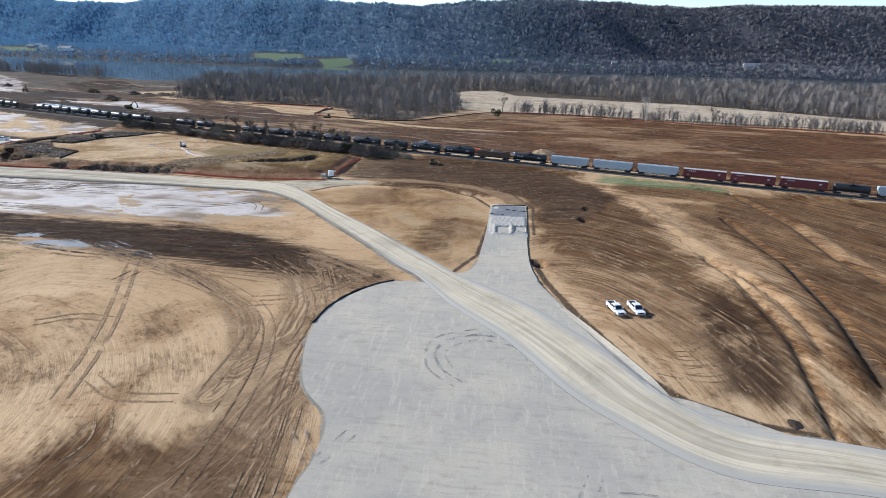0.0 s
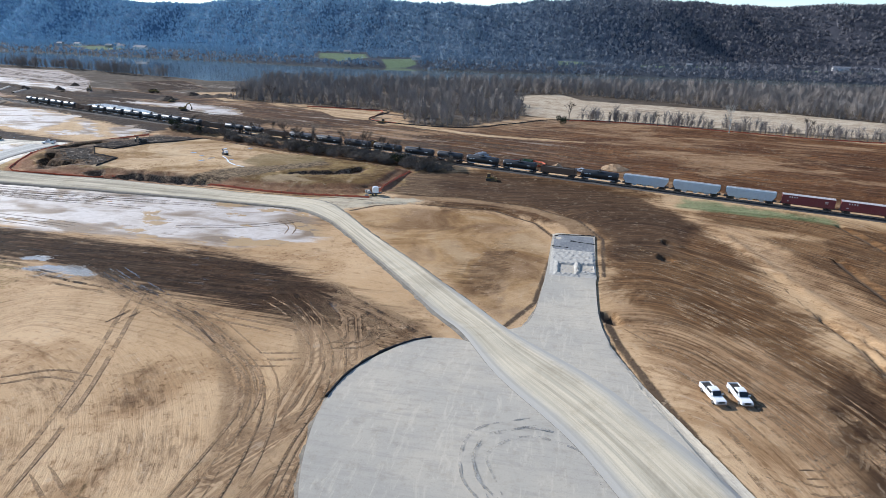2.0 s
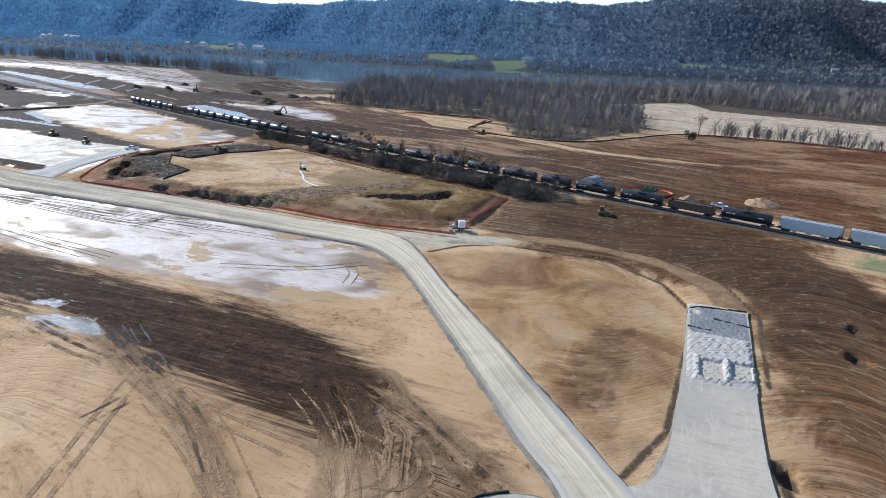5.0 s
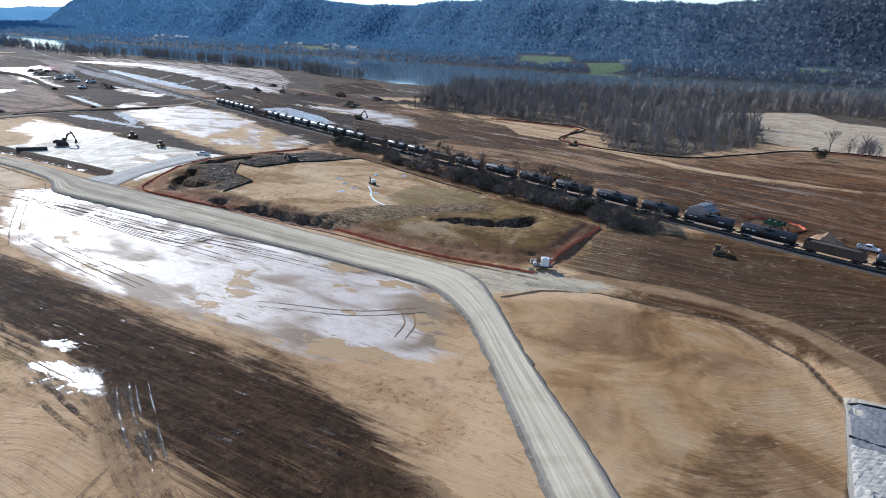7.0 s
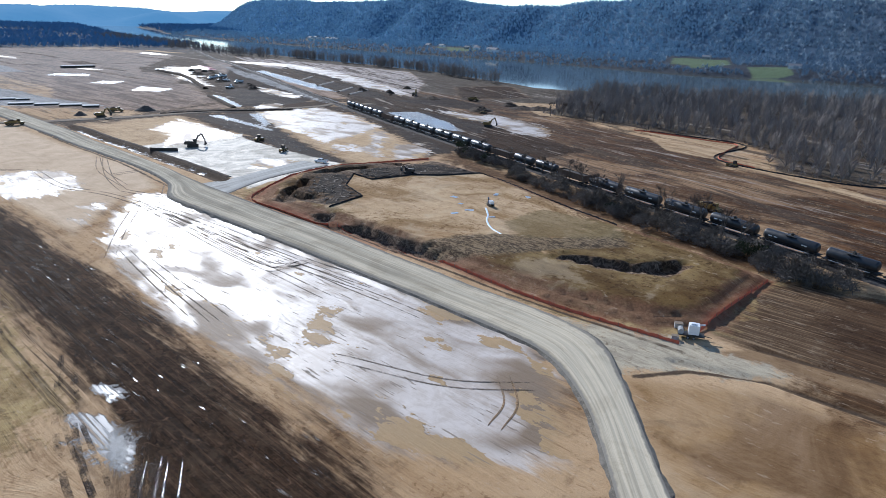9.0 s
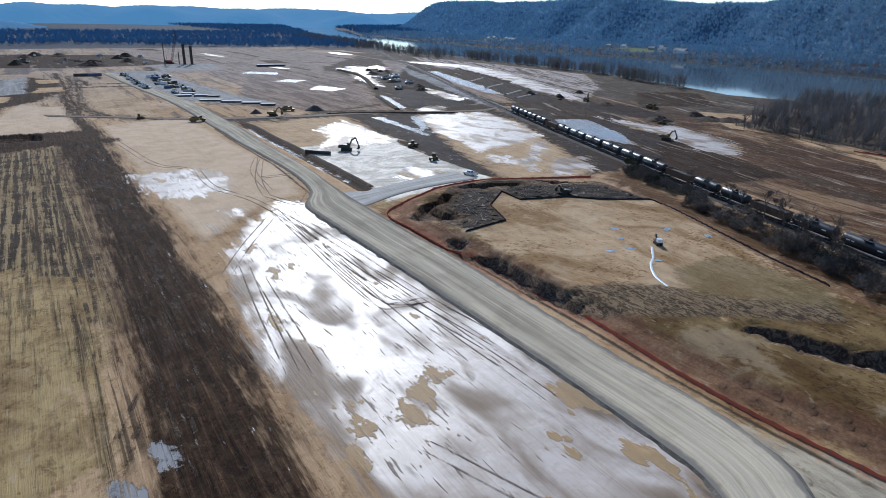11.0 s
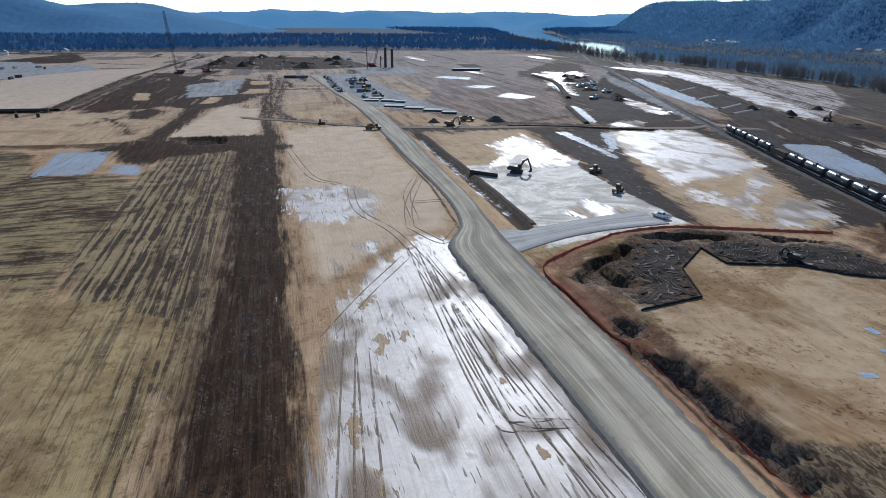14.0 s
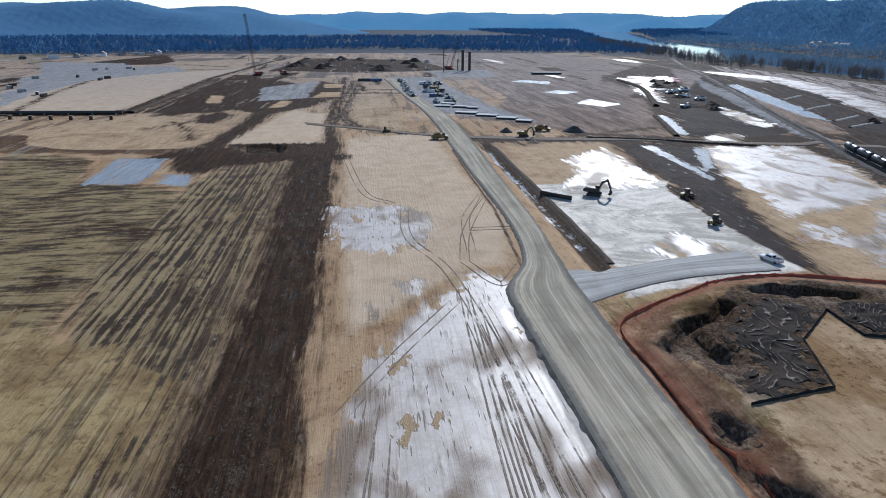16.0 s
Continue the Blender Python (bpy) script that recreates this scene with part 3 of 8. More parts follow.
def fields(x, y):
    mud = np.maximum(union(x, y, ZONES_MUD), line_zone(x, y, DARK_LINES))
    dug = union(x, y, [p for p, _ in DIGS])
    churn = np.maximum(dug, union(x, y, [[(-196, 240), (-214, 250), (-226, 264), (-228, 284), (-214, 318), (-181, 316), (-190, 298), (-197, 292), (-202, 277), (-213, 277), (-202, 264), (-187, 259), (-183, 243)]]))
    rail_d, rail_s = beside(x, y, RAIL, 400.0)
    side = np.where(y > np.interp(x, [p[0] for p in RAIL], [p[1] for p in RAIL]), 1, -1)
    # direction in which the machines worked: across (u) and along (v)
    u, v = y * 1.0, x * 1.0
    east = smooth(-22, 34, x) * smooth(280, 240, y)
    r1, a1 = np.hypot(x + 73, y - 70), np.arctan2(y - 70, x + 73) * 120
    u, v = u + (r1 - u) * east, v + (a1 - v) * east
    south = smooth(145, 120, y) * smooth(-120, -100, x) * (1 - east)
    r2, a2 = np.hypot(x + 108, y - 66), np.arctan2(y - 66, x + 108) * 70
    u, v = u + (r2 - u) * south, v + (a2 - v) * south
    for line, half in TRAFFIC:
        d, run = beside(x, y, line, 20.0)
        near = 1 - smooth(half - 1.5, half + 0.5, d)
        u, v = u + (d - u) * near, v + (run - v) * near
    north = np.where(side > 0, 1.0, 0.0)
    u, v = u + (rail_d - u) * north, v + (rail_s - v) * north
    return dict(mud=mud, brown=union(x, y, ZONES_BROWN), straw=union(x, y, ZONES_STRAW), tan=np.maximum(union(x, y, ZONES_TAN), union(x, y, MEADOW)), wet=union(x, y, ZONES_WET) - 2.2 * smooth(-125, -70, x) * smooth(160, 172, y) * smooth(240, 216, y),
                puddle=union(x, y, ZONES_PUDDLE), churn=churn, gravel=union(x, y, [GREYPAD]), mire=union(x, y, MIRE), yard=union(x, y, GREY_YARDS + [GREY_FAR]), patch=union(x, y, ZONES_PATCH), traffic=line_zone(x, y, TRAFFIC), darker=union(x, y, SHADED_SOIL), fringe=union(x, y, [FRINGE]), dry=union(x, y, ZONES_DRY), meadow=union(x, y, MEADOW), silt=union(x, y, [SILT]), clean=union(x, y, CLEAN), stain=union(x, y, STAINS), umber=union(x, y, UMBER), film=union(x, y, [WETPAD]), red=line_zone(x, y, [(l, w) for l, w in zip(FENCE_LINES, (1.6, 1.4, 2.5))] + [([(-174, 233), (-150, 234), (-130, 236)], 3.0)]), rows=union(x, y, [MUD_ROWS]), fallow=union(x, y, [FALLOW]), belts=north * smooth(60, 90, near_bank(x) - y) * smooth(-20, 10, rail_d - 24) * smooth(340, 260, rail_d) * smooth(60, -60, x) + 0.75 * (1 - north) * smooth(-395, -430, x) * smooth(-1330, -1290, x), green=union(x, y, ZONES_GREEN), band=union(x, y, [HAUL_BAND]), edge=line_zone(x, y, EDGE_LINES),
                work=np.clip(0.16 + 0.14 * south + 0.75 * north + 0.75 * east + 0.6 * smooth(-60, -40, x) * smooth(230, 240, y) + 0.42 * smooth(-400, -380, x) * smooth(-60, -90, x) * smooth(225, 214, y) + 0.1 * smooth(-380, -420, x), 0, 1),
                wood=np.maximum(np.clip(smooth(470, 520, y + 0.1 * x) * 24 - 12, -12, 12), np.clip((-1300 - x) / 5, -12, 12)),
                north=north * smooth(-500, -300, x), grove=union(x, y, WOOD_NORTH[:1]), spur=union(x, y, [SPUR]), loop=union(x, y, [LOOP]), terrace=union(x, y, [PLATEAU]), stubble=union(x, y, [STUBBLE]), ochre=union(x, y, [OCHRE]), rim=line_zone(x, y, [(PLATEAU + PLATEAU[:1], 3.4)]), bank=np.clip((y - far_bank(x) + 130) / 8, -12, 12), fu=u, fv=v)


def ground_material():
    k = Nodes("graded_earth")
    p = k.place()
    u, v = k.attr("fu"), k.attr("fv")
    flow = k.xyz(u, k.math("MULTIPLY", v, 0.035))
    flow2 = k.xyz(k.math("MULTIPLY", u, 0.35), k.math("MULTIPLY", v, 0.012))
    s1, s2 = k.noise(flow, 1.1, 6, 0.72), k.noise(flow2, 1.0, 4, 0.6)
    big, mid, fine = k.noise(p, 0.018, 5, 0.6), k.noise(p, 0.13, 5, 0.6, 0.6), k.noise(p, 1.6, 6, 0.75)
    raw = k.math("ADD", k.math("MULTIPLY", s1, 0.55), k.math("MULTIPLY", s2, 0.45))
    streak = k.lerp(k.attr("work"), k.math("ADD", k.math("MULTIPLY", raw, 0.35), 0.30), raw)

    spread = k.noise(k.scaled(p, 1.0, (40, 7, 0)), 0.035, 9, 0.72, 1.2)
    blot = k.noise(p, 0.28, 9, 0.76, 0.4)

    def zone(name, ragged, width, src=mid, extra=None):
        d = k.math("ADD", k.attr(name), k.math("MULTIPLY", k.math("SUBTRACT", src, 0.5), ragged))
        if extra is not None:
            d = k.math("ADD", d, k.math("MULTIPLY", k.math("SUBTRACT", extra, 0.5), ragged))
        return k.step(d, -width, width)

    lace0 = k.noise(k.xyz(k.math("MULTIPLY", u, 0.3), k.math("MULTIPLY", v, 0.04), 21.0), 1.0, 7, 0.72, 0.3)
    tan = k.mix(k.step(big, 0.38, 0.62), (0.58, 0.40, 0.23), (0.47, 0.305, 0.16))
    tan = k.mix(k.step(streak, 0.50, 0.66), tan, (0.25, 0.155, 0.083))
    tan = k.mix(k.math("MULTIPLY", k.step(mid, 0.58, 0.72), 0.55), tan, (0.24, 0.15, 0.083))
    tan = k.mix(k.math("MULTIPLY", k.step(fine, 0.5, 0.75), 0.35), tan, (0.52, 0.40, 0.27))
    brown = k.mix(k.step(streak, 0.40, 0.62), (0.075, 0.040, 0.019), (0.25, 0.134, 0.058))
    brown = k.mix(k.step(mid, 0.4, 0.66, 0, 0.55), brown, (0.11, 0.064, 0.032))
    brown = k.mix(k.step(spread, 0.48, 0.38, 0, 0.4), brown, (0.34, 0.20, 0.095))
    comb = k.noise(k.xyz(k.math("MULTIPLY", u, 1.5), k.math("MULTIPLY", v, 0.022), 2.0), 1.0, 6, 0.7, 0.25)
    brown = k.mix(k.step(comb, 0.535, 0.60, 0, 0.6), brown, (0.07, 0.042, 0.023))
    brown = k.mix(k.step(comb, 0.42, 0.36, 0, 0.6), brown, (0.40, 0.245, 0.125))
    brown = k.times(k.attr("north"), brown, k.mix(k.step(k.part_of(p, 0), 60.0, -120.0), (0.80, 0.66, 0.56), (0.62, 0.56, 0.54)))
    brown = k.mix(k.math("MULTIPLY", k.attr("north"), k.step(comb, 0.40, 0.34, 0, 0.6)), brown, (0.27, 0.23, 0.195))
    brown = k.mix(k.math("MULTIPLY", k.attr("north"), k.step(k.noise(k.scaled(p, (0.5, 1.0, 1.0), (3, 3, 0)), 0.016, 7, 0.68, 0.6), 0.50, 0.58, 0, 0.75)), brown, k.mix(k.step(streak, 0.45, 0.6), (0.40, 0.255, 0.14), (0.23, 0.135, 0.07)))
    col = k.mix(zone("brown", 26, 4.0, spread, streak), tan, brown)
    drill = k.math("SINE", k.math("ADD", k.math("MULTIPLY", u, 2.35), k.math("MULTIPLY", s2, 14.0)))
    drill = k.math("ADD", k.math("MULTIPLY", drill, 0.06), k.math("ADD", k.math("MULTIPLY", s1, 0.55), k.math("MULTIPLY", mid, 0.45)))
    rows = k.mix(k.step(drill, 0.45, 0.54), (0.06, 0.044, 0.029), (0.34, 0.25, 0.13))
    col = k.mix(zone("rows", 16, 2.0, spread, s2), col, rows)
    drag = k.noise(k.xyz(k.math("MULTIPLY", k.part_of(p, 0), 0.33), k.math("MULTIPLY", k.part_of(p, 1), 0.05), 51.0), 1.0, 7, 0.72, 0.5)
    fallow = k.mix(k.step(k.math("ADD", k.math("MULTIPLY", drag, 0.7), k.math("MULTIPLY", spread, 0.3)), 0.44, 0.56), (0.33, 0.245, 0.12), (0.066, 0.046, 0.028))
    col = k.mix(zone("fallow", 18, 3.0, spread, drag), col, fallow)
    light = k.mix(k.step(mid, 0.35, 0.7), (0.58, 0.415, 0.245), (0.49, 0.34, 0.19))
    light = k.mix(k.step(s2, 0.5, 0.75, 0, 0.5), light, (0.33, 0.22, 0.13))
    light = k.times(k.math("MULTIPLY", k.step(lace0, 0.50, 0.60, 0, 0.8), k.attr("work")), light, (0.62, 0.53, 0.44))
    col = k.mix(zone("tan", 5, 0.9, mid, blot), col, light)
    col = k.mix(k.math("MULTIPLY", zone("dry", 9, 2.2, blot, streak), k.step(comb, 0.60, 0.44, 0.15, 0.8)), col, k.mix(k.step(mid, 0.35, 0.7), (0.46, 0.30, 0.165), (0.33, 0.20, 0.105)))
    col = k.mix(zone("meadow", 8, 1.5, blot, spread), col, k.mix(k.step(blot, 0.4, 0.62), (0.54, 0.455, 0.335), (0.42, 0.335, 0.235)))
    col = k.mix(zone("silt", 14, 2.0, spread, blot), col, k.mix(k.step(lace0, 0.42, 0.58), (0.52, 0.465, 0.425), (0.36, 0.305, 0.27)))
    dull = k.mix(k.step(lace0, 0.42, 0.60), (0.36, 0.265, 0.205), (0.21, 0.15, 0.112))
    col = k.mix(k.math("MULTIPLY", zone("umber", 14, 2.0, spread, blot), 0.85), col, dull)
    wheels = k.noise(k.xyz(k.math("MULTIPLY", u, 1.9), k.math("MULTIPLY", v, 0.03), 31.0), 1.0, 5, 0.7, 0.2)
    passed = zone("traffic", 5, 1.6, blot, streak)
    col = k.mix(k.math("MULTIPLY", passed, k.step(wheels, 0.42, 0.56, 0.15, 0.85)), col, k.mix(k.step(fine, 0.4, 0.6), (0.26, 0.165, 0.092), (0.17, 0.105, 0.06)))
    col = k.mix(k.math("MULTIPLY", passed, k.step(wheels, 0.42, 0.36, 0, 0.6)), col, (0.60, 0.43, 0.26))
    # dark soil and slope shade mixed in as one brown
    col = k.mix(k.math("MULTIPLY", zone("darker", 12, 3.0, spread, streak), k.step(comb, 0.40, 0.50, 0.6, 0.94)), col, k.mix(k.step(streak, 0.42, 0.58), (0.052, 0.030, 0.017), (0.10, 0.060, 0.033)))
    smudge = k.noise(k.xyz(k.math("MULTIPLY", u, 0.5), k.math("MULTIPLY", v, 0.09), 41.0), 1.0, 7, 0.72, 0.4)
    col = k.mix(k.math("MULTIPLY", zone("stain", 10, 2.5, blot, smudge), k.step(smudge, 0.42, 0.60, 0.05, 0.65)), col, k.mix(k.step(fine, 0.4, 0.6), (0.19, 0.115, 0.063), (0.12, 0.072, 0.04)))
    col = k.mix(zone("band", 2, 0.8), col, k.mix(k.step(mid, 0.35, 0.7), (0.30, 0.195, 0.105), (0.20, 0.125, 0.07)))
    straw = k.mix(k.step(mid, 0.4, 0.62), (0.45, 0.325, 0.15), (0.31, 0.21, 0.095))
    straw = k.mix(k.step(k.math("ADD", k.math("MULTIPLY", blot, 0.6), k.math("MULTIPLY", s1, 0.4)), 0.51, 0.60, 0, 0.5), straw, (0.145, 0.098, 0.055))
    straw = k.mix(k.math("MULTIPLY", k.step(k.attr("terrace"), 0.0, -6.0), k.step(k.math("ADD", k.math("MULTIPLY", s1, 0.5), k.math("MULTIPLY", s2, 0.5)), 0.53, 0.60, 0, 0.75)), straw, (0.10, 0.075, 0.045))
    straw = k.mix(k.step(fine, 0.45, 0.7, 0, 0.5), straw, (0.38, 0.30, 0.17))
    straw = k.times(k.step(k.attr("terrace"), -3.0, 3.0), straw, (0.54, 0.50, 0.44))
    col = k.mix(zone("straw", 40, 3.0, spread, k.math("ADD", k.math("MULTIPLY", s2, 0.6), k.math("MULTIPLY", blot, 0.4))), col, straw)
    rim = k.mix(k.step(fine, 0.4, 0.66), (0.17, 0.085, 0.05), (0.28, 0.145, 0.085))
    col = k.mix(k.math("MULTIPLY", zone("rim", 7, 1.6, mid, blot), 0.8), col, rim)
    # woodland floor; its blue western tint is distance haze painted in
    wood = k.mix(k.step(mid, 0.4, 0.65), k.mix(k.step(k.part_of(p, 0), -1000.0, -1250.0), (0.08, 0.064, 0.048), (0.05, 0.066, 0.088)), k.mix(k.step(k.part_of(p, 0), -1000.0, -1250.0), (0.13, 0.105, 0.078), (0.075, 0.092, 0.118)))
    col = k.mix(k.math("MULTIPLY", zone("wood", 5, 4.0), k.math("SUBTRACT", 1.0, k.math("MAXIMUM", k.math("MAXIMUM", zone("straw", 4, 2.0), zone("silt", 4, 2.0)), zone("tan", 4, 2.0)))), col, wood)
    col = k.mix(zone("grove", 8, 2.0, mid, blot), col, k.mix(k.step(fine, 0.4, 0.65), (0.085, 0.068, 0.05), (0.16, 0.125, 0.088)))
    # far-bank litter, its colour blued to carry the haze of distance
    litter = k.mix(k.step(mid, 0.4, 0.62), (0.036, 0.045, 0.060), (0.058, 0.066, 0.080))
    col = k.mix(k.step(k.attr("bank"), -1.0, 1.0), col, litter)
    grass = k.mix(k.step(fine, 0.4, 0.65), (0.165, 0.235, 0.115), (0.115, 0.165, 0.085))
    col = k.mix(k.math("MULTIPLY", zone("green", 6, 2.0, mid, blot), 0.75), col, grass)
    red = k.mix(k.step(fine, 0.4, 0.6), (0.36, 0.125, 0.07), (0.25, 0.11, 0.065))
    col = k.mix(k.math("MULTIPLY", zone("red", 3, 1.0), 0.55), col, red)
    swirl = k.noise(k.scaled(p, (1.0, 0.7, 1.0), (12, 4, 0)), 0.05, 7, 0.66, 2.6)
    grey = k.mix(k.step(swirl, 0.36, 0.62), (0.44, 0.395, 0.315), (0.82, 0.745, 0.62))
    mud = k.mix(k.step(s1, 0.46, 0.72), (0.034, 0.021, 0.013), (0.12, 0.071, 0.040))
    mud = k.mix(k.step(fine, 0.5, 0.75, 0, 0.5), mud, (0.055, 0.037, 0.024))
    finger = k.noise(k.xyz(k.math("MULTIPLY", u, 0.75), k.math("MULTIPLY", v, 0.014), 71.0), 1.0, 6, 0.7, 0.3)
    col = k.mix(k.math("MULTIPLY", zone("fringe", 14, 3.0, spread, s2), k.step(finger, 0.50, 0.57, 0, 0.9)), col, k.mix(k.step(fine, 0.4, 0.6), (0.058, 0.040, 0.026), (0.105, 0.072, 0.044)))
    lace = k.noise(k.xyz(k.math("MULTIPLY", u, 0.42), k.math("MULTIPLY", v, 0.05), 3.0), 1.0, 7, 0.7, 0.2)
    mudf = zone("mud", 18, 2.0, lace, k.math("ADD", k.math("MULTIPLY", streak, 0.6), k.math("MULTIPLY", spread, 0.4)))
    fray = k.step(k.math("ADD", k.part_of(p, 0), k.math("MULTIPLY", k.math("SUBTRACT", blot, 0.5), 70.0)), -95.0, -25.0)
    mudf = k.math("MULTIPLY", mudf, k.step(k.math("SUBTRACT", k.math("ADD", k.math("MULTIPLY", comb, 0.55), k.math("MULTIPLY", blot, 0.45)), k.math("MULTIPLY", fray, 0.19)), 0.29, 0.37))
    halo = k.step(k.math("ADD", k.attr("mud"), k.math("MULTIPLY", k.math("SUBTRACT", lace, 0.5), 26.0)), -6.0, 1.0, 0, 0.7)
    col = k.mix(halo, col, k.mix(k.step(comb, 0.42, 0.58), (0.30, 0.195, 0.11), (0.15, 0.092, 0.052)))
    mud = k.mix(k.step(spread, 0.48, 0.66, 0, 0.7), mud, (0.12, 0.076, 0.046))
    mud = k.mix(k.step(blot, 0.52, 0.66, 0, 0.6), mud, (0.022, 0.017, 0.014))
    mud = k.mix(k.step(s1, 0.61, 0.66, 0, 0.7), mud, (0.17, 0.115, 0.075))
    wheel = k.math("ADD", k.math("MULTIPLY", k.math("SINE", k.math("ADD", k.math("MULTIPLY", u, 4.1), k.math("MULTIPLY", s2, 9.0))), 0.05), k.math("ADD", k.math("MULTIPLY", fine, 0.4), k.math("MULTIPLY", s1, 0.6)))
    mud = k.mix(k.step(wheel, 0.57, 0.65, 0, 0.4), mud, (0.15, 0.106, 0.074))
    mud = k.mix(k.step(wheel, 0.46, 0.41, 0, 0.8), mud, (0.016, 0.012, 0.010))
    mud = k.mix(k.step(comb, 0.55, 0.59, 0, 0.8), mud, (0.025, 0.018, 0.014))
    mud = k.mix(k.step(comb, 0.42, 0.36, 0, 0.45), mud, (0.15, 0.1, 0.064))
    churned = k.noise(p, 0.9, 9, 0.8, 0.8)
    mud = k.mix(k.step(churned, 0.50, 0.60, 0, 0.75), mud, (0.021, 0.016, 0.013))
    mud = k.mix(k.step(churned, 0.43, 0.36, 0, 0.6), mud, (0.13, 0.088, 0.06))
    slab = k.noise(k.scaled(p, (0.55, 1.0, 1.0), (5, 8, 0)), 0.42, 9, 0.78, 1.0)
    mud = k.mix(k.step(slab, 0.52, 0.60, 0, 0.5), mud, (0.028, 0.018, 0.012))
    mud = k.mix(k.step(slab, 0.44, 0.37, 0, 0.55), mud, (0.155, 0.098, 0.06))
    mud = k.times(1.0, mud, (1.0, 0.93, 0.88))
    col = k.mix(k.math("MULTIPLY", mudf, k.step(blot, 0.7, 0.45, 0.82, 1.0)), col, mud)
    belt = k.noise(k.xyz(k.math("MULTIPLY", u, 0.13), k.math("MULTIPLY", v, 0.011), 61.0), 1.0, 7, 0.7, 0.5)
    north_side = k.math("MULTIPLY", k.attr("belts"), k.math("SUBTRACT", 1.0, k.math("MULTIPLY", zone("tan", 5, 0.9, mid, blot), 0.8)))
    col = k.mix(k.math("MULTIPLY", north_side, k.step(belt, 0.50, 0.56, 0, 0.85)), col, k.mix(k.step(fine, 0.4, 0.6), (0.05, 0.035, 0.025), (0.095, 0.066, 0.045)))
    col = k.mix(k.math("MULTIPLY", north_side, k.step(belt, 0.43, 0.38, 0, 0.8)), col, k.mix(k.step(lace, 0.4, 0.6), (0.42, 0.36, 0.30), (0.28, 0.22, 0.17)))
    bog = zone("mire", 16, 1.2, lace, blot)
    slick = k.mix(k.step(k.math("ADD", k.math("MULTIPLY", wheels, 0.5), k.math("MULTIPLY", spread, 0.5)), 0.44, 0.56), (0.036, 0.029, 0.026), (0.080, 0.064, 0.054))
    slick = k.mix(k.step(wheels, 0.40, 0.35, 0, 0.75), slick, (0.24, 0.19, 0.15))
    col = k.mix(k.math("MULTIPLY", bog, 0.94), col, slick)
    col = k.mix(zone("patch", 8, 0.8, blot, spread), col, light)
    fold = k.noise(p, 0.55, 5, 0.62, 2.2)
    dug = k.mix(k.step(fold, 0.46, 0.56), (0.085, 0.058, 0.04), (0.21, 0.145, 0.098))
    churnf = zone("churn", 2.0, 0.5, mid)
    col = k.mix(churnf, col, dug)
    # damp stains, smears and dust at three scales, less of them on freshly graded fields
    worked = k.step(k.attr("clean"), 4.0, -2.0, 0.22, 1.0)
    col = k.mix(k.math("MULTIPLY", k.math("SUBTRACT", 1.0, mudf), k.step(k.attr("clean"), -2.0, 4.0, 0, 0.7)), col, k.mix(k.step(mid, 0.35, 0.7), (0.69, 0.535, 0.375), (0.58, 0.435, 0.295)))
    smear = k.noise(k.xyz(k.math("MULTIPLY", u, 0.22), k.math("MULTIPLY", v, 0.03), 5.0), 1.0, 9, 0.76, 0.5)
    col = k.times(k.math("MULTIPLY", worked, k.step(spread, 0.49, 0.66, 0, 0.62)), col, (0.54, 0.45, 0.37))
    col = k.times(k.math("MULTIPLY", k.step(smear, 0.47, 0.64, 0, 0.85), k.math("MULTIPLY", worked, k.attr("work"))), col, (0.60, 0.53, 0.46))
    col = k.times(k.math("MULTIPLY", worked, k.step(blot, 0.52, 0.68, 0, 0.5)), col, (0.62, 0.57, 0.52))
    dry = k.math("MULTIPLY", k.math("SUBTRACT", 1.0, k.math("MAXIMUM", mudf, bog)), k.step(k.math("MAXIMUM", k.attr("wood"), k.math("MAXIMUM", k.attr("bank"), k.attr("grove"))), 2.0, -2.0))
    col = k.mix(k.math("MULTIPLY", dry, k.step(blot, 0.46, 0.30, 0, 0.25)), col, (0.50, 0.40, 0.28))
    clod = k.noise(p, 0.85, 5, 0.66, 0.2)
    lane = k.noise(k.scaled(p, (0.25, 0.9, 1.0), (1, 6, 0)), 0.6, 6, 0.7, 0.5)
    col = k.times(k.math("MULTIPLY", k.step(k.attr("loop"), -2.0, 3.0), k.step(spread, 0.35, 0.58, 0.4, 1.0)), col, (0.66, 0.60, 0.49))
    cloudy = k.noise(k.scaled(p, (1.0, 0.75, 1.0), (21, 13, 0)), 0.055, 4, 0.55, 0.8)
    col = k.times(k.math("MULTIPLY", k.step(k.attr("loop"), -2.0, 3.0), k.step(cloudy, 0.46, 0.60)), col, (0.70, 0.69, 0.74))
    col = k.mix(k.math("MULTIPLY", k.step(k.attr("loop"), -2.0, 3.0), k.step(cloudy, 0.46, 0.34, 0, 0.3)), col, (0.50, 0.385, 0.25))
    col = k.times(k.math("MULTIPLY", k.step(k.attr("terrace"), 0.0, 6.0), k.step(k.noise(k.scaled(p, (0.6, 1, 1), (7, 1, 0)), 0.05, 8, 0.7, 0.8), 0.42, 0.58)), col, (0.56, 0.49, 0.38))
    col = k.times(k.math("MULTIPLY", k.step(k.attr("terrace"), 0.0, 6.0), k.step(k.math("ADD", clod, k.math("MULTIPLY", cloudy, 0.5)), 0.84, 0.90, 0, 0.8)), col, (0.50, 0.42, 0.35))
    col = k.mix(k.math("MULTIPLY", k.step(k.attr("terrace"), 0.0, 6.0), k.step(k.math("ADD", k.math("MULTIPLY", cloudy, 0.7), k.math("MULTIPLY", blot, 0.3)), 0.47, 0.40, 0, 0.28)), col, (0.54, 0.43, 0.29))
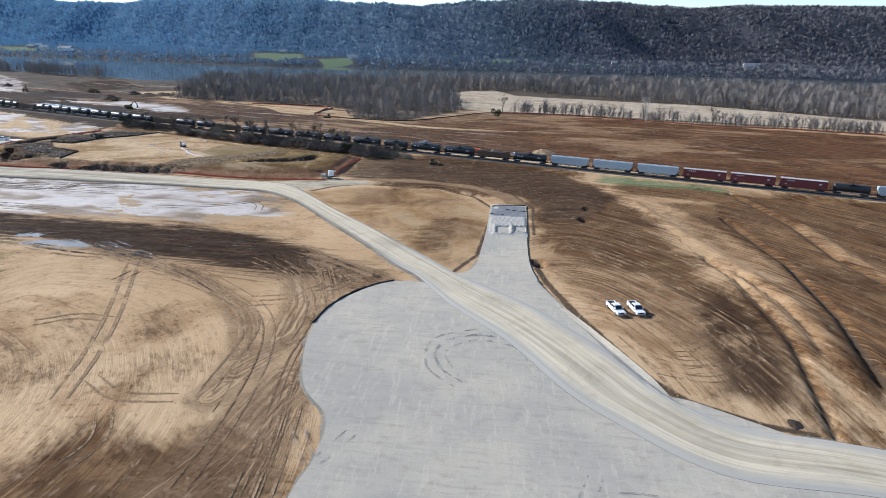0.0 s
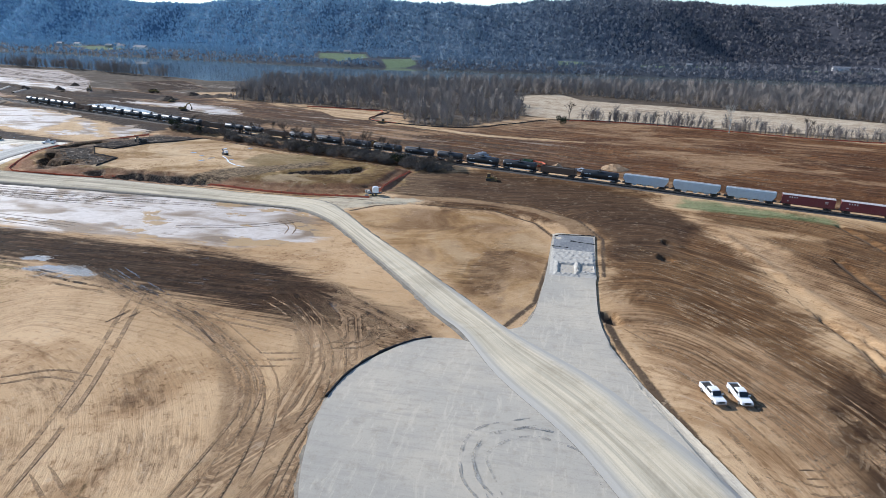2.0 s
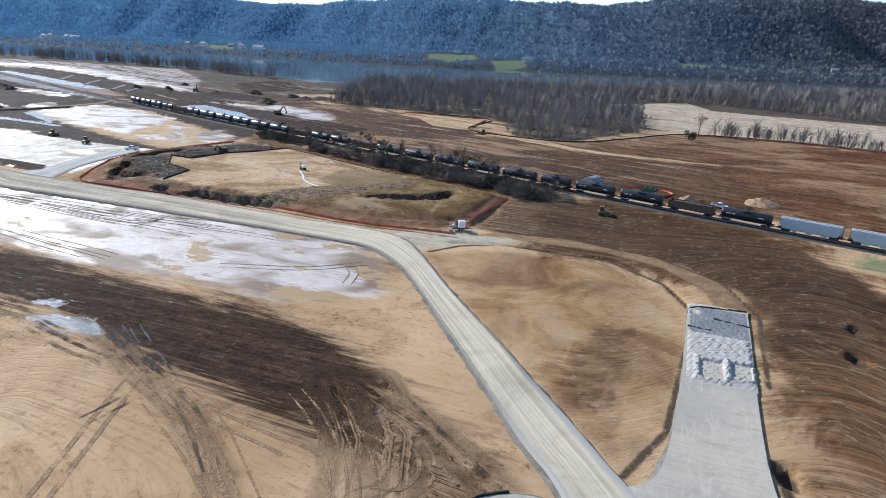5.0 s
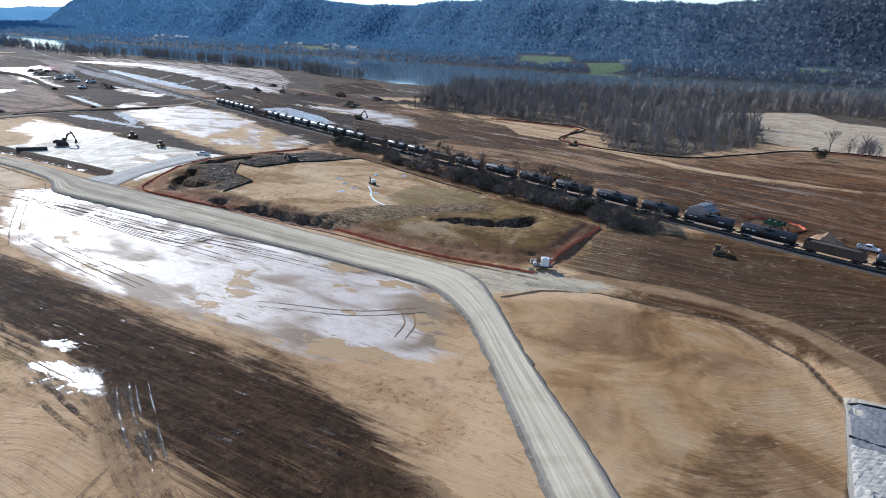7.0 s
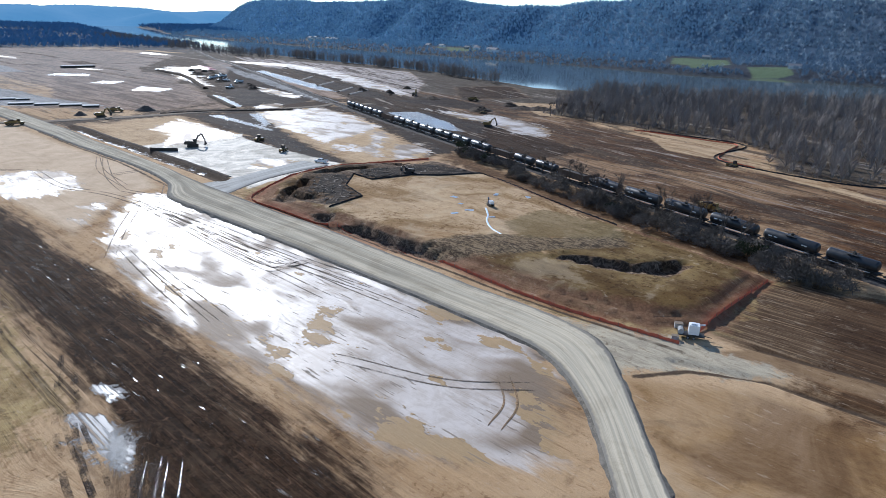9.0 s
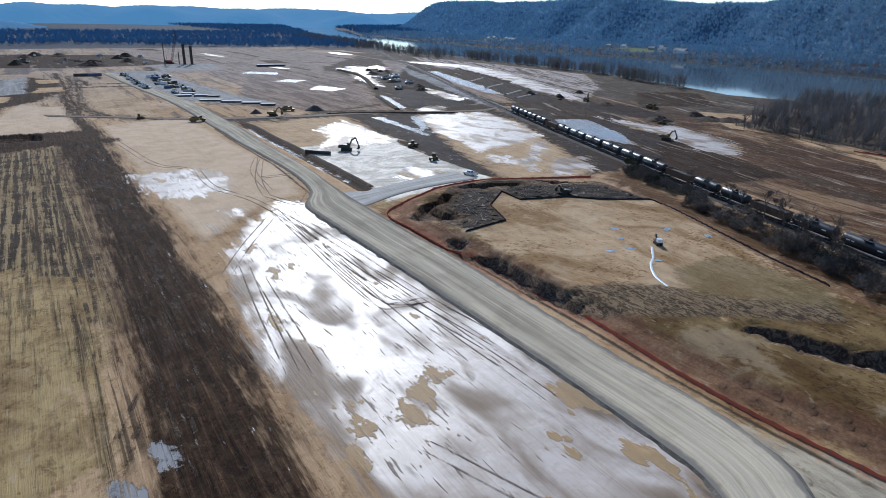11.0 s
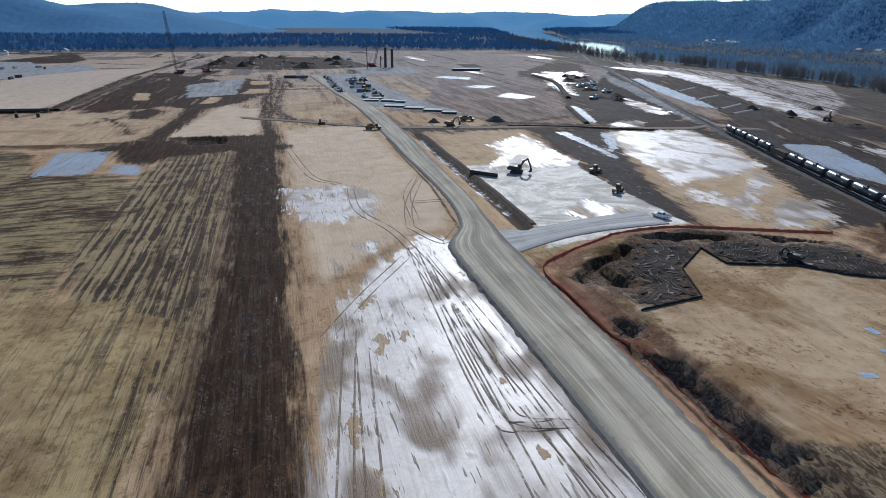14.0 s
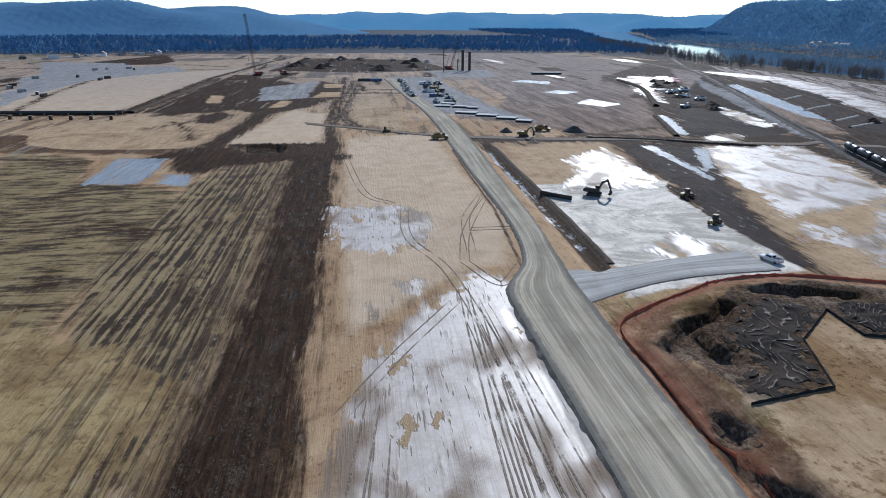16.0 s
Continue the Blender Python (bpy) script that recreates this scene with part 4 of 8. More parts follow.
    dashed = k.math("MULTIPLY", worked, k.step(k.math("MAXIMUM", k.attr("terrace"), k.attr("loop")), -2.0, 4.0, 1.0, 0.22))
    tuft = k.noise(k.scaled(p, (0.5, 1.2, 1.0)), 0.9, 6, 0.7, 1.2)
    col = k.mix(k.math("MULTIPLY", zone("stubble", 6, 1.2, mid, blot), 0.85), col, k.mix(k.step(tuft, 0.45, 0.56), (0.05, 0.037, 0.025), (0.25, 0.18, 0.105)))
    col = k.mix(k.math("MULTIPLY", zone("ochre", 5, 1.0, mid, blot), 0.7), col, k.mix(k.step(tuft, 0.42, 0.6), (0.145, 0.108, 0.048), (0.225, 0.165, 0.08)))
    yard = k.mix(k.step(smear, 0.42, 0.60), (0.38, 0.37, 0.35), (0.23, 0.225, 0.215))
    col = k.mix(zone("yard", 14, 1.5, blot, spread), col, yard)
    col = k.mix(zone("gravel", 5, 0.8), col, grey)
    col = k.mix(k.math("MULTIPLY", zone("spur", 14, 1.2, blot, spread), 0.9), col, k.mix(k.step(lane, 0.4, 0.62), (0.52, 0.455, 0.33), (0.36, 0.315, 0.235)))
    # dark earth along ditches and cuts, their shadow lines painted in
    col = k.mix(zone("edge", 1.2, 0.3, blot), col, k.mix(fine, (0.04, 0.029, 0.021), (0.14, 0.095, 0.06)))
    mark = k.noise(k.xyz(k.math("MULTIPLY", u, 0.8), k.math("MULTIPLY", v, 0.22), 17.0), 1.0, 5, 0.62, 0.3)
    col = k.times(k.math("MULTIPLY", dashed, k.step(mark, 0.60, 0.63, 0, 0.5)), col, (0.52, 0.45, 0.39))
    col = k.mix(k.math("MULTIPLY", dry, k.step(mark, 0.37, 0.34, 0, 0.3)), col, (0.56, 0.44, 0.31))
    col = k.times(k.math("MULTIPLY", k.step(clod, 0.58, 0.62), k.math("MULTIPLY", dashed, k.step(spread, 0.40, 0.60, 0.15, 0.75))), col, (0.50, 0.44, 0.39))
    # ground greys westward: far haze mixed into the base colour, not dust
    col = k.mix(k.math("MULTIPLY", k.step(k.part_of(p, 0), -400.0, -800.0, 0, 0.36), dry), col, k.mix(k.step(blot, 0.42, 0.6), (0.33, 0.315, 0.305), (0.20, 0.19, 0.185)))
    grit = k.noise(p, 7.0, 4, 0.7)
    col = k.times(k.math("MULTIPLY", k.step(worked, 0.0, 1.0, 0.45, 1.0), k.step(grit, 0.42, 0.7, 0, 0.55)), col, (0.66, 0.62, 0.58))
    # silt skin, with standing water in the hollows
    wd = k.attr("wet")
    calm = k.step(k.attr("film"), -8.0, 1.0, 1.0, 0.42)
    wetf = k.step(k.math("ADD", wd, k.math("MULTIPLY", calm, k.math("ADD", k.math("MULTIPLY", k.math("SUBTRACT", spread, 0.5), 16.0), k.math("MULTIPLY", k.math("SUBTRACT", lace, 0.5), 26.0)))), -1.2, 1.2)
    soft_in = k.step(k.math("ADD", k.attr("film"), k.math("ADD", k.math("MULTIPLY", k.math("SUBTRACT", spread, 0.5), 8.0), k.math("MULTIPLY", k.math("SUBTRACT", lace0, 0.5), 16.0))), -2.5, 3.0)
    wetf = k.math("MAXIMUM", wetf, soft_in)
    rimward = k.step(wd, 11.0, 1.0, 0, 0.07)
    cloud = k.math("ADD", k.noise(k.scaled(p, (0.62, 1.15, 1.0), (3, 9, 0)), 0.082, 2.2, 0.5, 0.6), rimward)
    ripple = k.noise(k.scaled(p, (0.45, 1.3, 1.0), (30, 2, 0)), 0.17, 3, 0.5, 0.6)
    darker = k.math("MAXIMUM", k.step(cloud, 0.46, 0.70), k.step(ripple, 0.58, 0.76, 0, 0.6))
    island = k.step(k.math("ADD", k.noise(k.scaled(p, (0.6, 1.1, 1), (0, 5, 0)), 0.11, 6, 0.62), k.math("ADD", rimward, k.step(k.part_of(p, 0), -165.0, -85.0, 0, 0.065))), 0.64, 0.655)
    patchy = k.noise(k.scaled(p, (1, 1, 1), (50, 0, 0)), 0.035, 2)
    dash = k.noise(k.xyz(k.math("MULTIPLY", u, 1.5), k.math("MULTIPLY", v, 0.14), 11.0), 1.0, 2.5, 0.5)
    dark_line = k.math("MULTIPLY", wetf, k.math("MAXIMUM", k.step(s1, 0.66, 0.68), k.step(k.math("ADD", dash, k.math("MULTIPLY", patchy, 0.25)), 0.775, 0.80)))
    # mirrored bright, cloudy sky painted into the silt's pale tone and dark blots
    silt = k.mix(darker, k.mix(k.step(blot, 0.42, 0.60), (0.60, 0.53, 0.465), (0.50, 0.425, 0.355)), (0.22, 0.157, 0.102))
    silt = k.times(k.step(comb, 0.52, 0.58, 0, 0.45), silt, (0.74, 0.68, 0.62))
    silt = k.mix(island, silt, k.mix(fine, (0.32, 0.205, 0.095), (0.44, 0.30, 0.15)))
    col = k.mix(k.math("MULTIPLY", wetf, 0.94), col, silt)
    col = k.mix(k.math("MULTIPLY", dark_line, 0.8), col, (0.235, 0.18, 0.13))
    pool = k.math("MULTIPLY", k.math("MULTIPLY", wetf, k.math("SUBTRACT", 1.0, darker)), k.math("SUBTRACT", 1.0, k.math("MAXIMUM", dark_line, island)))
    rut_wet = k.math("MULTIPLY", k.math("MULTIPLY", mudf, k.step(k.noise(k.xyz(k.math("MULTIPLY", u, 0.75), k.math("MULTIPLY", v, 0.13), 7.0), 1.0, 6, 0.68), 0.615, 0.64)), k.step(patchy, 0.44, 0.54))
    mudpool = k.math("MULTIPLY", mudf, k.step(k.math("ADD", k.math("MULTIPLY", s1, 0.6), k.math("MULTIPLY", fine, 0.4)), 0.405, 0.345))
    puddle = k.math("MULTIPLY", zone("puddle", 9, 0.5, blot, lace), k.step(comb, 0.58, 0.52, 0.35, 1.0))
    nearby = k.step(k.part_of(p, 0), -420.0, -330.0)
    rut_wet, mudpool = k.math("MULTIPLY", rut_wet, nearby), k.math("MULTIPLY", mudpool, nearby)
    water = k.math("MAXIMUM", puddle, k.math("MAXIMUM", mudpool, rut_wet), clamp=True)
    col = k.mix(puddle, col, (0.30, 0.285, 0.27))
    rough = k.lerp(wetf, 0.95, 0.6)
    rough = k.lerp(mudf, rough, 0.85)
    stone = zone("gravel", 5, 0.8)
    rough = k.lerp(stone, rough, 0.74)
    rough = k.lerp(pool, rough, 0.49)
    rough = k.lerp(water, rough, 0.24)
    k.set(base_color=col, roughness=rough)
    k.put(k.bsdf.inputs["Specular IOR Level"], k.math("ADD", k.lerp(k.math("MAXIMUM", mudf, bog), 0.08, 0.03), k.math("MULTIPLY", k.math("MAXIMUM", k.math("MAXIMUM", pool, water), k.math("MAXIMUM", k.math("MULTIPLY", wetf, 0.25), k.math("MULTIPLY", stone, k.step(swirl, 0.40, 0.60, 0.05, 0.5)))), 0.27)))
    h = k.math("ADD", k.math("MULTIPLY", s1, 1.3), k.math("MULTIPLY", fine, 0.5))
    h = k.math("MULTIPLY", h, k.math("SUBTRACT", 1.0, k.math("MAXIMUM", k.math("MULTIPLY", pool, 0.85), water)))
    k.bump(h, 0.7, 0.22)
    return k.mat


GROUND = ground_material()
GX, GY = axis(-4950, -330, 112, 2600, 0.85, 1.08, (-880, 140)), axis(-1600, 56, 330, 3600, 0.85, 1.08, (-110, 600))
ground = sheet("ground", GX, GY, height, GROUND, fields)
GZ = np.empty(len(GX) * len(GY) * 3, np.float32)
ground.data.vertices.foreach_get("co", GZ)
GZ = GZ.reshape(len(GY), len(GX), 3)[:, :, 2].astype(float)


def surf(x, y):
    """The ground sheet's own level at given places."""
    x, y = np.asarray(x, float), np.asarray(y, float)
    i, j = np.clip(np.searchsorted(GX, x) - 1, 0, len(GX) - 2), np.clip(np.searchsorted(GY, y) - 1, 0, len(GY) - 2)
    u, v = np.clip((x - GX[i]) / (GX[i + 1] - GX[i]), 0, 1), np.clip((y - GY[j]) / (GY[j + 1] - GY[j]), 0, 1)
    return (GZ[j, i] * (1 - u) + GZ[j, i + 1] * u) * (1 - v) + (GZ[j + 1, i] * (1 - u) + GZ[j + 1, i + 1] * u) * v


tagged(ground, "graded tan, brown and muddy construction earth with standing water", "ground", kind="structure")


# ---- mesh tools ----
def part(name, bm, material, parent=None, label=""):
    me = bpy.data.meshes.new(name)
    bm.to_mesh(me)
    bm.free()
    for m in material if isinstance(material, list) else [material]:
        me.materials.append(m)
    ob = new(name, me)
    ob.parent = parent
    if label:
        ob["label"] = label
    return ob


def thing(name, label, category, group="", kind="", m=None):
    ob = tagged(new(name), label, category, group, kind)
    if m is not None:
        ob.matrix_basis = m
    return ob


def box(bm, size, at=(0, 0, 0), turn=(0, 0, 0), taper=(1, 1), bevel=0.0):
    """A box with its middle at `at`; taper narrows its top in x and y; bevel rounds its edges."""
    g = bmesh.ops.create_cube(bm, size=1)
    for w in g["verts"]:
        s = taper if w.co.z > 0 else (1, 1)
        w.co = Vector((w.co.x * size[0] * s[0], w.co.y * size[1] * s[1], w.co.z * size[2]))
    if bevel:
        edges = list({e for w in g["verts"] for e in w.link_edges})
        g = bmesh.ops.bevel(bm, geom=edges, offset=bevel, segments=2, affect="EDGES")
    bmesh.ops.transform(bm, matrix=pose(*at, *turn), verts=g["verts"])
    return bm


def rod(bm, a, b, r, r2=None, sides=8):
    a, b = Vector(a), Vector(b)
    m = Matrix.Translation((a + b) / 2) @ (b - a).to_track_quat("Z", "Y").to_matrix().to_4x4()
    bmesh.ops.create_cone(bm, cap_ends=True, segments=sides, radius1=r, radius2=r if r2 is None else r2, depth=(b - a).length, matrix=m)
    return bm


def prism(bm, outline, width, at=(0, 0, 0), turn=(0, 0, 0)):
    """A side outline (x, z) pulled out to a width in y."""
    n = len(outline)
    m = pose(*at, *turn)
    a = [bm.verts.new(m @ Vector((x, -width / 2, z))) for x, z in outline]
    b = [bm.verts.new(m @ Vector((x, width / 2, z))) for x, z in outline]
    bm.faces.new(a), bm.faces.new(b[::-1])
    for i in range(n):
        bm.faces.new((a[i], b[i], b[(i + 1) % n], a[(i + 1) % n]))
    bmesh.ops.recalc_face_normals(bm, faces=bm.faces[:])
    return bm


def on(x, y):
    return float(surf(x, y))


def slab(name, left, right, top, material, skirt=1.2):
    """A laid road between two edge lines: worn lanes, loose shoulders, and slopes that run into the ground. Its own across and along fields guide the wear."""
    n = min(len(left), len(right))
    left, right = left[:n], right[:n]
    shares = (0, 0.07, 0.14, 0.25, 0.37, 0.5, 0.63, 0.75, 0.86, 0.93, 1)
    bm = bmesh.new()
    ru, rv = bm.verts.layers.float.new("ru"), bm.verts.layers.float.new("rv")
    rows, run = [], 0.0
    for i, (a, b) in enumerate(zip(left, right)):
        run += float(np.linalg.norm((a + b) / 2 - (left[i - 1] + right[i - 1]) / 2)) if i else 0.0
        d = (b - a) / (np.linalg.norm(b - a) + 1e-9)
        ragged = 0.5 * float(fuzz(a[0], a[1], 7, 3)) * d
        pts = [(a - d * skirt + ragged, -0.35, -0.1)] + [(a + (b - a) * s, top - (0.12 if s in (0, 1) else 0.0), s) for s in shares] + [(b + d * skirt + ragged, -0.35, 1.1)]
        zz = surf(np.array([q[0][0] for q in pts]), np.array([q[0][1] for q in pts]))
        row = []
        for j, q in enumerate(pts):
            v = bm.verts.new((q[0][0], q[0][1], zz[j] + q[1]))
            v[ru], v[rv] = q[2], run
            row.append(v)
        rows.append(row)
    for r, s in zip(rows[:-1], rows[1:]):
        for j in range(len(r) - 1):
            bm.faces.new((r[j], r[j + 1], s[j + 1], s[j])).material_index = 1 if j in (0, len(r) - 2) else 0
    bmesh.ops.recalc_face_normals(bm, faces=bm.faces[:])
    if sum(f.normal.z for f in bm.faces) < 0:
        bmesh.ops.reverse_faces(bm, faces=bm.faces[:])
    return part(name, bm, material)


def blob_slab(name, poly, top, material, heart, skirt=1.1, rings=26):
    """A laid surface of any rounded outline round a heart from which all of it is seen, its edge falling to the ground."""
    line = spline([*poly, poly[0]], 0.9)[:-1]
    heart = np.array(heart, float)
    shares = [*(np.linspace(0, 1, rings)[1:]), 1]
    bm = bmesh.new()
    mid = bm.verts.new((*heart, on(*heart) + top))
    rows = []
    for j, s in enumerate(shares):
        q = heart + (line - heart) * s
        if j == len(shares) - 1:
            out = line - heart
            q = line + out / np.linalg.norm(out, axis=1)[:, None] * skirt * (1 + 0.5 * fuzz(line[:, 0], line[:, 1], 6, 2))[:, None]
        z = surf(q[:, 0], q[:, 1]) + (-0.3 if j == len(shares) - 1 else top)
        rows.append([bm.verts.new((*c, h)) for c, h in zip(q, z)])
    n = len(line)
    for i in range(n):
        bm.faces.new((mid, rows[0][i], rows[0][(i + 1) % n]))
        for j in range(len(rows) - 1):
            f = bm.faces.new((rows[j][i], rows[j + 1][i], rows[j + 1][(i + 1) % n], rows[j][(i + 1) % n]))
            f.smooth, f.material_index = False, int(j == len(rows) - 2)
    bmesh.ops.recalc_face_normals(bm, faces=bm.faces[:])
    if sum(f.normal.z for f in bm.faces) < 0:
        bmesh.ops.reverse_faces(bm, faces=bm.faces[:])
    return part(name, bm, material)


# ---- roads and gravel ----
def gravel_material(name, a, b, c):
    k = Nodes(name)
    p = k.place()
    n1, n3 = k.noise(p, 0.05, 6, 0.6), k.noise(p, 3.0, 6, 0.75)
    n2 = k.noise(k.scaled(p, (0.12, 1.0, 1), (0, 0, 0)), 1.1, 6, 0.7, 0.6)
    n4 = k.noise(k.scaled(p, (1.0, 0.16, 1), (9, 0, 0)), 0.9, 6, 0.7, 0.8)
    col = k.mix(k.step(n1, 0.38, 0.64), a, b)
    col = k.mix(k.step(n2, 0.46, 0.68, 0, 0.6), col, c)
    col = k.mix(k.step(n4, 0.52, 0.66, 0, 0.5), col, tuple(v * 1.15 for v in b))
    col = k.times(k.step(k.noise(p, 0.5, 8, 0.76), 0.48, 0.7, 0, 0.45), col, (0.70, 0.67, 0.62))
    col = k.mix(k.step(n3, 0.5, 0.72, 0, 0.35), col, tuple(v * 0.6 for v in a))
    k.set(base_color=col, roughness=0.95)
    k.bsdf.inputs["Specular IOR Level"].default_value = 0.08
    k.bump(k.math("ADD", n2, n3), 0.35, 0.1)
    return k.mat


def road_material(name, a, b, edge, grey_share=1.0):
    """Packed stone with streaks worn along the road and grey loose edges."""
    k = Nodes(name)
    p = k.place()
    u, v = k.attr("ru"), k.attr("rv")
    lane = k.noise(k.xyz(k.math("MULTIPLY", u, 16.0), k.math("MULTIPLY", v, 0.035)), 1.0, 5, 0.65)
    n1, n2, n3 = k.noise(p, 0.05, 4), k.noise(p, 0.5, 5, 0.6), k.noise(p, 3.0, 5, 0.7)
    col = k.mix(k.step(lane, 0.38, 0.62), a, b)
    col = k.mix(k.step(n1, 0.5, 0.7, 0, 0.45), col, tuple(q * 0.78 for q in b))
    worn_line = k.noise(k.xyz(k.math("MULTIPLY", u, 42.0), k.math("MULTIPLY", v, 0.03), 4.0), 1.0, 6, 0.72, 0.3)
    col = k.times(k.step(worn_line, 0.50, 0.62, 0, 0.35), col, (0.72, 0.70, 0.66))
    col = k.mix(k.step(worn_line, 0.42, 0.36, 0, 0.5), col, tuple(min(1.0, q * 1.12) for q in a))
    col = k.times(k.step(k.noise(p, 0.12, 8, 0.75, 0.6), 0.48, 0.64, 0, 0.5), col, (0.74, 0.71, 0.67))
    broad = k.noise(k.xyz(k.math("MULTIPLY", u, 6.5), k.math("MULTIPLY", v, 0.012), 9.0), 1.0, 4, 0.6, 0.4)
    col = k.times(k.step(broad, 0.48, 0.60, 0, 0.6), col, (0.70, 0.69, 0.67))
    off = k.math("ADD", k.math("ABSOLUTE", k.math("SUBTRACT", u, 0.5)), k.math("MULTIPLY", k.math("SUBTRACT", n2, 0.5), 0.12))
    on_pad = k.step(k.part_of(p, 0), -36.0, -18.0)
    col = k.mix(k.lerp(on_pad, k.step(off, 0.40, 0.46, 0, 0.85), k.step(off, 0.26, 0.47, 0, 0.9)), col, k.mix(on_pad, edge, (0.40, 0.378, 0.335)))
    col = k.mix(k.step(n3, 0.5, 0.72, 0, 0.3), col, tuple(q * 0.62 for q in a))
    # greyer and darker in streaks west of x -70
    west_grey = k.step(k.part_of(p, 0), -70.0, -190.0, 0.0, grey_share)
    col = k.times(k.math("MULTIPLY", west_grey, k.step(k.math("ADD", k.math("MULTIPLY", broad, 0.5), k.math("MULTIPLY", worn_line, 0.5)), 0.42, 0.54, 0.25, 1.0)), col, (0.68, 0.69, 0.70))
    k.set(base_color=col, roughness=0.95)
    k.bsdf.inputs["Specular IOR Level"].default_value = 0.08
    k.bump(k.math("ADD", k.math("MULTIPLY", lane, 0.8), n3), 0.4, 0.1)
    return k.mat


PALE = road_material("limestone_road", (0.64, 0.55, 0.40), (0.50, 0.44, 0.33), (0.215, 0.195, 0.165))
GREY = gravel_material("crushed_stone", (0.40, 0.365, 0.305), (0.475, 0.42, 0.335), (0.335, 0.305, 0.262))
SHOULDER = soil("shoulder_earth", (0.17, 0.155, 0.13), (0.11, 0.095, 0.075), (0.24, 0.21, 0.17))

tagged(blob_slab("gravel_pad", PAD, 0.35, [GREY, SHOULDER], (2, 88)), "wide rounded pad of grey crushed stone", "gravel pad", kind="structure")
tagged(blob_slab("gravel_stub", STUB, 0.38, [GREY, SHOULDER], (3, 147)), "short branch road of grey crushed stone", "gravel road", kind="structure")

south = spline([(75, 70), (56, 75), (35, 77), (21, 87), (13, 95), (4, 109), (-9, 125), (-18, 140), (-26, 149), (-47, 176), (-62, 195), (-72, 206), (-84, 214), (-97, 216), (-132, 216), (-178, 215.5), (-224, 214.5), (-238, 216), (-254, 223.5), (-282, 226.5), (-340, 226.5), (-407, 226), (-480, 226), (-554, 223), (-640, 216), (-779, 207)])
north_a = spline([(75, 84), (54, 87), (40, 89), (32, 95), (25, 106), (15, 119), (7, 129), (-8, 143), (-20, 157), (-28, 166), (-37, 177), (-52, 194), (-61, 205), (-70, 216), (-80, 226), (-96, 230), (-123, 229.5), (-171, 231), (-200, 231), (-227, 231.5), (-242, 232), (-262, 233), (-282, 234.5), (-340, 236), (-407, 238), (-480, 238), (-524, 237), (-640, 228), (-779, 219)])


def even(line, n):
    seg = np.r_[0, np.cumsum(np.linalg.norm(np.diff(line, axis=0), axis=1))]
    s = np.linspace(0, seg[-1], n)
    return np.stack([np.interp(s, seg, line[:, 0]), np.interp(s, seg, line[:, 1])], 1)


def paired(a, b, n=420):
    """Two edge lines resampled so that each row crosses the road squarely."""
    a = even(a, n)
    fine = even(b, n * 8)
    best, last = [], 0
    for q in a:
        d = np.linalg.norm(fine[last:last + 260] - q, axis=1)
        last += int(d.argmin())
        best.append(fine[last])
    return a, np.array(best)


tagged(slab("haul_road", *paired(south, north_a), 0.5, [PALE, SHOULDER]), "pale crushed limestone haul road with tyre-worn lanes", "road", kind="structure")
PAD_STONE = road_material("pale_pad_stone", (0.60, 0.575, 0.52), (0.47, 0.45, 0.405), (0.36, 0.335, 0.295), 0.25)
spur_s, spur_n = spline([(-226, 230), (-233, 244), (-238, 262), (-239, 285)]), spline([(-246, 230), (-246, 246), (-250, 262), (-254, 285)])
tagged(slab("pad_road", *paired(spur_s, spur_n, 40), 0.3, [PAD_STONE, SHOULDER]), "grey gravel turn-in to a stone pad", "road", kind="structure")
cross = spline([(-486, 150), (-473, 172), (-440, 222), (-428, 259), (-411, 344), (-384, 440)])
nrm = np.array([0.95, 0.25])
tagged(slab("cross_road", cross - nrm * 4, cross + nrm * 4, 0.3, [soil("packed_dirt", (0.2, 0.15, 0.1), (0.15, 0.12, 0.09), (0.26, 0.2, 0.14)), SHOULDER]), "packed dirt track across the site", "road", kind="structure")

# ---- water ----
def water_material():
    k = Nodes("river_water")
    p = k.place()
    n = k.noise(p, 0.35, 4)
    k.set(base_color=k.mix(k.noise(p, 0.004, 3), (0.085, 0.095, 0.075), (0.115, 0.118, 0.092)), roughness=0.05)
    k.bump(n, 0.015, 0.1)
    return k.mat


river = sheet("river", np.linspace(-4950, 2600, 60), np.linspace(600, 2600, 30), lambda x, y: np.full(x.shape, -3.5), water_material())
tagged(river, "wide calm green-brown river below low banks", "river", kind="structure")


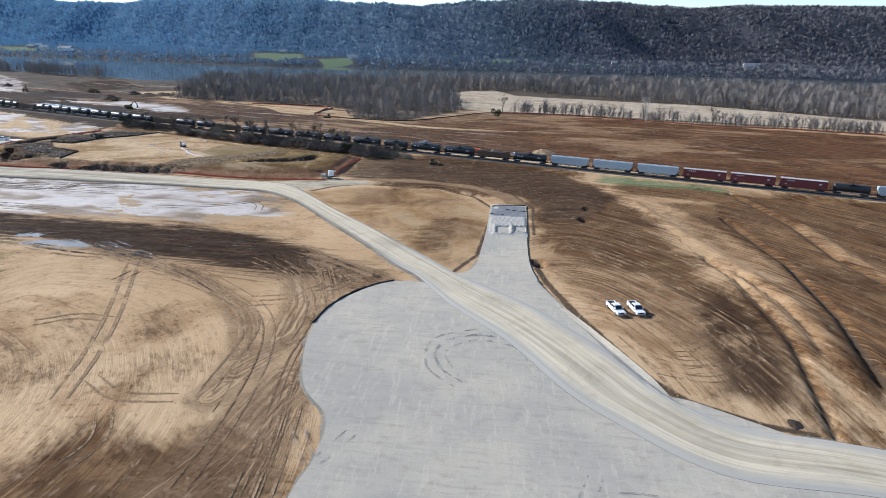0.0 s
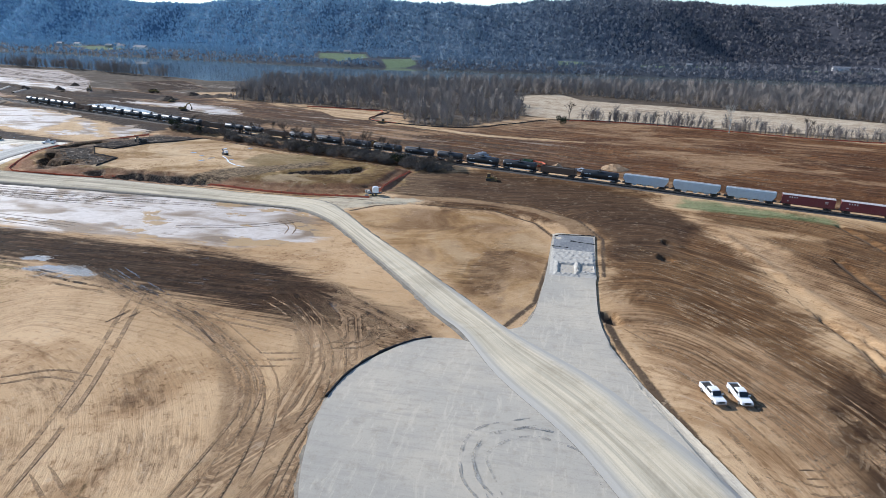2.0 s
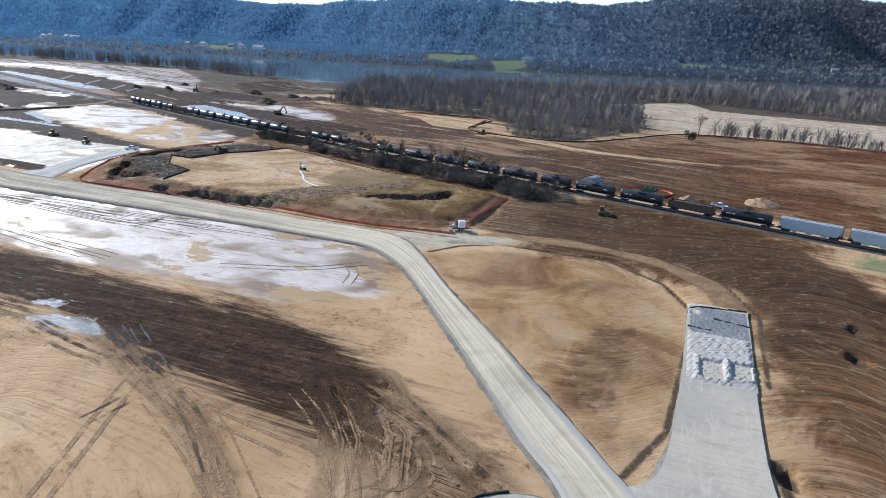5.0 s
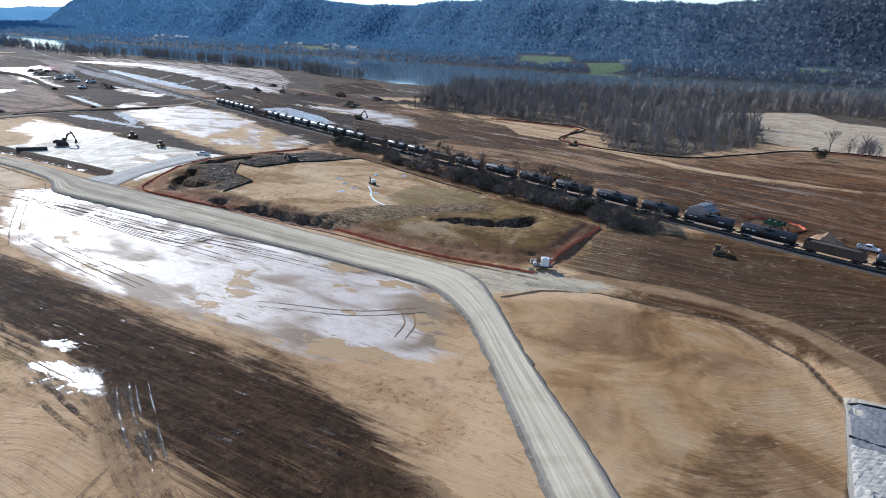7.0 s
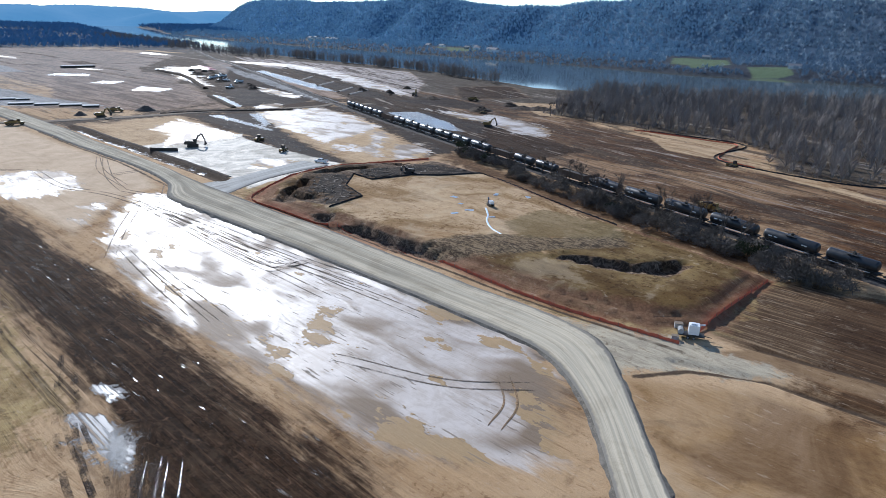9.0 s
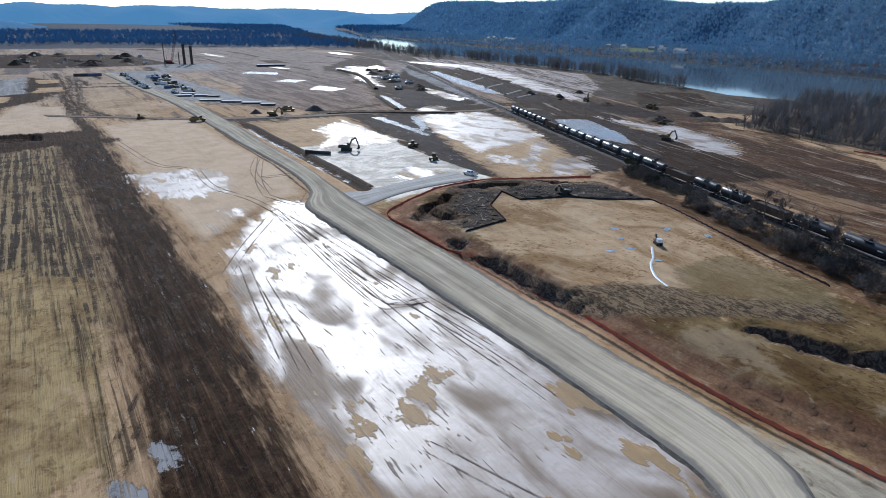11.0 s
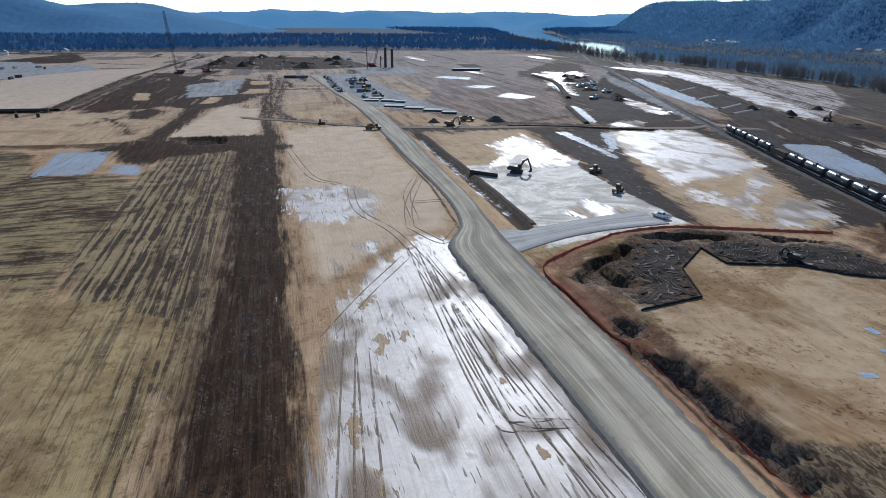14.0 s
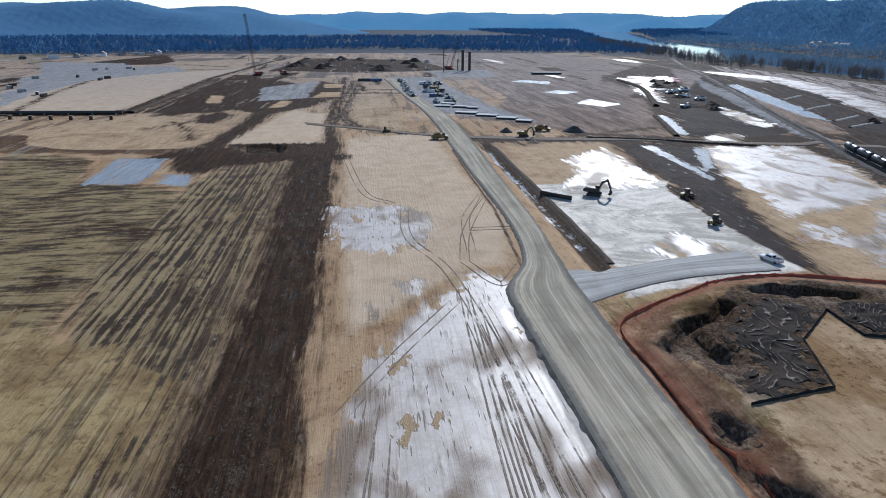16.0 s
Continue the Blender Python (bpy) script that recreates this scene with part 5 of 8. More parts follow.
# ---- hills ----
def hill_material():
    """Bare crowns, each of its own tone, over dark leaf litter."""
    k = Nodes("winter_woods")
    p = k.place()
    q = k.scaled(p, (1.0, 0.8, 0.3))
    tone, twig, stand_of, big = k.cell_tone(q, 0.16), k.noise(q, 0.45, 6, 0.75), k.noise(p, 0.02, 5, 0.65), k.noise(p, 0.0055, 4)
    # westward paling and bluing puts distance haze into the base colour
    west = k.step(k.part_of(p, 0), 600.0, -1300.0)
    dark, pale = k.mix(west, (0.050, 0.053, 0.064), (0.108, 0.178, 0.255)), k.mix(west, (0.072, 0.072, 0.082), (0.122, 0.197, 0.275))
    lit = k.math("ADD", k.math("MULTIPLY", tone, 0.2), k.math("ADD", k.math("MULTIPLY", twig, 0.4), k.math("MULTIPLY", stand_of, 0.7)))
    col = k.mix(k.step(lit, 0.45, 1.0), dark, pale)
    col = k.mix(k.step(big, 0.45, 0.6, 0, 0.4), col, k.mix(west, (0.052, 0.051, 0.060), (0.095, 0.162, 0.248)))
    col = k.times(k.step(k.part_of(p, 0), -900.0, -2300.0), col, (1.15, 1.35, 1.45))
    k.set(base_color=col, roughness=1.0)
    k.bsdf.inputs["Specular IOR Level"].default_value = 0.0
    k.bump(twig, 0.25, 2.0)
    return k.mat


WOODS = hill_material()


def bluff(x, y):
    """The wooded ridge beyond the river: spurs and coves that lean eastwards, with a canopy of uneven crowns."""
    d = y - far_bank(x)
    near = smooth(-900, -2300, x)
    start = 400 - 190 * near + 30 * fuzz(x, 0 * y, 900, 4, 2)
    spur = fuzz(x + 0.45 * d, 0 * y, 620, 19, 2)
    rise = smooth(start, start + 470 - 150 * near, d + (85 - 45 * near) * spur)
    top = 120 + 17 * fuzz(x, y * 0.6, 1100, 6, 3) - 6 * smooth(-1500, -3000, x) + 46 * smooth(-900, 1500, x)
    end = smooth(-3480, -2950, x)
    fold = 13 * end * rise * (1 - rise * 0.75) * fuzz(x + 0.3 * d, y * 0.3, 150, 17, 3)
    return 2 + rise * top * end + (0.6 + 1.7 * end * rise) * fuzz(x, y, 15, 8, 2) + fold - 14 * (d < start - 120) - 60 * (1 - end)


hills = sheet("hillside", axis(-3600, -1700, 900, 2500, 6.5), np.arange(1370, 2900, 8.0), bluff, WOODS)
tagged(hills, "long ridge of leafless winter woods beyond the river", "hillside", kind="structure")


def south_ridge(x, y):
    """Lower wooded hills beyond the western woods."""
    d = -x - (1880 + 0.42 * (y + 1400)) + 90 * fuzz(y + 0.3 * x, 0 * x, 520, 23, 2)
    top = (104 + 14 * fuzz(y, x, 700, 24, 2)) * smooth(340, -500, y)
    return -4 + smooth(0, 520, d) * top + 1.6 * fuzz(x, y, 18, 25, 2) - 20 * smooth(-20, -120, d)


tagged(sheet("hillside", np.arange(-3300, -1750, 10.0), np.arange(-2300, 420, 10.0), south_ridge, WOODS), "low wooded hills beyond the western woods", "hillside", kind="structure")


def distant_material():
    """Backdrop of far hills; a blue glow stands in for kilometres of hazy air."""
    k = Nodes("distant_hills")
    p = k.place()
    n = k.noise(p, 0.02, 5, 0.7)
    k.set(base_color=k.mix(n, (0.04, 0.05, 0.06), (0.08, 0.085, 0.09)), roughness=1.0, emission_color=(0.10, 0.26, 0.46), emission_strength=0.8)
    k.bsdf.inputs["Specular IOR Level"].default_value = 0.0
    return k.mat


def west_ridge(x, y):
    d = -x - 3600
    return -25 + smooth(0, 700, d + 200 * fuzz(y, x, 800, 9, 2)) * (108 + 22 * fuzz(y, 0 * x, 1300, 10, 3)) + 4 * fuzz(x, y, 40, 11, 2)


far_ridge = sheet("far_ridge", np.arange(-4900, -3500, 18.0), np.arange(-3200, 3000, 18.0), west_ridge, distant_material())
tagged(far_ridge, "distant low wooded hills with a faint blue haze glow", "hillside", kind="structure")


# ---- trees and woods ----
def limb(verts, faces, a, b, r1, r2, sides=4):
    """A tapered stick from a to b, added to lists."""
    a, b = np.array(a, float), np.array(b, float)
    d = (b - a) / (np.linalg.norm(b - a) + 1e-9)
    u = np.cross(d, (0.3, 0.9, 0.2) if abs(d[1]) < 0.9 else (1, 0, 0))
    u /= np.linalg.norm(u)
    w = np.cross(d, u)
    n = len(verts)
    for c, r in ((a, r1), (b, r2)):
        for i in range(sides):
            t = 6.2832 * i / sides
            verts.append(c + (u * math.cos(t) + w * math.sin(t)) * r)
    for i in range(sides):
        faces.append((n + i, n + (i + 1) % sides, n + sides + (i + 1) % sides, n + sides + i))


def sliver(verts, faces, a, b, w):
    """One thin twig."""
    a, b = np.array(a, float), np.array(b, float)
    s = np.cross(b - a, (0.4, -0.7, 0.5))
    s = s / (np.linalg.norm(s) + 1e-9) * w
    n = len(verts)
    verts += [a - s, a + s, b]
    faces.append((n, n + 1, n + 2))


def raw_mesh(name, verts, faces, material):
    me = bpy.data.meshes.new(name)
    me.from_pydata([tuple(v) for v in verts], [], faces)
    me.materials.append(material)
    return me


def bark(name, a, b):
    k = Nodes(name)
    p = k.place()
    n = k.noise(k.scaled(p, (3, 3, 0.6)), 1.0, 4)
    col = k.mix(k.step(n, 0.4, 0.65), a, b)
    col = k.mix(k.step(k.island(), 0, 1, 0, 0.6), col, tuple(v * 0.55 for v in a))
    k.set(base_color=col, roughness=0.95)
    k.bsdf.inputs["Specular IOR Level"].default_value = 0.1
    return k.mat


BARK = bark("grey_brown_bark", (0.13, 0.105, 0.085), (0.20, 0.17, 0.14))
TWIG = bark("bare_twigs", (0.115, 0.092, 0.076), (0.17, 0.14, 0.115))
PALE_BARK = bark("pale_sycamore_bark", (0.55, 0.52, 0.46), (0.42, 0.38, 0.32))
LEAF = bark("dark_evergreen_leaves", (0.045, 0.055, 0.03), (0.075, 0.075, 0.04))
BRUSH = bark("winter_brush", (0.15, 0.127, 0.105), (0.215, 0.185, 0.155))


def bare_tree(name, seed, tall, label, trunk_mat, m, twigs=5):
    """A leafless tree: trunk, forking limbs and a crown of fine twigs."""
    rng = random.Random(seed)
    tv, tf, cv, cf = [], [], [], []

    def grow(a, d, length, r, depth):
        b = a + d * length
        if depth < 2:
            limb(tv, tf, a, b, r, r * 0.68, 6 if depth == 0 else 5)
        else:
            limb(cv, cf, a, b, r, r * 0.5, 3)
        if depth >= 4:
            for _ in range(twigs):
                e = d + np.array([rng.uniform(-0.8, 0.8), rng.uniform(-0.8, 0.8), rng.uniform(-0.2, 0.8)])
                s = a + (b - a) * rng.uniform(0.2, 1)
                sliver(cv, cf, s, s + e / np.linalg.norm(e) * length * rng.uniform(0.8, 1.5), 0.035)
            return
        for i in range(rng.choice((2, 3, 3)) if depth else 4):
            spread = 0.35 + 0.12 * depth
            e = d + np.array([rng.uniform(-1, 1) * spread * 1.3, rng.uniform(-1, 1) * spread * 1.3, rng.uniform(0, 0.35)])
            grow(a + (b - a) * (rng.uniform(0.7, 1) if i else 1), e / np.linalg.norm(e), length * rng.uniform(0.55, 0.8), r * rng.uniform(0.45, 0.62), depth + 1)

    grow(np.zeros(3) - np.array([0, 0, 0.3]), np.array([rng.uniform(-0.06, 0.06), rng.uniform(-0.06, 0.06), 1.0]), tall * 0.36, tall * 0.02 + 0.04, 0)
    tree = thing(name, label, "tree", "trees by the railway", m=m)
    for nm, v, f, mat in (("trunk", tv, tf, trunk_mat), ("crown", cv, cf, trunk_mat if trunk_mat is PALE_BARK else TWIG)):
        new(nm, raw_mesh(nm, v, f, mat)).parent = tree
    return tree


def bush(name, seed, tall, wide, material, label, m, n=420):
    """A shrub: several stems and a ragged mass of small leaves and sprigs."""
    rng = random.Random(seed)
    sv, sf, cv, cf = [], [], [], []
    lumps = [(rng.uniform(-0.5, 0.5) * wide, rng.uniform(-0.5, 0.5) * wide, rng.uniform(0.25, 0.75) * tall, rng.uniform(0.25, 0.45) * wide) for _ in range(6)]
    for x, y, z, r in lumps:
        limb(sv, sf, (x * 0.3, y * 0.3, -0.2), (x, y, z), 0.09, 0.03, 4)
    for i in range(n):
        x, y, z, r = rng.choice(lumps)
        d = Vector((rng.gauss(0, 1), rng.gauss(0, 1), rng.gauss(0, 1))).normalized() * r * rng.uniform(0.5, 1.1)
        c = np.array((x + d.x, y + d.y, max(0.1, z + d.z * 0.8)))
        e = np.array((rng.gauss(0, 1), rng.gauss(0, 1), rng.gauss(0.6, 0.8)))
        twig = material is BRUSH
        sliver(cv, cf, c, c + e / np.linalg.norm(e) * (rng.uniform(0.8, 2.0) if twig else rng.uniform(0.4, 1.0)), rng.uniform(0.04, 0.10) if twig else rng.uniform(0.08, 0.22))
    ob = thing(name, label, "shrub", "brush by the railway", m=m)
    new("stem", raw_mesh("stem", sv, sf, BARK)).parent = ob
    new("foliage", raw_mesh("foliage", cv, cf, material)).parent = ob
    return ob


def sketch_tree(seed, twigs, broom=1.0, width=0.012):
    """A light far tree one metre tall: a stem and thin rising sprays."""
    rng = random.Random(seed)
    v, f = [], []
    limb(v, f, (0, 0, -0.02), (rng.uniform(-0.03, 0.03), rng.uniform(-0.03, 0.03), 0.62), 0.014, 0.006, 3)
    for i in range(twigs):
        z = rng.uniform(0.05, 0.6)
        a = rng.uniform(0, 6.28)
        out, up = rng.uniform(0.08, 0.27) * broom, rng.uniform(0.12, 0.42)
        tip = (out * math.cos(a), out * math.sin(a), min(1.0, z + up))
        sliver(v, f, (tip[0] * 0.1, tip[1] * 0.1, z), tip, width * rng.uniform(0.7, 1.5))
        if i % 2:
            sliver(v, f, (tip[0] * 0.55, tip[1] * 0.55, z + up * 0.5), (tip[0] * 1.3, tip[1] * 0.7, min(1.0, tip[2] + 0.1)), width * 0.8)
    faces = [t for q in f for t in ((q,) if len(q) == 3 else ((q[0], q[1], q[2]), (q[0], q[2], q[3])))]
    return np.array(v, np.float32), np.array(faces, np.int32)


def broom_tree(seed, twigs, wide=0.03):
    """A lighter far tree one metre tall: a fan of upright sprays."""
    rng = random.Random(seed)
    v, f = [], []
    sliver(v, f, (0, 0, -0.05), (rng.uniform(-0.05, 0.05), rng.uniform(-0.05, 0.05), 0.8), 0.012)
    for i in range(twigs):
        a, z = rng.uniform(0, 6.28), rng.uniform(0.15, 0.5)
        out, tip = rng.uniform(0.05, 0.3), rng.uniform(0.6, 1.0)
        b = np.array((out * 0.5 * math.cos(a), out * 0.5 * math.sin(a), z))
        e = np.array((out * math.cos(a) + rng.uniform(-0.08, 0.08), out * math.sin(a) + rng.uniform(-0.08, 0.08), tip - out * 0.5))
        sliver(v, f, b, e, wide * rng.uniform(0.7, 1.4))
    return np.array(v, np.float32), np.array(f, np.int32)


def forest(name, x, y, tall, templates, material, label, level, squat=1.0):
    """Many light trees joined into one mesh."""
    rng = np.random.RandomState(len(name) * 7 + 1)
    vs, fs, base = [], [], 0
    pick, turn = rng.randint(0, len(templates), len(x)), rng.uniform(0, 6.28, len(x))
    z = level(x, y)
    for i in range(len(x)):
        v, f = templates[pick[i]]
        c, s, h = math.cos(turn[i]), math.sin(turn[i]), tall[i]
        w = np.empty_like(v)
        w[:, 0] = (v[:, 0] * c - v[:, 1] * s) * h * squat + x[i]
        w[:, 1] = (v[:, 0] * s + v[:, 1] * c) * h * squat + y[i]
        w[:, 2] = v[:, 2] * h + z[i]
        vs.append(w), fs.append(f + base)
        base += len(v)
    v, f = np.concatenate(vs), np.concatenate(fs)
    me = bpy.data.meshes.new(name)
    me.vertices.add(len(v))
    me.vertices.foreach_set("co", v.ravel())
    me.loops.add(len(f) * 3)
    me.loops.foreach_set("vertex_index", f.ravel())
    me.polygons.add(len(f))
    me.polygons.foreach_set("loop_start", np.arange(len(f)) * 3)
    me.update()
    me.materials.append(material)
    return tagged(new(name, me), label, "woods", kind="stuff")


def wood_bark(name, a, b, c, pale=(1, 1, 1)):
    """Bare twigs; the western woods are painted paler and bluer to stand for haze."""
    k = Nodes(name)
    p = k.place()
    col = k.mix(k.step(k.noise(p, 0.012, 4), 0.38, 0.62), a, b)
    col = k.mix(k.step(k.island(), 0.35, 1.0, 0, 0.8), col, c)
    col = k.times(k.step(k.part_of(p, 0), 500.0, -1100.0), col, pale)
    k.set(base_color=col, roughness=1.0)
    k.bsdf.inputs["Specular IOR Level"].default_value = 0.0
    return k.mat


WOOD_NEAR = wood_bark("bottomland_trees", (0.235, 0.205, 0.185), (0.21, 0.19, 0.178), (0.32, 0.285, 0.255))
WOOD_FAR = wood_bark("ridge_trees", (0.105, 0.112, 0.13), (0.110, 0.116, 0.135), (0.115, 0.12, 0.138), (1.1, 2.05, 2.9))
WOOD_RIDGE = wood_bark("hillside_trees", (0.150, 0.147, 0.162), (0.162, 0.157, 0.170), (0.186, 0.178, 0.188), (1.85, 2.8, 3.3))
NEAR_TREES = [sketch_tree(i, 46, 1.05, 0.008) for i in range(8)]
FAR_TREES = [sketch_tree(20 + i, 22, 1.25, 0.017) for i in range(6)]
BROOM_TREES = [broom_tree(60 + i, 11) for i in range(10)]


rs = np.random.RandomState(4)


def scatter(n, x0, x1, y0, y1, keep):
    x, y = rs.uniform(x0, x1, n), rs.uniform(y0, y1, n)
    ok = keep(x, y)
    return x[ok], y[ok]


x, y = scatter(14500, -340, 900, 420, 950, lambda x, y: (union(x, y, WOOD_NORTH) > 0) & (y < near_bank(x) - 6) & (rs.uniform(0, 1, x.shape) < np.where(x > 380, 0.3, np.where(y < 500, 0.8, 1.0))))
low = (union(x, y, WOOD_NORTH[1:]) > -3) & (union(x, y, WOOD_NORTH[:1]) < 0)
forest("riverside_woods", x, y, rs.uniform(7, 17, len(x)) * np.where(low, rs.uniform(0.35, 0.9, len(x)), 1), NEAR_TREES, WOOD_NEAR, "dense leafless grey-brown riverside woods", surf)
x, y = scatter(9000, -340, 420, 420, 760, lambda x, y: (np.abs(union(x, y, WOOD_NORTH[:1], 30) - 6) < 9) & (y < near_bank(x) - 6))
forest("woodland_brush", x, y, rs.uniform(1.5, 5.5, len(x)), FAR_TREES, WOOD_NEAR, "grey-brown brush along the edge of the woods", surf, 1.8)
x = rs.uniform(5, 335, 330)
y = np.interp(x, [0, 50, 123, 212, 335], [493, 496, 477, 465, 440]) + rs.normal(0, 4.5, len(x))
forest("hedgerow", x, y, rs.uniform(3.5, 12.5, len(x)), NEAR_TREES, WOOD_NEAR, "straggling row of bare trees along a field edge", surf, 1.15)
x = rs.uniform(-1900, -440, 1300)
x = x[rs.uniform(0, 1, len(x)) < 0.55 + 0.45 * np.sin(x / 37) ** 2]
y = near_bank(x) - rs.uniform(24, 46, len(x)) - rs.uniform(0, 60, len(x)) * (x < -900)
forest("bank_trees", x, y, rs.uniform(9, 18, len(x)), NEAR_TREES, WOOD_NEAR, "thin row of bare trees along the river bank", surf)
x, y = scatter(26000, -2350, -1240, -1500, 1200, lambda x, y: (y < near_bank(x) - 10) & (x < -1370 - 70 * np.sin(y / 130) + 0.12 * np.abs(y - 200) * (y > 350) + 180 * (y < -250)) & (fuzz(x, y, 500, 15) > -0.75) & (rs.uniform(0, 1, x.shape) < np.where(x > -1560, 1.0, 0.5)))
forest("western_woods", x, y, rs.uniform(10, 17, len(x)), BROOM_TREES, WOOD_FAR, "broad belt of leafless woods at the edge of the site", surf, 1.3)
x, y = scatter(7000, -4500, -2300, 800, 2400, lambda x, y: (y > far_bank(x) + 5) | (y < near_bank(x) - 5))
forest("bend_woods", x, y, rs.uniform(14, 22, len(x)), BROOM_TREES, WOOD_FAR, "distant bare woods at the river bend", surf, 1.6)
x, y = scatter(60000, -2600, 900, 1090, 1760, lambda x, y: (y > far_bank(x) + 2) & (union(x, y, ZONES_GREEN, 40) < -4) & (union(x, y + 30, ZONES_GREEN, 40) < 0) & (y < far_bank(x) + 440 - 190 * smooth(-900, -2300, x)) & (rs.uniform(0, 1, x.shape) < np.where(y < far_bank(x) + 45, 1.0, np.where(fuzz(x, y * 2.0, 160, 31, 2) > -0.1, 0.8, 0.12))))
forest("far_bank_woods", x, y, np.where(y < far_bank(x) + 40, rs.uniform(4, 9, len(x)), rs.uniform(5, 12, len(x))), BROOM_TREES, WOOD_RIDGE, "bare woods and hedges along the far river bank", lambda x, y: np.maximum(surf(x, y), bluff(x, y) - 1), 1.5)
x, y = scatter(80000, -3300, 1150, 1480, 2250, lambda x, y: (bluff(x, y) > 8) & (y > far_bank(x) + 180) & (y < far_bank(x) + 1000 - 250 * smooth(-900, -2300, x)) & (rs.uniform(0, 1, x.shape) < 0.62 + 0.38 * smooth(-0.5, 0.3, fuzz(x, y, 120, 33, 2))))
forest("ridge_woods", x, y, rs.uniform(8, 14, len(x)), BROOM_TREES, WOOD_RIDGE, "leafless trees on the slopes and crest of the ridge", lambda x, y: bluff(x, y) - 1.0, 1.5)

trees = [bare_tree("bare_tree", 30 + i, 1.0 * h, "tall leafless tree among brush beside the railway", BARK, pose(x, y, on(x, y), 0, 0, 40 * i)) for i, (x, y, h) in enumerate(((-128, 315, 14), (-150, 331, 11), (-92, 309, 13), (-109, 318, 10)))]
for i, (x, y, s) in enumerate(((-140, 324, 0.9), (-160, 334, 0.7), (-84, 305, 0.8), (-70, 300, 0.6), (-118, 313, 0.8), (-205, 347, 0.8), (-187, 343, 0.6), (-99, 306, 0.9), (-175, 337, 0.65), (-264, 496, 1.0), (-230, 494, 1.1), (-222, 492, 0.9), (0, 482, 1.1), (60, 482, 0.9), (150, 466, 1.0), (28, 492, 0.8), (-258, 500, 0.8), (-133, 319, 1.0), (-122, 316, 0.9), (-96, 311, 1.0), (-78, 302, 0.9), (-165, 335, 0.8), (-104, 313, 0.8))):
    c = copy_thing(trees[i % 4], pose(x, y, on(x, y), 0, 0, 77 * i))
    c.scale = (s, s, s)
bare_tree("sycamore_tree", 51, 19, "tall pale-barked leafless sycamore at the wood's edge", PALE_BARK, pose(104, 470, on(104, 470)))
shrubs = [bush("bush", i, 4.2 - i * 0.5, 4.6, LEAF if i == 0 else BRUSH, "dark tangled winter brush beside the railway", pose(x, y, on(x, y))) for i, (x, y) in enumerate(((-222, 350), (-106, 302), (-66, 291)))]
rb = random.Random(8)
for i in range(120):
    t = i / 119
    x = -218 + 166 * t + rb.uniform(-2, 2)
    mid_y = np.interp(x, [-229, -62, 9], [358, 305.5, 284])
    y = mid_y - rb.uniform(6.5, 16 if t > 0.25 else 9)
    c = copy_thing(shrubs[rb.choice((0, 1, 1, 1, 1, 1, 2, 2, 2, 2, 2, 2))], pose(x, y, on(x, y) - 0.1, 0, 0, rb.uniform(0, 360)))
    s = rb.uniform(0.55, 1.05) * (1.35 if t > 0.5 else 1)
    c.scale = (s, s, s)
bush("cedar_bush", 9, 6.5, 6, LEAF, "dense dark evergreen cedar at the field's edge", pose(-4, 462, on(-4, 462)), 700)


# ---- laid lines: tracks, ridges, fences ----
def along(line, step=1.0):
    p = spline(line, step) if len(line) > 2 else even(np.array(line, float), max(2, int(math.dist(*line) / step)))
    d = np.gradient(p, axis=0)
    d /= np.linalg.norm(d, axis=1)[:, None] + 1e-9
    return p, np.stack([-d[:, 1], d[:, 0]], 1)


def ribbon_rows(p, n, offsets, lifts, jitter=0.0, seed=0):
    rng = np.random.RandomState(seed)
    out = []
    for o, l in zip(offsets, lifts):
        q = p + n * (o + jitter * rng.uniform(-1, 1, (len(p), 1)))
        out.append(np.c_[q, surf(q[:, 0], q[:, 1]) + l + (0.25 * abs(l) * rng.uniform(-1, 1, len(p)))])
    return np.stack(out, 1)


def ribbons(families, material, lift=0.05):
    """Wheel ruts: pairs of pressed bands with small raised lips; each track is a part of the ground."""
    for seed, (line, gauge, wide) in enumerate(families):
        p, n = along(line, 1.0)
        vs, fs, base = [], [], 0
        for side in ((-gauge / 2, gauge / 2) if gauge else (0,)):
            t = np.linspace(0, 1, len(p))
            w = wide * (0.35 + 0.65 * np.minimum(1, np.minimum(t, 1 - t) * 6))
            r = np.stack([ribbon_rows(p, n, [side], [q[1]], 0.06 * wide, seed)[:, 0] + np.c_[n * (w * q[0])[:, None], 0 * w] for q in ((-0.62, 0.0), (-0.4, lift + 0.03), (-0.3, lift), (0.3, lift), (0.4, lift + 0.03), (0.62, 0.0))], 1)
            k, m = r.shape[:2]
            vs.append(r.reshape(-1, 3))
            i = (np.arange(k - 1)[:, None] * m + np.arange(m - 1)).ravel() + base
            fs.append(np.stack([i, i + m, i + m + 1, i + 1], 1))
            base += k * m
        me = bpy.data.meshes.new("tyre_track")
        me.from_pydata(np.concatenate(vs).tolist(), [], np.concatenate(fs).tolist())
        me.materials.append(material)
        new("tyre_track", me).parent = ground


def rut_material(name, a, b, gaps, rough=0.9, spec=0.1):
    k = Nodes(name)
    p = k.place()
    n, f = k.noise(p, 0.22, 4, 0.6), k.noise(p, 2.4, 4, 0.7)
    k.set(base_color=k.mix(k.step(f, 0.4, 0.65), a, b), roughness=rough, alpha=k.step(k.math("ADD", k.math("MULTIPLY", n, 0.65), k.math("MULTIPLY", f, 0.35)), gaps - 0.08, gaps + 0.16))
    k.bsdf.inputs["Specular IOR Level"].default_value = spec
    k.bump(f, 0.5, 0.1)
    return k.mat


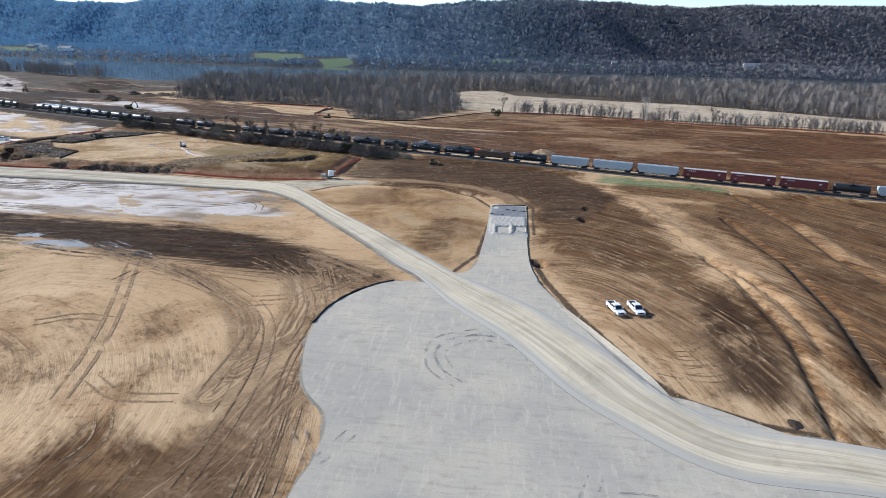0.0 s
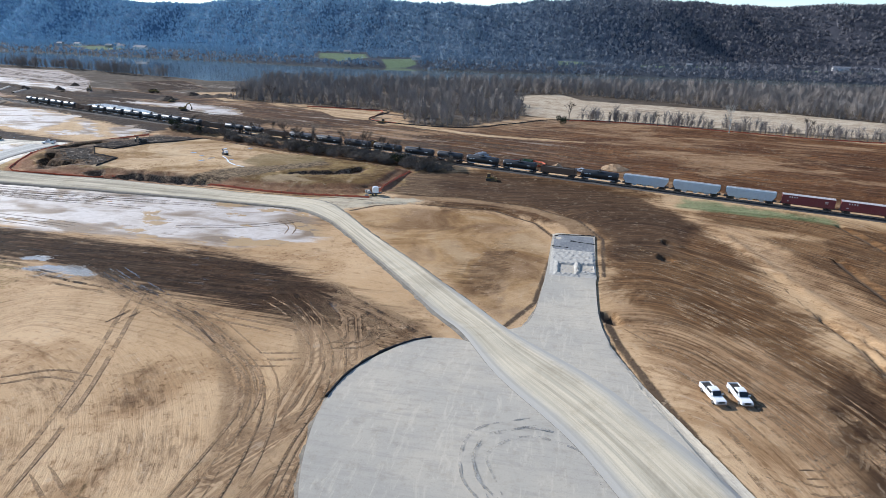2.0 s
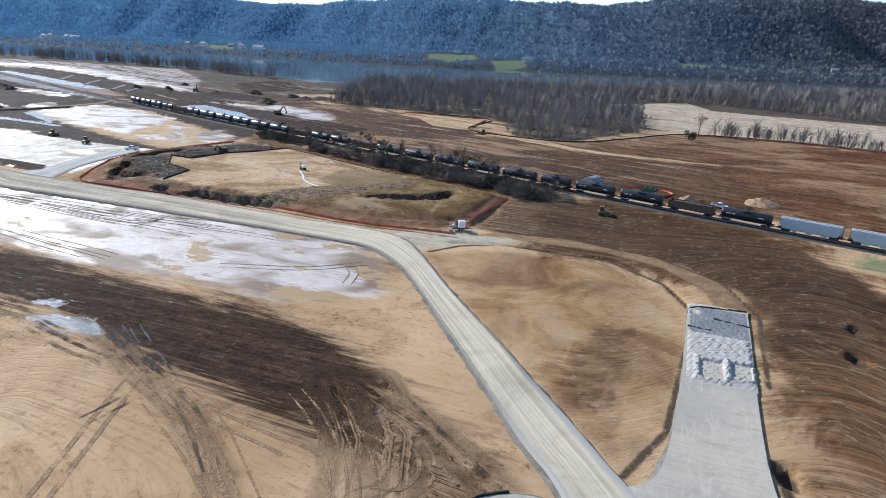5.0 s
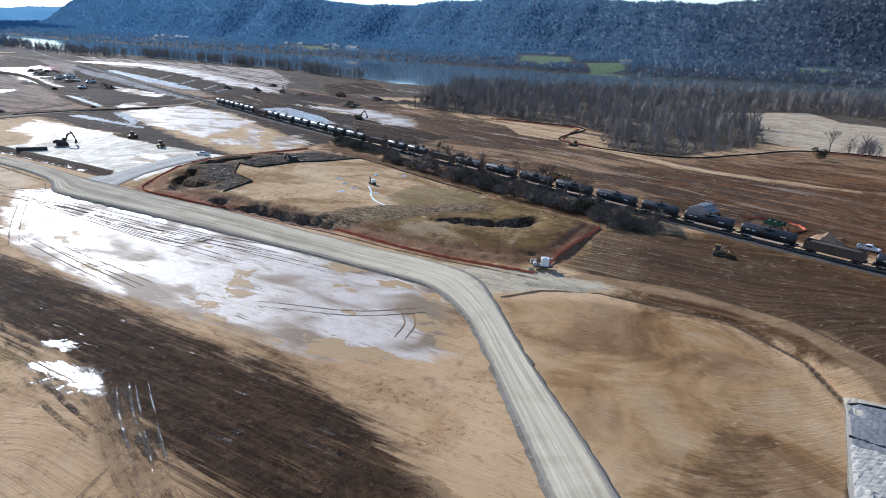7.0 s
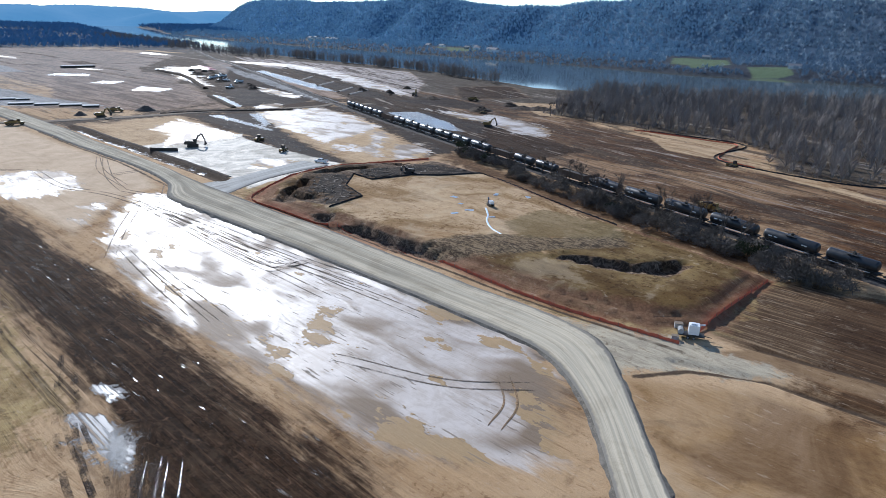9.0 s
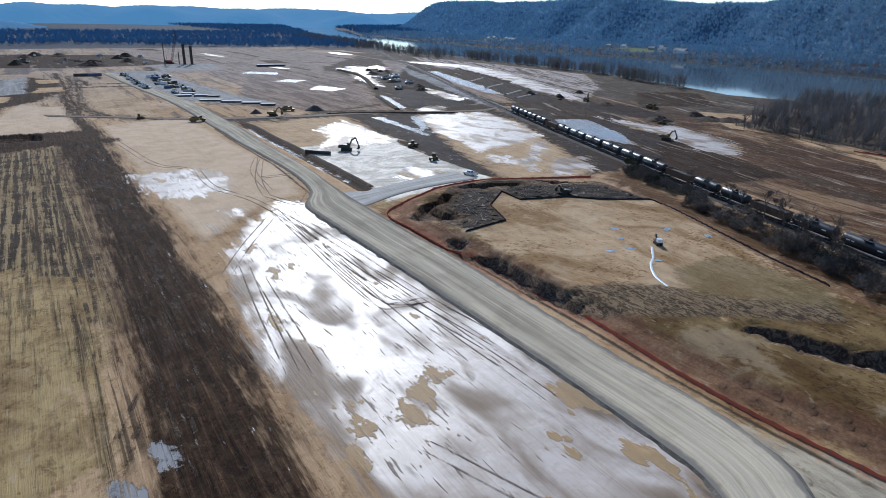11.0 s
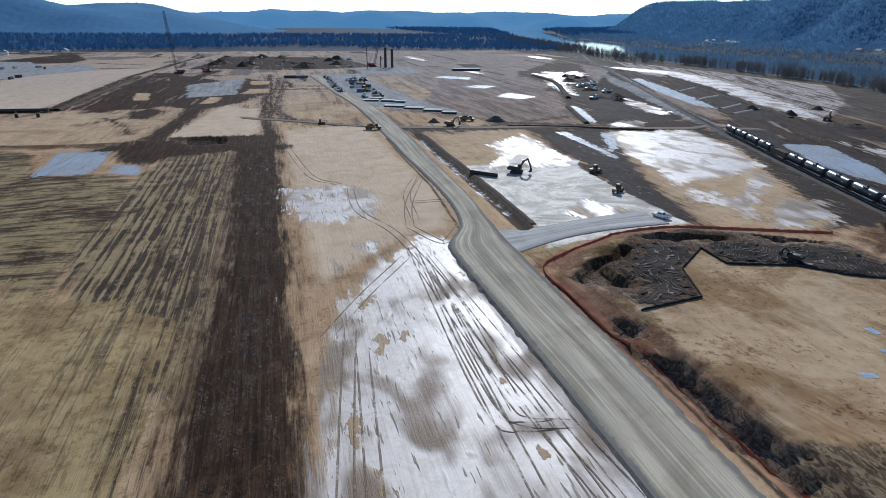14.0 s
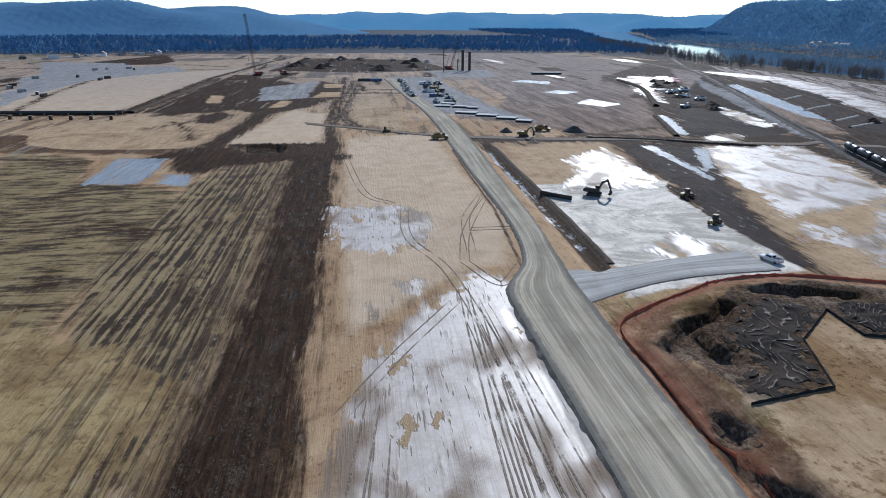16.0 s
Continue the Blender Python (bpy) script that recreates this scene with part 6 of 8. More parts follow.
RUT = rut_material("pressed_brown_rut", (0.28, 0.18, 0.10), (0.38, 0.255, 0.15), 0.46)
RUT_DARK = rut_material("wet_dark_rut", (0.05, 0.036, 0.027), (0.12, 0.083, 0.056), 0.53, 0.85, 0.1)
RUT_PALE = rut_material("dry_pale_rut", (0.31, 0.205, 0.12), (0.24, 0.155, 0.088), 0.50)


def shifted(line, o):
    p, n = along(line, 4.0)
    return [tuple(q) for q in (p + n * o)]


rt = random.Random(3)
T2 = [(-113, 152), (-93, 141), (-73, 133), (-60, 124), (-51, 116), (-45, 104), (-42, 84), (-42, 50)]
T3 = [(-80, 152), (-67, 148), (-56, 141), (-47, 132), (-42, 123), (-39.5, 112), (-39, 95), (-36, 70), (-34, 45)]
fam = [([(-91, 141), (-84, 125), (-77, 109), (-72, 95), (-68, 80)], 2.6, 0.8), ([(-82, 134), (-63, 124), (-48, 111), (-46, 84)], 2.2, 0.5), ([(-53, 122), (-45, 124)], 2.2, 0.6), ([(-54, 119), (-46, 121)], 2.2, 0.5),
       ([(-45, 144), (-38, 141), (-35, 136), (-36, 131), (-41, 129)], 2.2, 0.5), ([(-48, 140), (-41, 137), (-39, 132), (-42, 128)], 2.2, 0.5), ([(-76, 136), (-64, 134), (-50, 132)], 2.4, 0.6),
       ([(-86, 203), (-80, 197), (-78, 190)], 2.2, 0.3)]
for base_line, count, lo, hi in ((T2, 3, -2.5, 3.5), (T3, 5, -6, 7)):
    for _ in range(count):
        full = shifted(base_line, rt.uniform(lo, hi))
        i0 = rt.randint(0, len(full) // 2)
        i1 = rt.randint(i0 + 5, len(full)) if i0 + 5 < len(full) else len(full)
        fam.append((full[i0:i1], 2.3, rt.uniform(0.25, 0.55)))
for i in range(5):
    a, r = rt.uniform(0, 6.28), rt.uniform(4, 16)
    x, y = rt.uniform(-130, -50), rt.uniform(62, 120)
    fam.append(([(x, y), (x + r * math.cos(a), y + r * math.sin(a)), (x + 2 * r * math.cos(a + 0.3), y + 2 * r * math.sin(a + 0.3))], 2.3, rt.uniform(0.3, 0.6)))
ribbons(fam, RUT)
fam = [([(-42, 148), (-31, 140), (-18, 131), (-6, 117), (8, 103)], 2.4, 0.7), ([(-46, 151), (-34, 142), (-24, 135)], 2.4, 0.9), ([(-108, 152), (-99, 145), (-88, 141), (-74, 134), (-62, 125)], 2.2, 0.7), ([(-115, 153), (-100, 147), (-86, 141.5)], 1.8, 0.6)]
fam += [([(x, y), (x + l * 0.5, y + rt.uniform(-0.4, 0.4)), (x + l, y + rt.uniform(-1, 1))], 2.4, rt.uniform(0.4, 0.9)) for x, y, l in ((rt.uniform(-390, -120), rt.uniform(156, 171), rt.uniform(30, 90)) for _ in range(16))]
fam += [([(-148, 154), (-126, 146), (-109, 142), (-92, 140), (-87, 137), (-86, 132), (-87, 126)], 2.4, 0.8), ([(-150, 155), (-128, 147.5), (-108, 144), (-90, 141)], 2.2, 0.6), ([(-114, 152), (-101, 147), (-80, 137), (-72, 133)], 2.2, 1.0), ([(-120, 153), (-104, 149), (-84, 141)], 2.2, 0.8),
        ([(-186, 163), (-146, 161)], 2.4, 0.8), ([(-340, 160), (-240, 163), (-150, 163)], 2.4, 0.7)]
fam += [([(-764, 176), (-640, 170), (-562, 166), (-493, 164), (-418, 167)], 4.5, 1.3), ([(-740, 182), (-640, 177), (-577, 173), (-504, 172), (-464, 185), (-456, 198), (-446, 220)], 3.5, 1.2), ([(-380, 166), (-300, 165), (-200, 166), (-140, 166)], 2.6, 1.0), ([(-384, 160), (-300, 158), (-220, 160), (-150, 158)], 2.6, 0.9), ([(-372, 152), (-290, 149), (-215, 152), (-160, 150)], 2.6, 0.8), ([(-340, 146), (-260, 143), (-190, 147), (-150, 146)], 2.6, 0.7), ([(-404, 103), (-458, 112), (-524, 119)], 4.0, 1.2)]
ribbons(fam, RUT_DARK, 0.08)
RUT_WATER = rut_material("water_in_ruts", (0.10, 0.085, 0.07), (0.13, 0.11, 0.095), 0.47, 0.1, 0.5)
ribbons([([(-108, 151.5), (-99, 146), (-90, 141.5)], 1.9, 0.4), ([(-105, 153), (-95, 147), (-83, 140)], 1.9, 0.35), ([(-84, 138), (-76, 133)], 1.8, 0.3)], RUT_WATER, 0.06)
fam = [(l, 2.4, 0.3) for l in ([(-320, 226), (-308, 222), (-277, 212), (-255, 208)], [(-318, 224), (-290, 214), (-262, 211)], [(-255, 208), (-240, 214), (-248, 220), (-255, 224)], [(-191, 178), (-209, 188), (-231, 202)], [(-280, 214), (-280, 226)],
                                 [(-308, 196), (-276, 195), (-248, 203), (-202, 207), (-160, 206)], [(-230, 206), (-189, 204), (-163, 204), (-157, 206), (-155, 212)], [(-415, 172), (-330, 182), (-310, 192)])]
fam += [(l, 2.3, 0.3) for l in ([(-239, 205), (-200, 203), (-161, 202), (-156, 205), (-155, 213)], [(-226, 204), (-180, 206), (-131, 211)], [(-229, 208), (-180, 211), (-132, 214.5)], [(-183, 203), (-134, 202)], [(-196, 183.5), (-170, 180), (-141, 176.5)], [(-185, 184.5), (-140, 180.5)],
                                 [(-232, 206.5), (-190, 208), (-150, 209), (-112, 210)], [(-112, 186), (-92, 194), (-80, 204)])]
ribbons(fam, rut_material("brown_silt_rut", (0.25, 0.19, 0.138), (0.34, 0.275, 0.21), 0.45), 0.05)
fam = []
for i in range(210):
    r, a = rt.uniform(88, 175), rt.uniform(0.15, 1.0)
    da = rt.uniform(0.1, 0.35)
    pts = [(-73 + r * math.cos(a + da * s), 70 + r * math.sin(a + da * s)) for s in (0, 0.33, 0.66, 1)]
    if all(14 < q[0] < 56 and 92 < q[1] < 240 for q in pts):
        fam.append((pts, 2.2, rt.uniform(0.25, 0.6)))
for r in (7, 9, 11.5, 14, 16):
    a0 = rt.uniform(-2.2, -1.2)
    fam.append(([(37 + r * math.cos(a0 + s), 121 + r * 1.2 * math.sin(a0 + s)) for s in (0, 0.7, 1.4, 2.1, 2.8)], 1.8, 0.4))
for i in range(46):
    t, o, l = rt.uniform(-260, 160), rt.uniform(12, 150), rt.uniform(20, 70)
    y = np.interp(t, [-390, -62, 129, 330], [413, 305.5, 250, 190]) + o
    fam.append(([(t, y), (t + l * 0.5, y - l * 0.15 + rt.uniform(-1, 1)), (t + l, y - l * 0.3 + rt.uniform(-2, 2))], 2.6, rt.uniform(0.5, 1.1)))
ribbons(fam, RUT_PALE)
fam = [([(-6, 96), (-9, 104), (-3, 110), (6, 108), (9, 101)], 2.0, 0.45), ([(-4, 93), (-10, 99), (-10, 108), (-2, 113)], 2.0, 0.4), ([(-28, 78), (-24, 72), (-20, 79)], 1.8, 0.4), ([(0, 128), (-8, 131), (-8, 138)], 2, 0.5),
       ([(12, 62), (18, 70), (30, 70)], 2, 0.4), ([(20, 58), (14, 66), (16, 74)], 2, 0.4)]
rut_grey = rut_material("scuffed_stone", (0.33, 0.315, 0.285), (0.38, 0.36, 0.32), 0.50)
ribbons(fam, rut_grey, 0.40)


def ridge(name, line, wide, tall, material, label, seed=1):
    """A lumpy low bank or roll along a line."""
    p, n = along(line, 0.8)
    o = [-0.5, -0.3, 0, 0.3, 0.5]
    r = ribbon_rows(p, n, [wide * q for q in o], [-0.1, tall * 0.75, tall, tall * 0.75, -0.1], wide * 0.06, seed)
    k, m = r.shape[:2]
    i = (np.arange(k - 1)[:, None] * m + np.arange(m - 1)).ravel()
    me = bpy.data.meshes.new(name)
    me.from_pydata(r.reshape(-1, 3).tolist(), [], np.stack([i, i + m, i + m + 1, i + 1], 1).tolist())
    me.polygons.foreach_set("use_smooth", np.ones(len(me.polygons), bool))
    me.materials.append(material)
    return tagged(new(name, me), label, "earth bank", kind="structure")


SILT_EARTH = soil("pale_silt_earth", (0.42, 0.37, 0.31), (0.34, 0.29, 0.24), (0.5, 0.45, 0.39))
DARK_EARTH = soil("dark_earth", (0.045, 0.033, 0.025), (0.075, 0.053, 0.037), (0.11, 0.077, 0.052))
TAN_EARTH = soil("tan_earth", (0.33, 0.22, 0.13), (0.25, 0.16, 0.09), (0.40, 0.29, 0.18))
BLACK_CLOTH = soil("black_filter_cloth", (0.018, 0.018, 0.02), (0.03, 0.03, 0.032), (0.05, 0.048, 0.045), 6)
for line, w, h, mat, lab in (
        ([(-249, 245), (-300, 246), (-404, 246.5)], 2.4, 0.35, DARK_EARTH, "dark wet bank along a roadside ditch"),
        ([(-572, 513), (-601, 552)], 3.0, 0.7, SILT_EARTH, "pale silt windrow across a dark bank"), ([(-512, 489), (-540, 530)], 3.0, 0.7, SILT_EARTH, "pale silt windrow across a dark bank"),
        ([(-464, 474), (-484, 506)], 3.0, 0.7, SILT_EARTH, "pale silt windrow across a dark bank"), ([(-442, 467), (-460, 504)], 3.0, 0.7, SILT_EARTH, "pale silt windrow across a dark bank"),
        ([(-550, -41), (-546, -8), (-549, 29)], 5.0, 1.6, DARK_EARTH, "long dark earth berm"), ([(-549, 31), (-654, 32), (-802, 36)], 5.0, 1.2, DARK_EARTH, "long dark earth berm beside a tan field"),
        ([(-743, 446), (-682, 440), (-632, 427), (-542, 394)], 5.0, 1.6, DARK_EARTH, "dark earth berm along a wet ditch"), ([(-496, 372), (-423, 350)], 4.0, 1.3, DARK_EARTH, "dark earth berm along a wet ditch"),
        ([(-703, 583), (-554, 535), (-418, 492)], 4.0, 1.0, DARK_EARTH, "dark bank along a pale silt field"), ([(-424, 300), (-412, 336), (-395, 378)], 3.0, 0.9, DARK_EARTH, "dark bank beside a dirt track")):
    ridge("earth_bank", line, w, h, mat, lab)
for line, lab in (([(-23.5, 136.6), (-27.5, 133.6), (-32, 127.5), (-35, 119), (-35.8, 112)], "black filter sock along the edge of a gravel pad"), ([(-2, 211), (10, 212.5)], "black filter sock laid across a gravel road"),
                  ([(3, 205.5), (10, 204)], "black filter sock laid across a gravel road"), ([(-2.2, 199.6), (2.4, 199.2)], "black filter sock laid across a gravel road")):
    o = ridge("filter_sock", [(x, y) for x, y in line], 0.7, 0.6, BLACK_CLOTH, lab)
    tagged(o, category="filter sock", kind="thing")
    del o["kind"]
STONE = soil("fresh_grey_stone", (0.42, 0.39, 0.34), (0.36, 0.335, 0.29), (0.48, 0.45, 0.395), 1.6)
DAMP_STONE = soil("damp_grey_stone", (0.20, 0.205, 0.21), (0.155, 0.16, 0.165), (0.26, 0.26, 0.255), 0.8)


def stone_cover(name, x0, x1, y0, y1, level, material, label):
    """A dumped layer of stone as a fine relief that feathers out at its rim."""
    xs, ys = np.arange(x0, x1, 0.22), np.arange(y0, y1, 0.22)
    X, Y = np.meshgrid(xs, ys)
    rim = np.minimum.reduce([X - x0, x1 - X, Y - y0, y1 - Y])
    Z = surf(X, Y) + 0.38 + level(X, Y) * smooth(0, 0.9, rim + 0.3 * fuzz(X, Y, 1.5, 2)) - 0.3 * (rim < 0.1)
    n, m = X.shape
    i = (np.arange(n - 1)[:, None] * m + np.arange(m - 1)).ravel()
    me = bpy.data.meshes.new(name)
    me.from_pydata(np.stack([X, Y, Z], -1).reshape(-1, 3).tolist(), [], np.stack([i, i + 1, i + m + 1, i + m], 1).tolist())
    me.materials.append(material)
    return tagged(new(name, me), label, "stone heap")


def dumped_rows(x, y):
    z = 0.22 * smooth(177, 180.5, y) + 0.04 * fuzz(x, y, 1.1, 5)
    z = z + 0.09 * smooth(187, 190, y) * np.clip(0.5 + 0.9 * fuzz(x * 0.8, y * 0.5, 1.5, 3), 0, 1.2)
    for cx, cy, wx, wy in ((2.2, 182.0, 2.3, 3.6), (7.3, 183.2, 2.0, 3.0)):
        d = np.maximum(np.abs(x - cx) / wx, np.abs(y - cy) / wy)
        z = z + 0.24 * smooth(1.5, 1.1, d) * (1 + 0.5 * fuzz(x, y, 1.2, 7)) - 0.5 * smooth(1.0, 0.78, d)
    return z


stone_cover("dumped_stone", -2.3, 9.7, 176.5, 197.5, dumped_rows, STONE, "freshly dumped grey stone in low heaps with two square hollows")
stone_cover("stone_layer", -2.0, 9.8, 196.5, 211.4, lambda x, y: 0.06 + 0.05 * fuzz(x, y, 1.5, 8), DAMP_STONE, "thin layer of damp dark-grey stone at the road's end")


def sheeting_material():
    """Black woven sheeting, muddy in patches; glints on its folds are painted as pale lines."""
    k = Nodes("wrinkled_dark_sheeting")
    p = k.place()
    blot, grain = k.noise(p, 0.12, 5, 0.6, 0.5), k.noise(p, 1.6, 6, 0.7)
    col = k.mix(k.step(blot, 0.42, 0.6), (0.016, 0.014, 0.013), (0.050, 0.038, 0.029))
    col = k.mix(k.step(grain, 0.52, 0.66, 0, 0.6), col, (0.07, 0.055, 0.043))
    col = k.mix(k.math("MULTIPLY", k.step(k.attr("crease"), 0.5, 0.95, 0, 0.8), k.step(grain, 0.38, 0.54, 0.2, 1.0)), col, (0.36, 0.30, 0.245))
    k.set(base_color=col, roughness=0.9)
    k.bsdf.inputs["Specular IOR Level"].default_value = 0.06
    k.bump(grain, 0.3, 0.1)
    return k.mat


CLOTH = sheeting_material()
for line in ([(-183, 241.5), (-186, 258), (-202, 264), (-213, 277), (-202, 276.5), (-197, 292), (-189, 299), (-178, 318)], [(-178, 318.5), (-134, 303.5), (-112, 296)]):
    for a, b in zip(line[:-1], line[1:]):
        o = ridge("silt_fence", [a, b], 0.22, 0.5, BLACK_CLOTH, "low black silt fence staked round a terrace")
        o["category"] = "fence"
for line in ([(-192, 484), (-134, 485), (-131, 433), (-93, 420), (-60, 424), (-37, 452), (-8, 487), (50, 491), (123, 471), (212, 459), (330, 436)],):
    o = ridge("silt_fence", line, 0.3, 0.6, BLACK_CLOTH, "long black silt fence at the wood's edge")
    o["category"] = "fence"


ORANGE = worn("orange_fence_mesh", (0.62, 0.13, 0.06), 0.8, amount=0.6, dirt=(0.35, 0.12, 0.06))
POST = worn("weathered_post", (0.22, 0.17, 0.12), 0.9)


def orange_fence(line, label, lean=0.25):
    """Orange safety mesh on stakes: each bay sags between its stakes and leans a little."""
    p = even(spline(line, 1.0), max(3, int(np.linalg.norm(np.diff(spline(line, 1.0), axis=0), axis=1).sum() / 4) + 1))
    f = thing("safety_fence", label, "fence", m=Matrix.Translation((*p[0], on(*p[0]))))
    base = Vector((*p[0], on(*p[0])))
    rng = random.Random(int(abs(p[0][0])))
    for i, (a, b) in enumerate(zip(p[:-1], p[1:])):
        za, zb = on(*a), on(*b)
        bm = rod(bmesh.new(), Vector((*a, za - 0.3)) - base, Vector((*a, za + 1.0)) - base, 0.06, 0.05, 5)
        part("stake", bm, POST, f)
        bm = bmesh.new()
        d = np.array([-(b - a)[1], (b - a)[0]]) / (np.linalg.norm(b - a) + 1e-6)
        cols = []
        for s in np.linspace(0, 1, 5):
            q, z = a + (b - a) * s, za + (zb - za) * s
            sag = 0.25 * math.sin(math.pi * s) * rng.uniform(0.3, 1)
            off = lean * rng.uniform(0.3, 1)
            cols.append([Vector((*(q + d * off * h), z + h * (0.72 - sag))) - base for h in (0.02, 0.5, 1.0)])
        for c, e in zip(cols[:-1], cols[1:]):
            for j in range(2):
                for th in (0, 0.03):
                    bm.faces.new([bm.verts.new(v + Vector((*(d * th), 0))) for v in (c[j], e[j], e[j + 1], c[j + 1])])
        part("mesh_bay", bm, ORANGE, f)
    return f


orange_fence(FENCE_LINES[0], "orange plastic safety fence on stakes beside a haul road")
orange_fence(FENCE_LINES[1], "orange plastic safety fence across a grassy slope")
orange_fence(FENCE_LINES[2], "orange plastic safety fence curving round a dug terrace")
orange_fence([(-28, 321), (-22, 327), (-12, 325), (-9, 317), (-16, 312)], "orange safety fence round a trench frame")
orange_fence([(-5, 484.5), (50, 489), (123, 469.5), (212, 457.5), (320, 436)], "orange safety fence at the edge of the woods")
orange_fence([(-196, 482), (-150, 483), (-136, 481), (-133, 455), (-128, 431), (-110, 424)], "orange safety fence round a tongue of bare ground")

# ---- railway ----
BALLAST = soil("railway_ballast", (0.085, 0.076, 0.068), (0.12, 0.106, 0.094), (0.06, 0.053, 0.047), 2)
STEEL = worn("rusty_rail_steel", (0.22, 0.17, 0.14), 0.4, 0.7)
TIE = worn("creosoted_timber", (0.05, 0.038, 0.03), 0.9)
rail_line = spline(RAIL, 6.0)
RAIL_TOP = 3.75


def rail_at(s):
    seg = np.r_[0, np.cumsum(np.linalg.norm(np.diff(rail_line, axis=0), axis=1))]
    q = np.array([np.interp(s, seg, rail_line[:, 0]), np.interp(s, seg, rail_line[:, 1])])
    w = np.array([np.interp(s + 1, seg, rail_line[:, 0]), np.interp(s + 1, seg, rail_line[:, 1])])
    return q, math.degrees(math.atan2(*(w - q)[::-1]))


def s_of(x):
    seg = np.r_[0, np.cumsum(np.linalg.norm(np.diff(rail_line, axis=0), axis=1))]
    return float(np.interp(x, rail_line[:, 0], seg))


def sweep(name, offsets, zs, material, label, kind="structure", category="railway", parent=None):
    """A profile drawn along the railway."""
    d = np.gradient(rail_line, axis=0)
    d /= np.linalg.norm(d, axis=1)[:, None]
    n = np.stack([-d[:, 1], d[:, 0]], 1)
    bm = bmesh.new()
    rows = [[bm.verts.new((*(rail_line[i] + n[i] * o), z)) for o, z in zip(offsets, zs)] for i in range(len(rail_line))]
    for r, s in zip(rows[:-1], rows[1:]):
        for j in range(len(r) - 1):
            bm.faces.new((r[j], s[j], s[j + 1], r[j + 1]))
    bmesh.ops.recalc_face_normals(bm, faces=bm.faces[:])
    if sum(f.normal.z for f in bm.faces) < 0:
        bmesh.ops.reverse_faces(bm, faces=bm.faces[:])
    ob = part(name, bm, material, parent)
    return tagged(ob, label, category, kind=kind) if parent is None else ob


bed = sweep("railway_bed", [-4.4, -2.4, -1.9, 1.9, 2.4, 4.4], [2.6, 3.35, 3.45, 3.45, 3.35, 2.6], BALLAST, "grey stone ballast bed of a single railway line")
for o in (-0.72, 0.72):
    sweep("rail", [o - 0.07, o - 0.035, o + 0.035, o + 0.07], [3.55, RAIL_TOP, RAIL_TOP, 3.55], STEEL, "", parent=bed)
vs, fs = [], []
for i in range(1250):
    q, a = rail_at(s_of(-520) + i * 0.62)
    m = pose(*q, 3.53, 0, 0, a)
    b0 = len(vs)
    vs += [m @ Vector((sx * 0.12, sy * 1.28, sz * 0.08)) for sx in (-1, 1) for sy in (-1, 1) for sz in (-1, 1)]
    fs += [tuple(b0 + j for j in f) for f in ((0, 1, 3, 2), (4, 6, 7, 5), (0, 4, 5, 1), (2, 3, 7, 6), (1, 5, 7, 3))]
tagged(new("railway_ties", raw_mesh("railway_ties", vs, fs, TIE)), "dark timber ties under the rails", "railway ties", kind="stuff")

TANK_BLACK = worn("black_tank_paint", (0.022, 0.024, 0.027), 0.38, amount=0.3, dirt=(0.12, 0.10, 0.08), size=2)
UNDER = worn("grimy_underframe", (0.03, 0.027, 0.025), 0.8)
HOPPER_GREY = worn("pale_blue_grey_hopper_paint", (0.44, 0.50, 0.54), 0.5, amount=0.35, size=2)
BOX_RED = worn("oxide_red_boxcar_paint", (0.17, 0.03, 0.035), 0.6, amount=0.25, size=2)
ROOF_PALE = worn("galvanised_roof", (0.55, 0.5, 0.47), 0.5, 0.3)
WHITE_MARK = worn("white_marking", (0.75, 0.75, 0.73), 0.6, amount=0.2)
BROWN_CAR = worn("brown_gondola_paint", (0.12, 0.075, 0.05), 0.7, size=2)
CAR_STEPS = WHITE_MARK


def bogie(x, car):
    bm = bmesh.new()
    for sy in (-1, 1):
        prism(bm, [(-1.3, 0.42), (-0.9, 0.75), (0.9, 0.75), (1.3, 0.42), (0.5, 0.35), (-0.5, 0.35)], 0.18, (x, sy * 0.98, 0))
    box(bm, (0.5, 2.0, 0.4), (x, 0, 0.62))
    b = part("bogie", bm, UNDER, car)
    for dx in (-0.88, 0.88):
        for sy in (-1, 1):
            part("wheel", rod(bmesh.new(), (x + dx, sy * 0.66, 0.44), (x + dx, sy * 0.8, 0.44), 0.44, None, 14), STEEL, b)


def underframe(car, long):
    bm = box(bmesh.new(), (long, 0.5, 0.35), (0, 0, 1.0))
    for sx in (-1, 1):
        box(bm, (1.4, 2.7, 0.22), (sx * (long / 2 - 0.7), 0, 1.12))
        rod(bm, (sx * long / 2, 0, 0.95), (sx * (long / 2 + 0.55), 0, 0.95), 0.14, None, 6)
    part("underframe", bm, UNDER, car)
    for sx in (-1, 1):
        bogie(sx * (long / 2 - 2.2), car)


